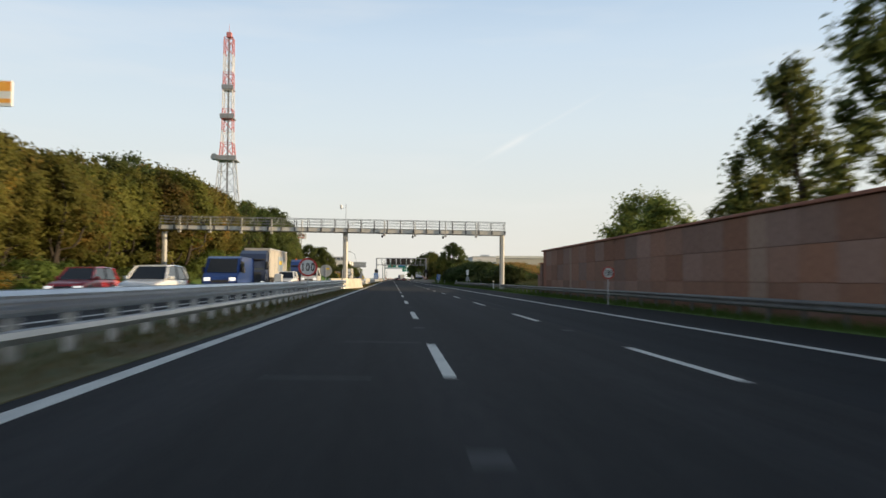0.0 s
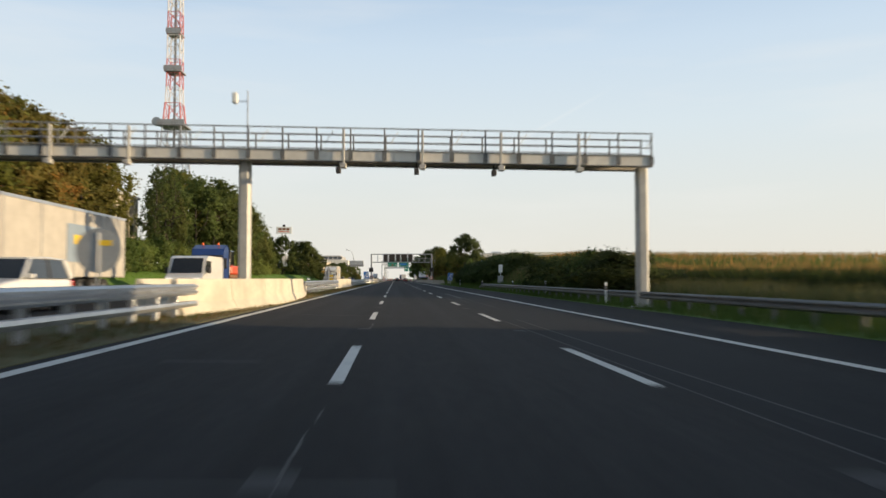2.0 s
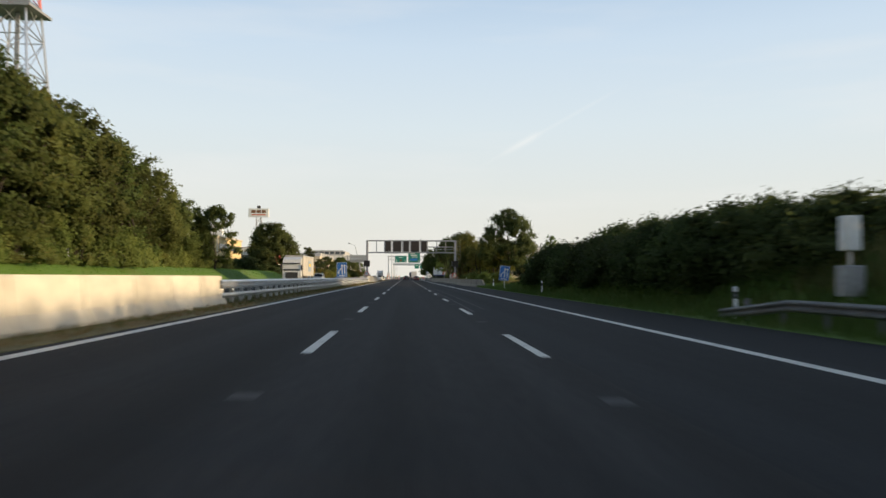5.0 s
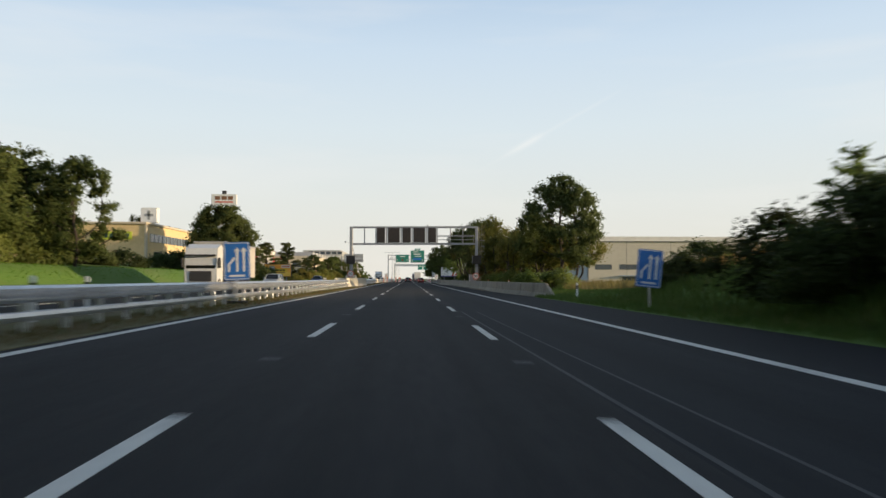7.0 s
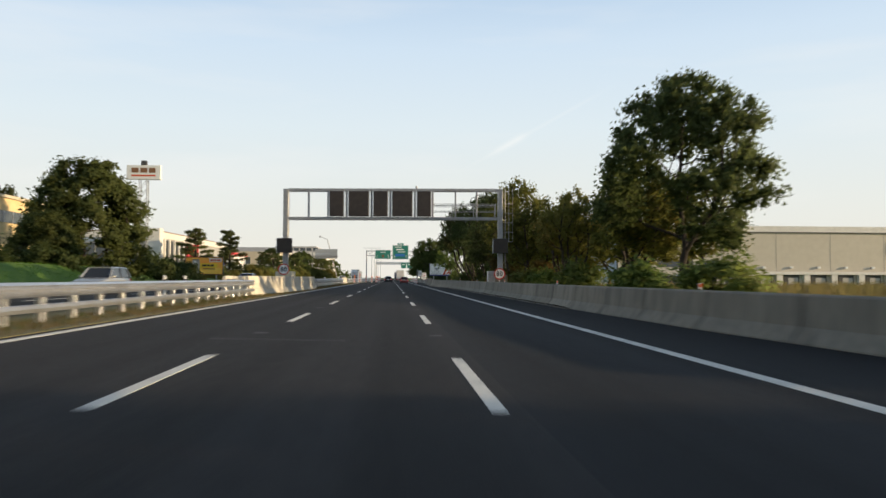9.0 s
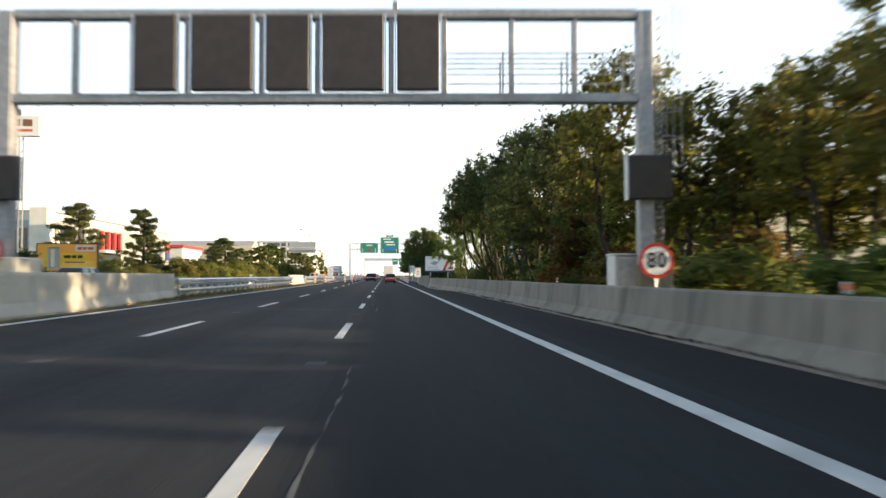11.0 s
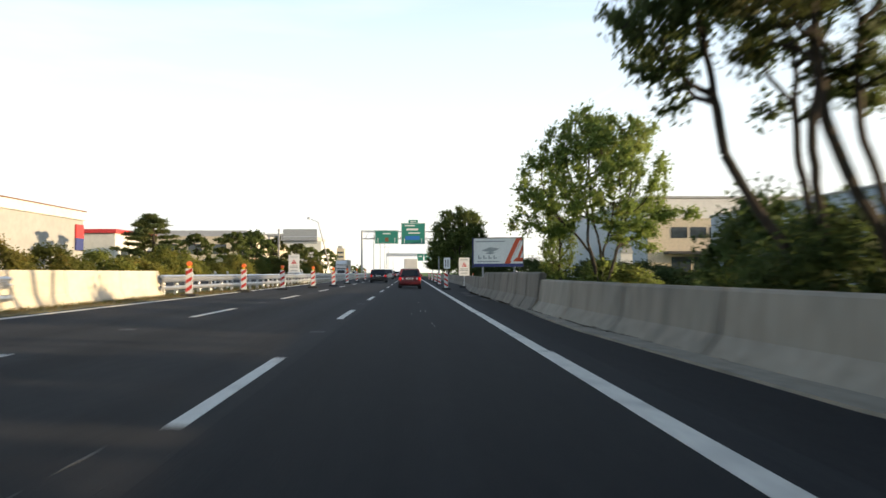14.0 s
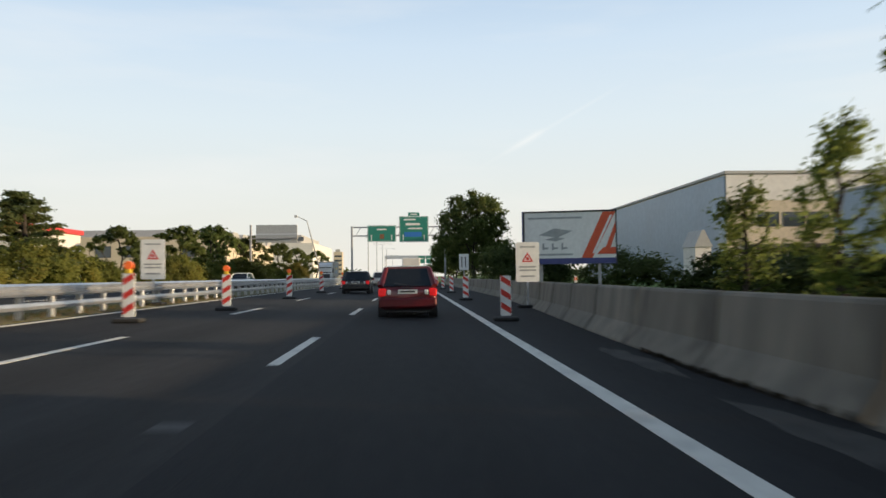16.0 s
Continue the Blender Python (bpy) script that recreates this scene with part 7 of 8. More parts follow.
for x0, x1, z0, z1 in ((-2.82, 2.82, 3.85, 3.93), (-2.82, 2.82, 1.22, 1.3), (-2.83, -2.75, 1.22, 3.93), (2.75, 2.83, 1.22, 3.93)):
    part("frame", Geo().box(x0, x1, -0.14, 0.12, z0, z1), "dark", bb)
for x in (-1.8, 1.8):
    part("post", Geo().box(x - 0.09, x + 0.09, -0.05, 0.15, -0.2, 1.3), "galv_dull", bb)

# white billboard with an orange stroke
gb = thing("billboard", "white advertising billboard with an orange chevron and blue base strip", "billboard", at=(15.35, 399.6, -0.1), turn=-38)
W = 2.95
gb.matrix_basis = pose(15.35, 399.6, 0.0, 0, 0, -14.0) @ Matrix.Diagonal((0.81, 1, 1, 1))
p = part("panel", Geo().box(-W, W, -0.08, 0.1, 1.55, 4.3, 0.02), "white", gb)
part("frame", Geo().box(-W - 0.08, -W, -0.12, 0.12, 1.45, 4.38).box(W, W + 0.08, -0.12, 0.12, 1.45, 4.38).box(-W, W, -0.12, 0.12, 4.3, 4.38), "dark", gb)
part("base_strip", Geo().box(-W, W, -0.1, -0.08, 1.55, 1.85), "poster_blue", p)
ch = Geo()
for quad in (((0.75, 1.85), (1.45, 1.85), (2.95, 4.28), (2.15, 4.28)), ((1.75, 2.05), (2.95, 2.05), (2.95, 2.4), (2.15, 2.4)), ((2.3, 2.4), (2.62, 2.4), (2.95, 3.2), (2.95, 3.75))):
    ch.add([(x, -0.1, z) for x, z in quad] + [(x, -0.079, z) for x, z in quad], [(0, 1, 2, 3), (0, 4, 5, 1), (1, 5, 6, 2), (2, 6, 7, 3), (3, 7, 4, 0)])
part("chevron", ch, "poster_red", p, "orange-red chevron")
wst = Geo()
wst.add([(x, -0.105, z) for x, z in ((1.45, 2.1), (1.6, 2.1), (2.75, 4.1), (2.6, 4.1))], [(0, 1, 2, 3)])
part("chevron_line", wst, "white", p)
g = Geo()
g.add([(x, -0.09, z) for x, z in ((-2.0, 3.1), (-1.0, 3.45), (0.2, 3.3), (-0.8, 2.95))], [(0, 1, 2, 3)])
g.add([(x, -0.09, z) for x, z in ((-1.6, 2.85), (-0.9, 3.0), (-0.3, 2.9), (-0.9, 2.75))], [(0, 1, 2, 3)])
part("emblem", g, "grey_print", p)
for k in range(4):
    part("letter_bar", Geo().box(-2.4 + 0.62 * k, -2.0 + 0.62 * k, -0.092, -0.079, 2.34, 2.44).box(-2.4 + 0.62 * k, -2.28 + 0.62 * k, -0.094, -0.078, 2.3, 2.66), "grey_print", p)
part("text_bar", Geo().box(-2.7, 0.8, -0.092, -0.079, 3.95, 4.05), "grey_print", p)
part("text_bar", Geo().box(-2.5, 0.2, -0.092, -0.079, 2.0, 2.1), "grey_print", p)
part("side_edge", Geo().box(-W - 0.16, -W - 0.08, -0.1, 0.4, 1.45, 4.38), "poster_blue", gb)
for x in (-1.9, 1.9):
    part("post", Geo().box(x - 0.1, x + 0.1, 0.1, 0.3, -0.4, 1.6), "galv_dull", gb)

# halls beyond the opposite carriageway
lh = thing("retail_hall", "long white and grey retail hall with red pillars", "retail hall")
part("wall", Geo().box(-80, -42.2, 381, 441, 0, 8.9), "clad_grey", lh)
part("parapet", Geo().box(-80.2, -41.9, 380.8, 441.2, 8.9, 10.2, 0.05), "clad_white", lh, "white parapet")
part("roof_trim", Geo().box(-80.3, -41.8, 380.7, 441.3, 10.2, 10.33), "rust", lh)
part("corner_pylon", Geo().box(-44.0, -41.5, 380.2, 382.6, 0, 10.75, 0.06), "clad_white", lh)
part("gable_band", Geo().box(-66, -44.05, 380.85, 381.0, 8.0, 8.85), "clad_blue", lh, "blue band under the parapet")
part("gable_glazing", Geo().box(-64, -44.6, 380.9, 381.0, 1.2, 7.8), "window", lh)
for k in range(7):
    part("mullion", Geo().box(-63.2 + 3.0 * k, -63.0 + 3.0 * k, 380.84, 380.92, 1.2, 7.8), "clad_grey", lh)
part("glazing", Geo().box(-42.22, -42.1, 384, 411, 1.2, 8.6), "window", lh)
for k in range(5):
    part("pillar", Geo().box(-42.0, -41.6, 384 + 3.4 * k, 384.5 + 3.4 * k, 0, 8.8, 0.04), "clad_white", lh)
for k in range(4):
    part("red_pillar", Geo().box(-42.0, -41.5, 401 + 2.7 * k, 401.6 + 2.7 * k, 5.4, 8.6, 0.03), "roof_red", lh, "red pillar")
part("canopy", Geo().box(-42.1, -40.6, 400, 411, 4.9, 5.4, 0.04), "clad_white", lh)
part("sign_band", Geo().box(-42.1, -41.9, 438.2, 440.6, 4.4, 6.2), "poster_blue", lh)
part("sign_band", Geo().box(-42.1, -41.88, 438.2, 440.6, 6.2, 8.2), "roof_red", lh)
rh = thing("red_roof_shop", "white shop building with a red fascia", "shop")
part("wall", Geo().box(-70, -43, 455, 474, 0, 7.8), "clad_white", rh)
part("fascia", Geo().box(-70.3, -42.6, 454.6, 474.3, 7.8, 8.5, 0.05), "roof_red", rh, "red fascia band")
for k in range(3):
    window(rh, "x", 457.5 + 6.2 * k, 461.5 + 6.2 * k, 2.6, 5.2, -43, 0.1)
bh = thing("beige_building", "long beige industrial building with low roof humps", "industrial building")
part("wall", Geo().box(-95, -45, 560, 640, 0, 12.5), "stucco_beige", bh)
for k in range(6):
    g = Geo()
    y0 = 562 + 13 * k
    g.loft([[(x, y0, 12.5), (x, y0 + 12, 12.5), (x, y0 + 9, 14.6), (x, y0 + 3, 14.6)] for x in (-95, -45)])
    part("roof_hump", g, "clad_grey", bh)
part("gate", Geo().box(-45.02, -44.9, 575, 583, 0, 6), "rust", bh)
for k in range(6):
    window(bh, "y", -92 + 7.5 * k, -88 + 7.5 * k, 7, 10, 560)
fh = thing("far_hall", "distant white hall with stepped roof", "industrial building")
part("wall", Geo().box(-86, -38, 700, 780, 0, 17), "clad_white", fh)
part("upper_storey", Geo().box(-70, -44, 705, 770, 17, 21), "clad_grey", fh)
for k in range(6):
    window(fh, "y", -66 + 4 * k, -63 + 4 * k, 18.2, 20, 705)
bt = thing("tower_block", "distant pale tower block in the haze", "tower block")
part("wall", Geo().box(-81, -71, 1200, 1212, 0, 30), "stucco_beige", bt)
part("roof", Geo().box(-79, -74, 1203, 1208, 30, 33), "clad_grey", bt)
for z in range(4, 28, 5):
    window(bt, "y", -80, -72, z, z + 2.0, 1200)
bp = thing("pale_hall_behind_trees", "pale concrete hall showing between the trees", "industrial building")
part("wall", Geo().box(-56, -36.5, 158, 188, 1.5, 13.0), "panel_concrete", bp)
part("window_band", Geo().box(-36.52, -36.4, 160, 187, 7.6, 9.0), "window", bp)
for k in range(12):
    part("rib", Geo().box(-36.5, -36.2, 158.5 + 2.5 * k, 158.8 + 2.5 * k, 1.5, 13.0), "stucco_beige", bp)
part("roof", Geo().box(-56.2, -36.2, 157.8, 188.2, 13.0, 13.4, 0.04), "clad_grey", bp)
fw = thing("tree_belt", "hazy far belt of woodland on the horizon", "woodland", kind="stuff")
v, f = leaf_cloud([(x, 1500 + 60 * math.sin(x * 0.01), 6 + 4 * math.sin(x * 0.037)) for x in range(-900, 901, 18) if not -60 < x < 60], [13] * len([x for x in range(-900, 901, 18) if not -60 < x < 60]), 9000, 4.5, 77)
put("canopy", mesh_np("canopy", v, f, "leaf"), "leaf", fw)

# tall advertising board above the roadside wood
tbd = thing("billboard", "tall white and orange advertising board rising above the trees", "billboard", at=(-37.0, 95.6, 0.6))
p = part("panel", Geo().box(-3.0, 3.0, -0.15, 0.15, 16.2, 18.6, 0.04), "white", tbd)
part("colour_band", Geo().box(-2.9, 2.9, -0.17, -0.149, 17.6, 18.5), "poster_orange", p, "orange band")
part("colour_band", Geo().box(-2.9, 2.9, -0.17, -0.149, 16.5, 16.9), "poster_orange", p, "orange band")
for x in (-1.6, 1.6):
    part("post", Geo().tube((x, 0.1, -0.5), (x, 0.1, 16.2), 0.16, None, 10), "galv_dull", tbd)

# ---- vehicles ----
def wheel(parent, x, y, r, w, tyre_only=False):
    s = 1 if x > 0 else -1
    g = Geo()
    n = 20
    prof = [(0.62 * r, -w / 2), (0.94 * r, -w / 2), (r, -w * 0.32), (r, w * 0.32), (0.94 * r, w / 2), (0.62 * r, w / 2)]
    g.loft([[(x + b, y + a * math.cos(2 * math.pi * i / n), r + a * math.sin(2 * math.pi * i / n)) for a, b in prof] for i in range(n + 1)], True, False)
    t = part("wheel", g, "rubber", parent)
    h = Geo().tube((x - w * 0.4, y, r), (x + w * 0.4, y, r), 0.63 * r, None, 16)
    part("rim", h, "alloy", t)


def car(name, label, paint, at, turn, L=4.2, W=1.68, H=1.42, kind="hatch", lit="tail", group=""):
    """A passenger car whose tail points along -y before turning."""
    ob = thing(name, label, "car", group, at=at, turn=turn)
    w, zb = W / 2, 0.20
    belt = 0.60 * H if kind != "van" else 0.56 * H
    f = L / 2
    tail_top = {"hatch": -f + 0.12, "sedan": -f + 0.95, "estate": -f + 0.1, "van": -f + 0.08}[kind]
    roof_r = {"hatch": -f + 0.55, "sedan": -f + 1.35, "estate": -f + 0.32, "van": -f + 0.2}[kind]
    roof_f = 0.28 if kind != "van" else 0.75
    cowl = 0.95 if kind != "van" else 1.45
    hood = belt - 0.10
    # lower body: rounded sections from tail to nose
    st = [(-f, 0.78, 0.40, belt - 0.15), (-f + 0.02, 0.88, 0.32, belt - 0.08), (-f + 0.08, 0.95, 0.26, belt - 0.03), (-f + 0.35, 0.985, zb, belt), (-0.6, 1.0, zb, belt), (0.7, 1.0, zb, belt), (cowl, 0.99, zb, belt),
          (f - 0.55, 0.97, zb, hood), (f - 0.16, 0.91, 0.25, hood - 0.09), (f - 0.05, 0.84, 0.30, hood - 0.17), (f, 0.72, 0.36, hood - 0.26)]
    half = [(0.0, 0.0), (0.80, 0.0), (0.93, 0.07), (0.985, 0.24), (1.0, 0.50), (0.985, 0.78), (0.955, 0.92), (0.88, 0.985), (0.70, 1.0), (0.0, 1.01)]
    rings = []
    for y, k, z0, z1 in st:
        side = [(w * k * px, y, z0 + (z1 - z0) * pz) for px, pz in half]
        rings.append(side + [(-x, yy, z) for x, yy, z in reversed(side[1:-1])])
    g = Geo()
    g.loft(rings)
    part("body", g, paint, ob, smooth=True)
    part("side_trim", Geo().box(-w - 0.008, -w + 0.03, -f + 0.9, f - 0.95, 0.50, 0.56, 0.01).box(w - 0.03, w + 0.008, -f + 0.9, f - 0.95, 0.50, 0.56, 0.01), "dark", ob)
    # roof and glass
    wr = w * 0.76
    zr = H - 0.03
    roof = Geo()
    roof.loft([[(-wr, y, zr - 0.05 + d), (-wr * 0.9, y, zr + d), (wr * 0.9, y, zr + d), (wr, y, zr - 0.05 + d), (wr * 0.9, y, zr - 0.09 + d), (-wr * 0.9, y, zr - 0.09 + d)] for y, d in ((roof_r, -0.01), ((roof_r + roof_f) / 2, 0.03), (roof_f, -0.01))])
    part("roof", roof, paint, ob)
    wb = w * 0.93
    c = {"br": (tail_top, belt), "tr": (roof_r, zr - 0.06), "tf": (roof_f, zr - 0.06), "bf": (cowl, belt)}
    P = lambda s, k, inset=1.0: (s * (wb if k[0] == "b" else wr) * inset, c[k][0], c[k][1])
    part("rear_window", Geo().quad(P(-1, "br", .86), P(1, "br", .86), P(1, "tr", .88), P(-1, "tr", .88)), "glass", ob)
    part("windscreen", Geo().quad(P(-1, "bf", .93), P(1, "bf", .93), P(1, "tf", .93), P(-1, "tf", .93)), "glass", ob)
    for s in (-1, 1):
        part("side_window", Geo().quad(P(s, "br", .97), P(s, "bf", .97), P(s, "tf", .97), P(s, "tr", .97)), "glass", ob)
        for a, b in (("br", "tr"), ("bf", "tf")):
            part("pillar", Geo().tube(P(s, a, .96), P(s, b, .955), 0.085 if a == "br" else 0.055, 0.07 if a == "br" else 0.045, 8), paint, ob)
        ym = (roof_r + roof_f) / 2
        part("pillar", Geo().tube((s * wb * 0.97, ym + 0.1, belt), (s * wr * 0.97, ym, zr - 0.06), 0.04, None, 6), "dark", ob)
        m = part("mirror", Geo().box(s * (w + 0.02) - 0.09, s * (w + 0.02) + 0.09, cowl - 0.35, cowl - 0.22, belt + 0.0, belt + 0.14, 0.03), paint, ob)
        wheel(ob, s * (w - 0.11), -f + 0.78, 0.30, 0.18)
        wheel(ob, s * (w - 0.11), f - 0.80, 0.30, 0.18)
        part("tail_lamp", Geo().box(s * w * 0.83 - 0.11, s * w * 0.83 + 0.11, -f - 0.015, -f + 0.12, belt - 0.27, belt - 0.05, 0.035), "tail" if lit == "tail" else "tail_dim", ob)
        part("reversing_lamp", Geo().box(s * (w * 0.83 - 0.175) - 0.05, s * (w * 0.83 - 0.175) + 0.05, -f - 0.012, -f + 0.08, belt - 0.22, belt - 0.09, 0.015), "plate", ob)
        part("head_lamp", Geo().box(s * w * 0.70 - 0.18, s * w * 0.70 + 0.17, f - 0.14, f - 0.0, hood - 0.32, hood - 0.18, 0.02), "head" if lit == "head" else "glass", ob)
    part("bumper", Geo().box(-w * 0.95, w * 0.95, -f - 0.07, -f + 0.12, 0.28, 0.54, 0.04), paint, ob)
    part("tailgate_handle", Geo().box(-0.16, 0.16, -f - 0.02, -f + 0.02, belt - 0.055, belt - 0.03, 0.005), "dark", ob)
    part("rear_wiper", Geo().bar((-0.02, tail_top - 0.03, belt + 0.03), (-0.36, tail_top + 0.01, belt + 0.09), 0.015), "dark", ob)
    part("front_bumper", Geo().box(-w * 0.86, w * 0.86, f - 0.12, f + 0.06, 0.28, 0.50, 0.03), "dark" if paint == "car_red" else paint, ob)
    part("underbody", Geo().box(-w * 0.8, w * 0.8, -f + 0.25, f - 0.3, 0.16, 0.32), "dark", ob)
    for y, d in ((-f - 0.02, -1), (f + 0.06, 1)):
        z = belt - 0.14 if d < 0 else 0.40
        pl = part("number_plate", Geo().box(-0.26, 0.26, y - 0.012, y + 0.012, z - 0.055, z + 0.055), "plate", ob)
        part("text_bar", Geo().box(-0.19, 0.19, y + d * 0.012 - 0.003, y + d * 0.012 + 0.003, z - 0.022, z + 0.022), "text_black", pl)
    part("grille", Geo().box(-0.45, 0.45, f - 0.10, f + 0.0, hood - 0.34, hood - 0.20, 0.02), "dark", ob)
    for s in (-1, 1):
        for y in (-f + 0.78, f - 0.80):
            g = Geo()
            g.tube((s * (w - 0.24), y, 0.31), (s * (w - 0.005), y, 0.31), 0.36, None, 18)
            part("wheel_arch", g, "dark", ob)
    return ob


car("hatchback", "dark red older hatchback with its tail lamps lit", "car_red", (6.8, 382.5, -0.13), 0, 3.9, 1.62, 1.42, "hatch", "tail", "cars ahead")
car("saloon", "black saloon car with its brake lamps lit", "car_black", (3.45, 409.0, -0.06), 0, 4.4, 1.78, 1.44, "hatch", "tail", "cars ahead")
car("estate_car", "silver estate car driving ahead in the queue", "car_silver", (3.3, 448, -0.06), 0, 4.5, 1.76, 1.62, "estate", "tail_dim", "cars ahead")
car("hatchback", "dark car in the distant queue", "car_black", (3.2, 476, -0.06), 0, 4.2, 1.7, 1.45, "hatch", "tail", "cars ahead")
car("hatchback", "silver hatchback in the distant queue", "car_silver", (6.9, 498, -0.12), 0, 4.2, 1.7, 1.45, "hatch", "tail", "cars ahead")
car("hatchback", "white hatchback in the distant queue", "car_white", (3.3, 528, -0.06), 0, 4.2, 1.7, 1.45, "hatch", "tail_dim", "cars ahead")
car("estate_car", "bright red car coming along the opposite carriageway", "car_bright_red", (-13.0, 60.6, 0.08), 180, 4.3, 1.72, 1.50, "estate", "head", "oncoming cars")
car("estate_car", "white car coming along the opposite carriageway", "car_white", (-8.9, 57.6, 0.08), 180, 4.4, 1.76, 1.55, "estate", "head", "oncoming cars")
car("sport_utility", "white sport utility car on the opposite carriageway", "car_white", (-9.0, 97.0, 0.08), 180, 4.5, 1.82, 1.66, "estate", "head", "oncoming cars")
car("estate_car", "silver estate car coming along the opposite carriageway", "car_silver", (-12.2, 275, 0.08), 180, 4.5, 1.78, 1.55, "estate", "head", "oncoming cars")
car("hatchback", "blue car on the opposite carriageway", "car_blue", (-12.4, 318, 0.08), 180, 4.1, 1.72, 1.45, "hatch", "head", "oncoming cars")
car("hatchback", "white car far along the opposite carriageway", "car_white", (-8.9, 430, 0.08), 180, 4.1, 1.72, 1.45, "hatch", "head", "oncoming cars")
car("hatchback", "dark car far along the opposite carriageway", "car_black", (-8.9, 540, 0.08), 180, 4.1, 1.72, 1.45, "hatch", "head", "oncoming cars")


def van(label, paint, at, turn=180):
    ob = thing("van", label, "van", "oncoming vans", at=at, turn=turn)
    w, f, H = 0.98, 2.5, 2.25
    prof = [(-f, 0.35), (-f + 0.05, H - 0.12), (-f + 0.25, H), (0.95, H), (1.35, H - 0.12), (1.95, 1.28), (f - 0.12, 1.08), (f, 0.8), (f, 0.35)]
    g = Geo()
    g.loft([[(s * k, y, z) for y, z in prof] for s, k in ((-1, w * 0.93), (-1, w), (1, w), (1, w * 0.93))])
    part("body", g, paint, ob)
    part("windscreen", Geo().quad((-w * 0.86, 1.985, 1.30), (w * 0.86, 1.985, 1.30), (w * 0.80, 1.40, H - 0.14), (-w * 0.80, 1.40, H - 0.14)), "glass", ob)
    for s in (-1, 1):
        part("side_window", Geo().box(s * w - 0.012, s * w + 0.012, 0.55, 1.45, 1.32, 1.95), "glass", ob)
        part("head_lamp", Geo().box(s * 0.70 - 0.17, s * 0.70 + 0.17, f - 0.06, f + 0.03, 0.82, 1.02, 0.02), "head", ob)
        part("mirror", Geo().box(s * (w + 0.16) - 0.09, s * (w + 0.16) + 0.09, 1.45, 1.58, 1.28, 1.62, 0.03), "dark", ob)
        wheel(ob, s * (w - 0.12), -1.6, 0.34, 0.22)
        wheel(ob, s * (w - 0.12), 1.65, 0.34, 0.22)
    part("grille", Geo().box(-0.5, 0.5, f - 0.02, f + 0.03, 0.72, 0.88, 0.01), "dark", ob)
    part("bumper", Geo().box(-w * 0.97, w * 0.97, f - 0.15, f + 0.08, 0.32, 0.62, 0.04), "dark", ob)
    part("underbody", Geo().box(-w * 0.85, w * 0.85, -f + 0.2, f - 0.2, 0.2, 0.4), "dark", ob)
    return ob


van("dark blue van coming along the opposite carriageway", "car_blue", (-8.6, 70.5, 0.08))
van("white van coming along the opposite carriageway", "car_white", (-8.8, 116.5, 0.08))


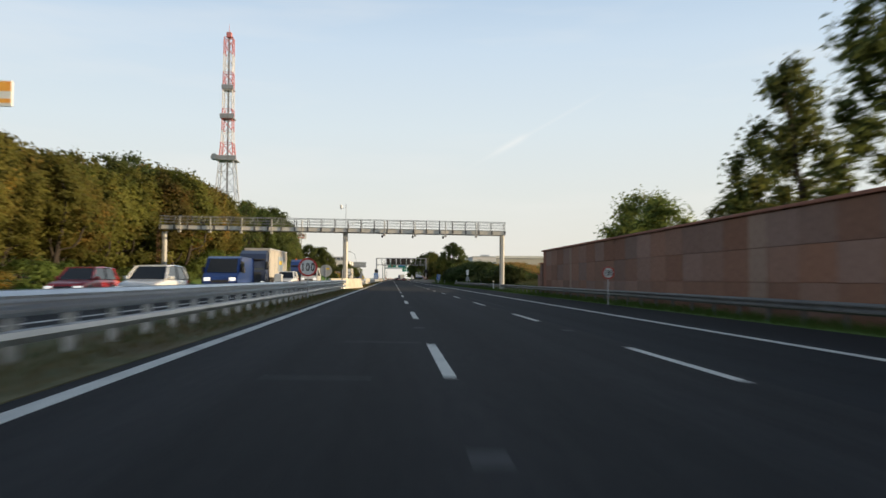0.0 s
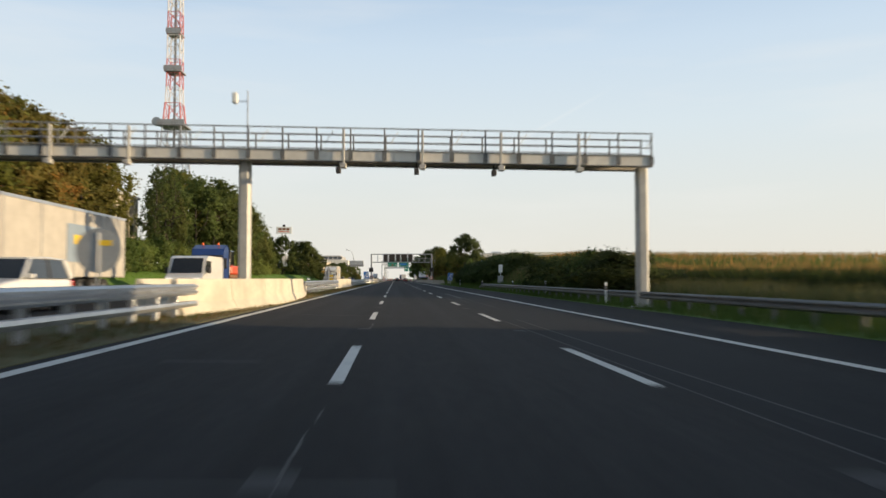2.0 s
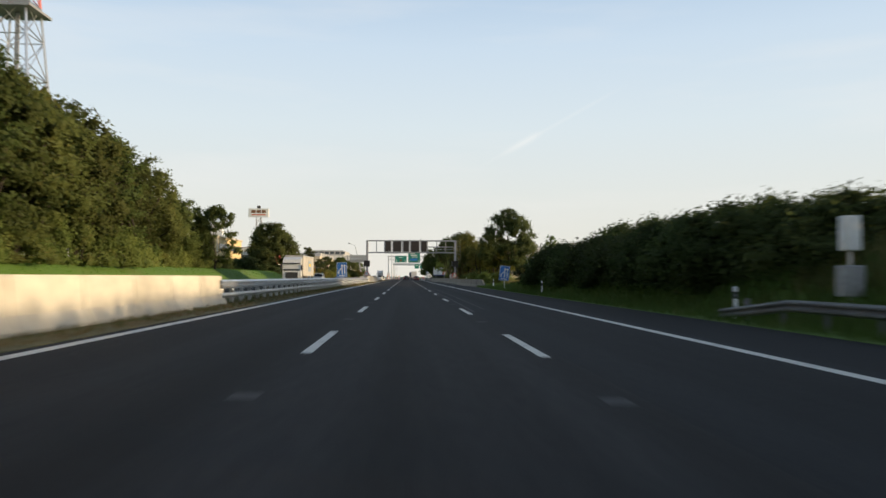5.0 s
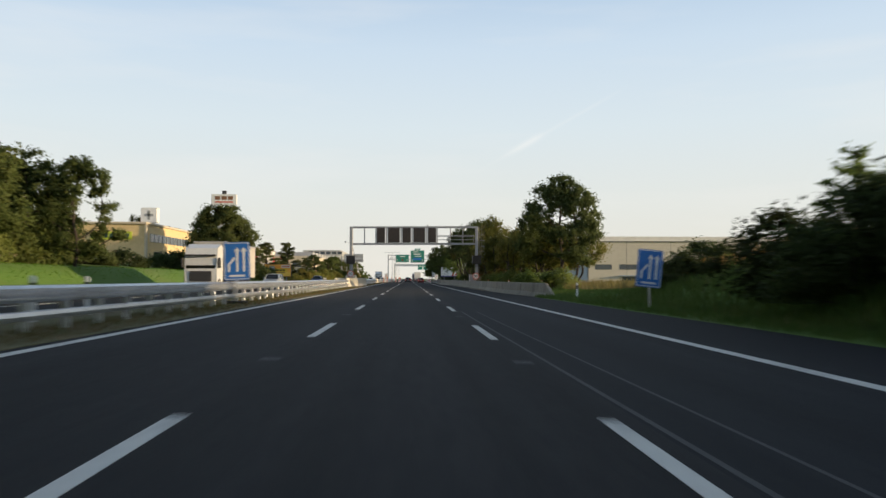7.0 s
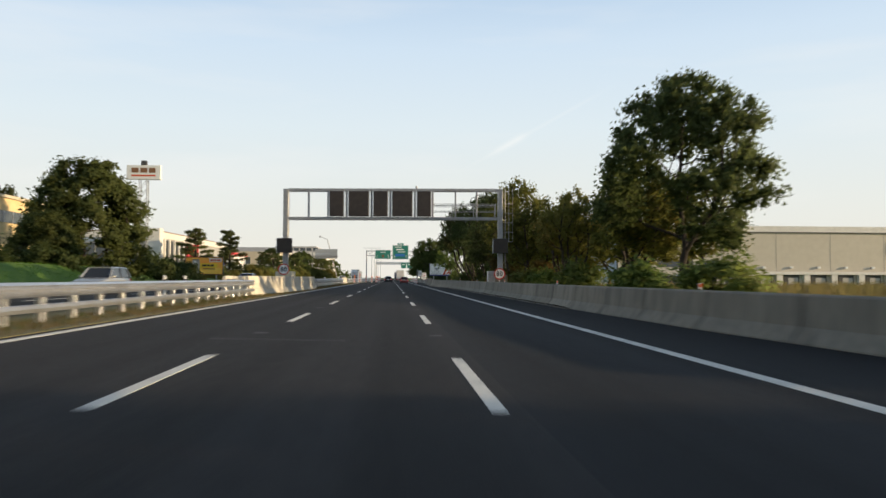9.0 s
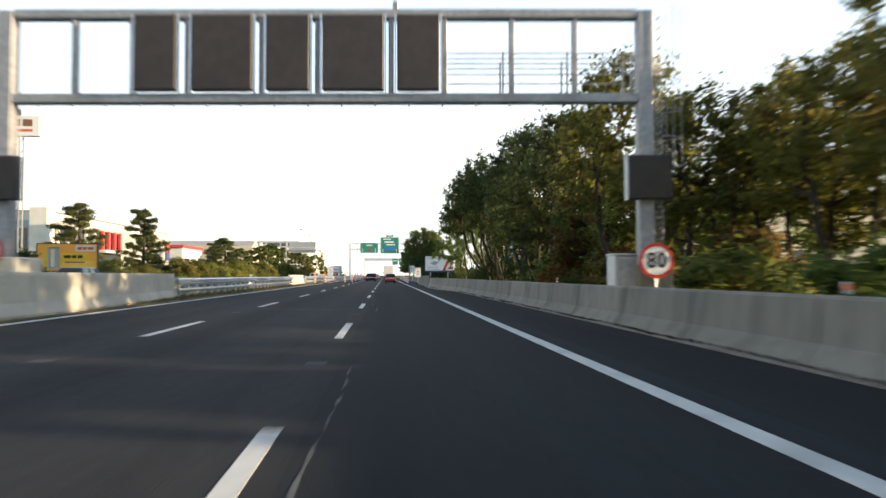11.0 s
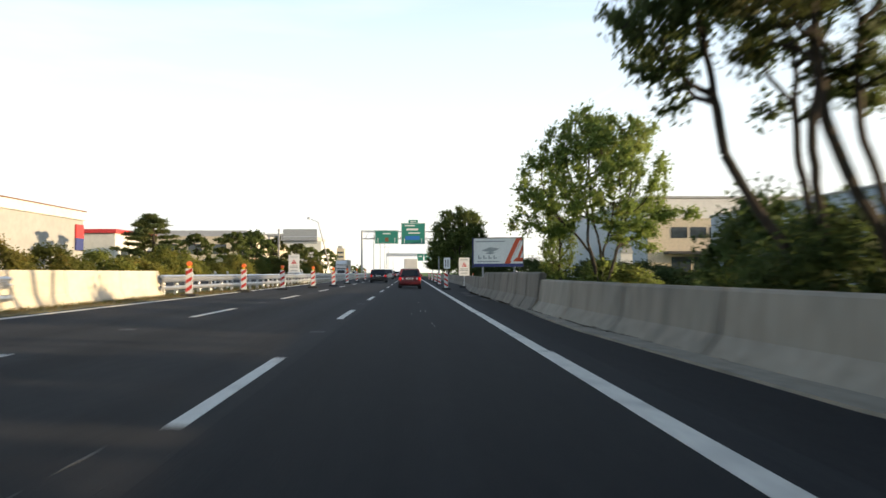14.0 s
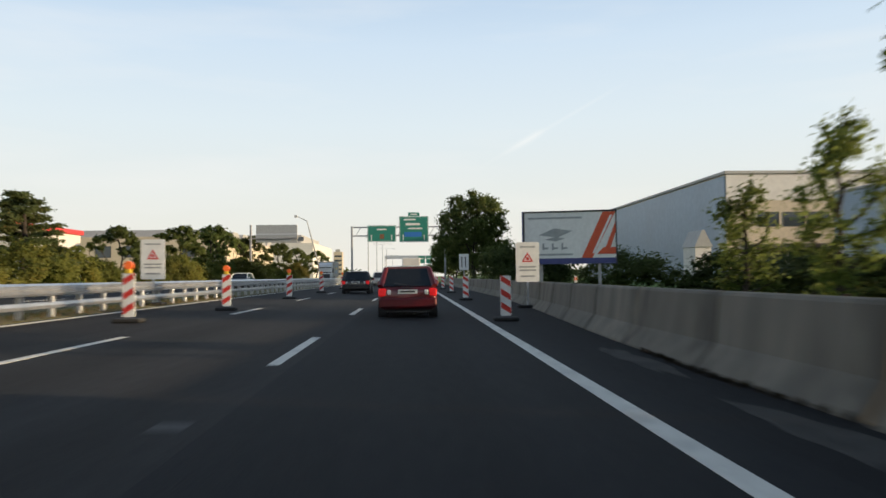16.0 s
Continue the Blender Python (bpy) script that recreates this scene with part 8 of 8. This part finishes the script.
def lorry(label, cab, load, at, kind="box", length=13.0, turn=180):
    ob = thing("lorry", label, "lorry", "oncoming lorries", at=at, turn=turn)
    w = 1.25
    g = Geo()
    prof = [(-2.0, 0.55), (-2.0, 3.45), (-1.2, 3.7), (-0.25, 3.35), (0.0, 2.6), (0.08, 1.2), (0.08, 0.45)]
    g.loft([[(s * k, y, z) for y, z in prof] for s, k in ((-1, w * 0.96), (-1, w), (1, w), (1, w * 0.96))])
    part("cab", g, cab, ob)
    part("windscreen", Geo().quad((-1.12, 0.055, 1.75), (1.12, 0.055, 1.75), (1.08, -0.02, 2.66), (-1.08, -0.02, 2.66)), "glass", ob)
    part("sun_visor", Geo().box(-1.15, 1.15, -0.1, 0.25, 2.72, 2.84, 0.02), "dark", ob)
    part("grille", Geo().box(-0.85, 0.85, 0.06, 0.13, 0.75, 1.55, 0.02), "dark", ob)
    part("bumper", Geo().box(-1.24, 1.24, 0.0, 0.2, 0.35, 0.72, 0.04), "dark" if cab != "car_white" else "galv_dull", ob)
    for s in (-1, 1):
        part("side_window", Geo().box(s * w - 0.012, s * w + 0.012, -1.1, -0.25, 1.8, 2.55), "glass", ob)
        part("head_lamp", Geo().box(s * 0.98 - 0.18, s * 0.98 + 0.18, 0.12, 0.21, 0.5, 0.68, 0.02), "head", ob)
        part("mirror", Geo().box(s * 1.42 - 0.09, s * 1.42 + 0.09, 0.0, 0.12, 1.85, 2.6, 0.03), "dark", ob)
        for y in (-0.9, -3.6, -length + 1.2, -length + 2.5, -length + 3.8):
            wheel(ob, s * 1.06, y, 0.5, 0.3)
        if kind == "box":
            part("side_skirt", Geo().box(s * 1.2 - 0.02, s * 1.2 + 0.02, -length + 4.8, -4.6, 0.5, 1.1), "dark", ob)
    part("chassis", Geo().box(-0.5, 0.5, -length, -0.6, 0.6, 1.05, 0.03), "dark", ob)
    if kind == "box":
        t = part("trailer", Geo().box(-1.27, 1.27, -length - 1.2, -2.35, 1.05, 3.98, 0.05), load, ob)
        for s in (-1, 1):
            part("side_rail", Geo().box(s * 1.275 - 0.02, s * 1.275 + 0.02, -length - 1.2, -2.35, 3.88, 4.0), "galv", t)
            for k in range(5):
                y = -length - 1.0 + k * (length - 1.6) / 4
                part("strap", Geo().box(s * 1.275 - 0.012, s * 1.275 + 0.012, y - 0.04, y + 0.04, 1.1, 3.9), "galv_dull", t)
        part("emblem", Geo().box(-1.30, -1.272, -length + 2.2, -length + 5.4, 1.7, 3.3), "clad_blue", t)
        part("emblem_bar", Geo().box(-1.315, -1.30, -length + 2.8, -length + 4.8, 2.45, 2.85), "yellow", t)
    else:
        part("flatbed", Geo().box(-1.24, 1.24, -length, -2.4, 1.05, 1.3, 0.03), "rust", ob)
        part("headboard", Geo().box(-1.2, 1.2, -2.5, -2.38, 1.3, 2.6, 0.02), "galv_dull", ob)
        ld = part("machine", Geo().box(-1.0, 1.0, -7.2, -4.2, 1.35, 2.1, 0.12), load, ob, "orange machine")
        part("machine_cab", Geo().box(-0.8, 0.5, -6.0, -4.6, 2.1, 3.4, 0.1), "glass", ld)
        part("beacon_lamp", Geo().tube((-0.6, -1.0, 3.68), (-0.6, -1.0, 3.86), 0.1, 0.07, 10), "orange", ob)
        part("beacon_lamp", Geo().tube((0.6, -1.0, 3.68), (0.6, -1.0, 3.86), 0.1, 0.07, 10), "orange", ob)
    return ob


lorry("lorry with a dark blue cab and a grey tarpaulin trailer", "cab_dark", "tarp", (-12.4, 98, 0.08))
lorry("blue flatbed lorry carrying an orange machine", "car_blue", "poster_red", (-12.3, 133, 0.08), "flat", 10.0)
lorry("white lorry with a beige box trailer", "car_white", "tarp", (-12.6, 246.5, 0.08))
lorry("white lorry far along the opposite carriageway", "car_white", "tarp", (-9.2, 500, 0.08), "box", 11)
lorry("dark lorry ahead in the distance", "cab_dark", "clad_white", (6.9, 575, -0.12), "box", 12, 180)
bx = thing("box_lorry", "white box lorry seen from behind in the queue", "lorry", at=(6.95, 462, -0.13))
part("box", Geo().box(-1.2, 1.2, -3.2, 2.2, 0.95, 3.6, 0.05), "car_white", bx)
part("rear_door", Geo().box(-1.1, 1.1, -3.23, -3.19, 1.0, 3.5, 0.01), "clad_white", bx)
part("cab", Geo().box(-1.05, 1.05, 2.3, 3.8, 0.6, 2.4, 0.15), "car_white", bx)
part("chassis", Geo().box(-0.6, 0.6, -3.0, 3.6, 0.5, 0.95), "dark", bx)
for s in (-1, 1):
    wheel(bx, s * 0.95, -1.8, 0.45, 0.3)
    wheel(bx, s * 0.95, 2.8, 0.45, 0.3)
    part("tail_lamp", Geo().box(s * 1.0 - 0.12, s * 1.0 + 0.12, -3.26, -3.15, 0.75, 0.92, 0.02), "tail", bx)
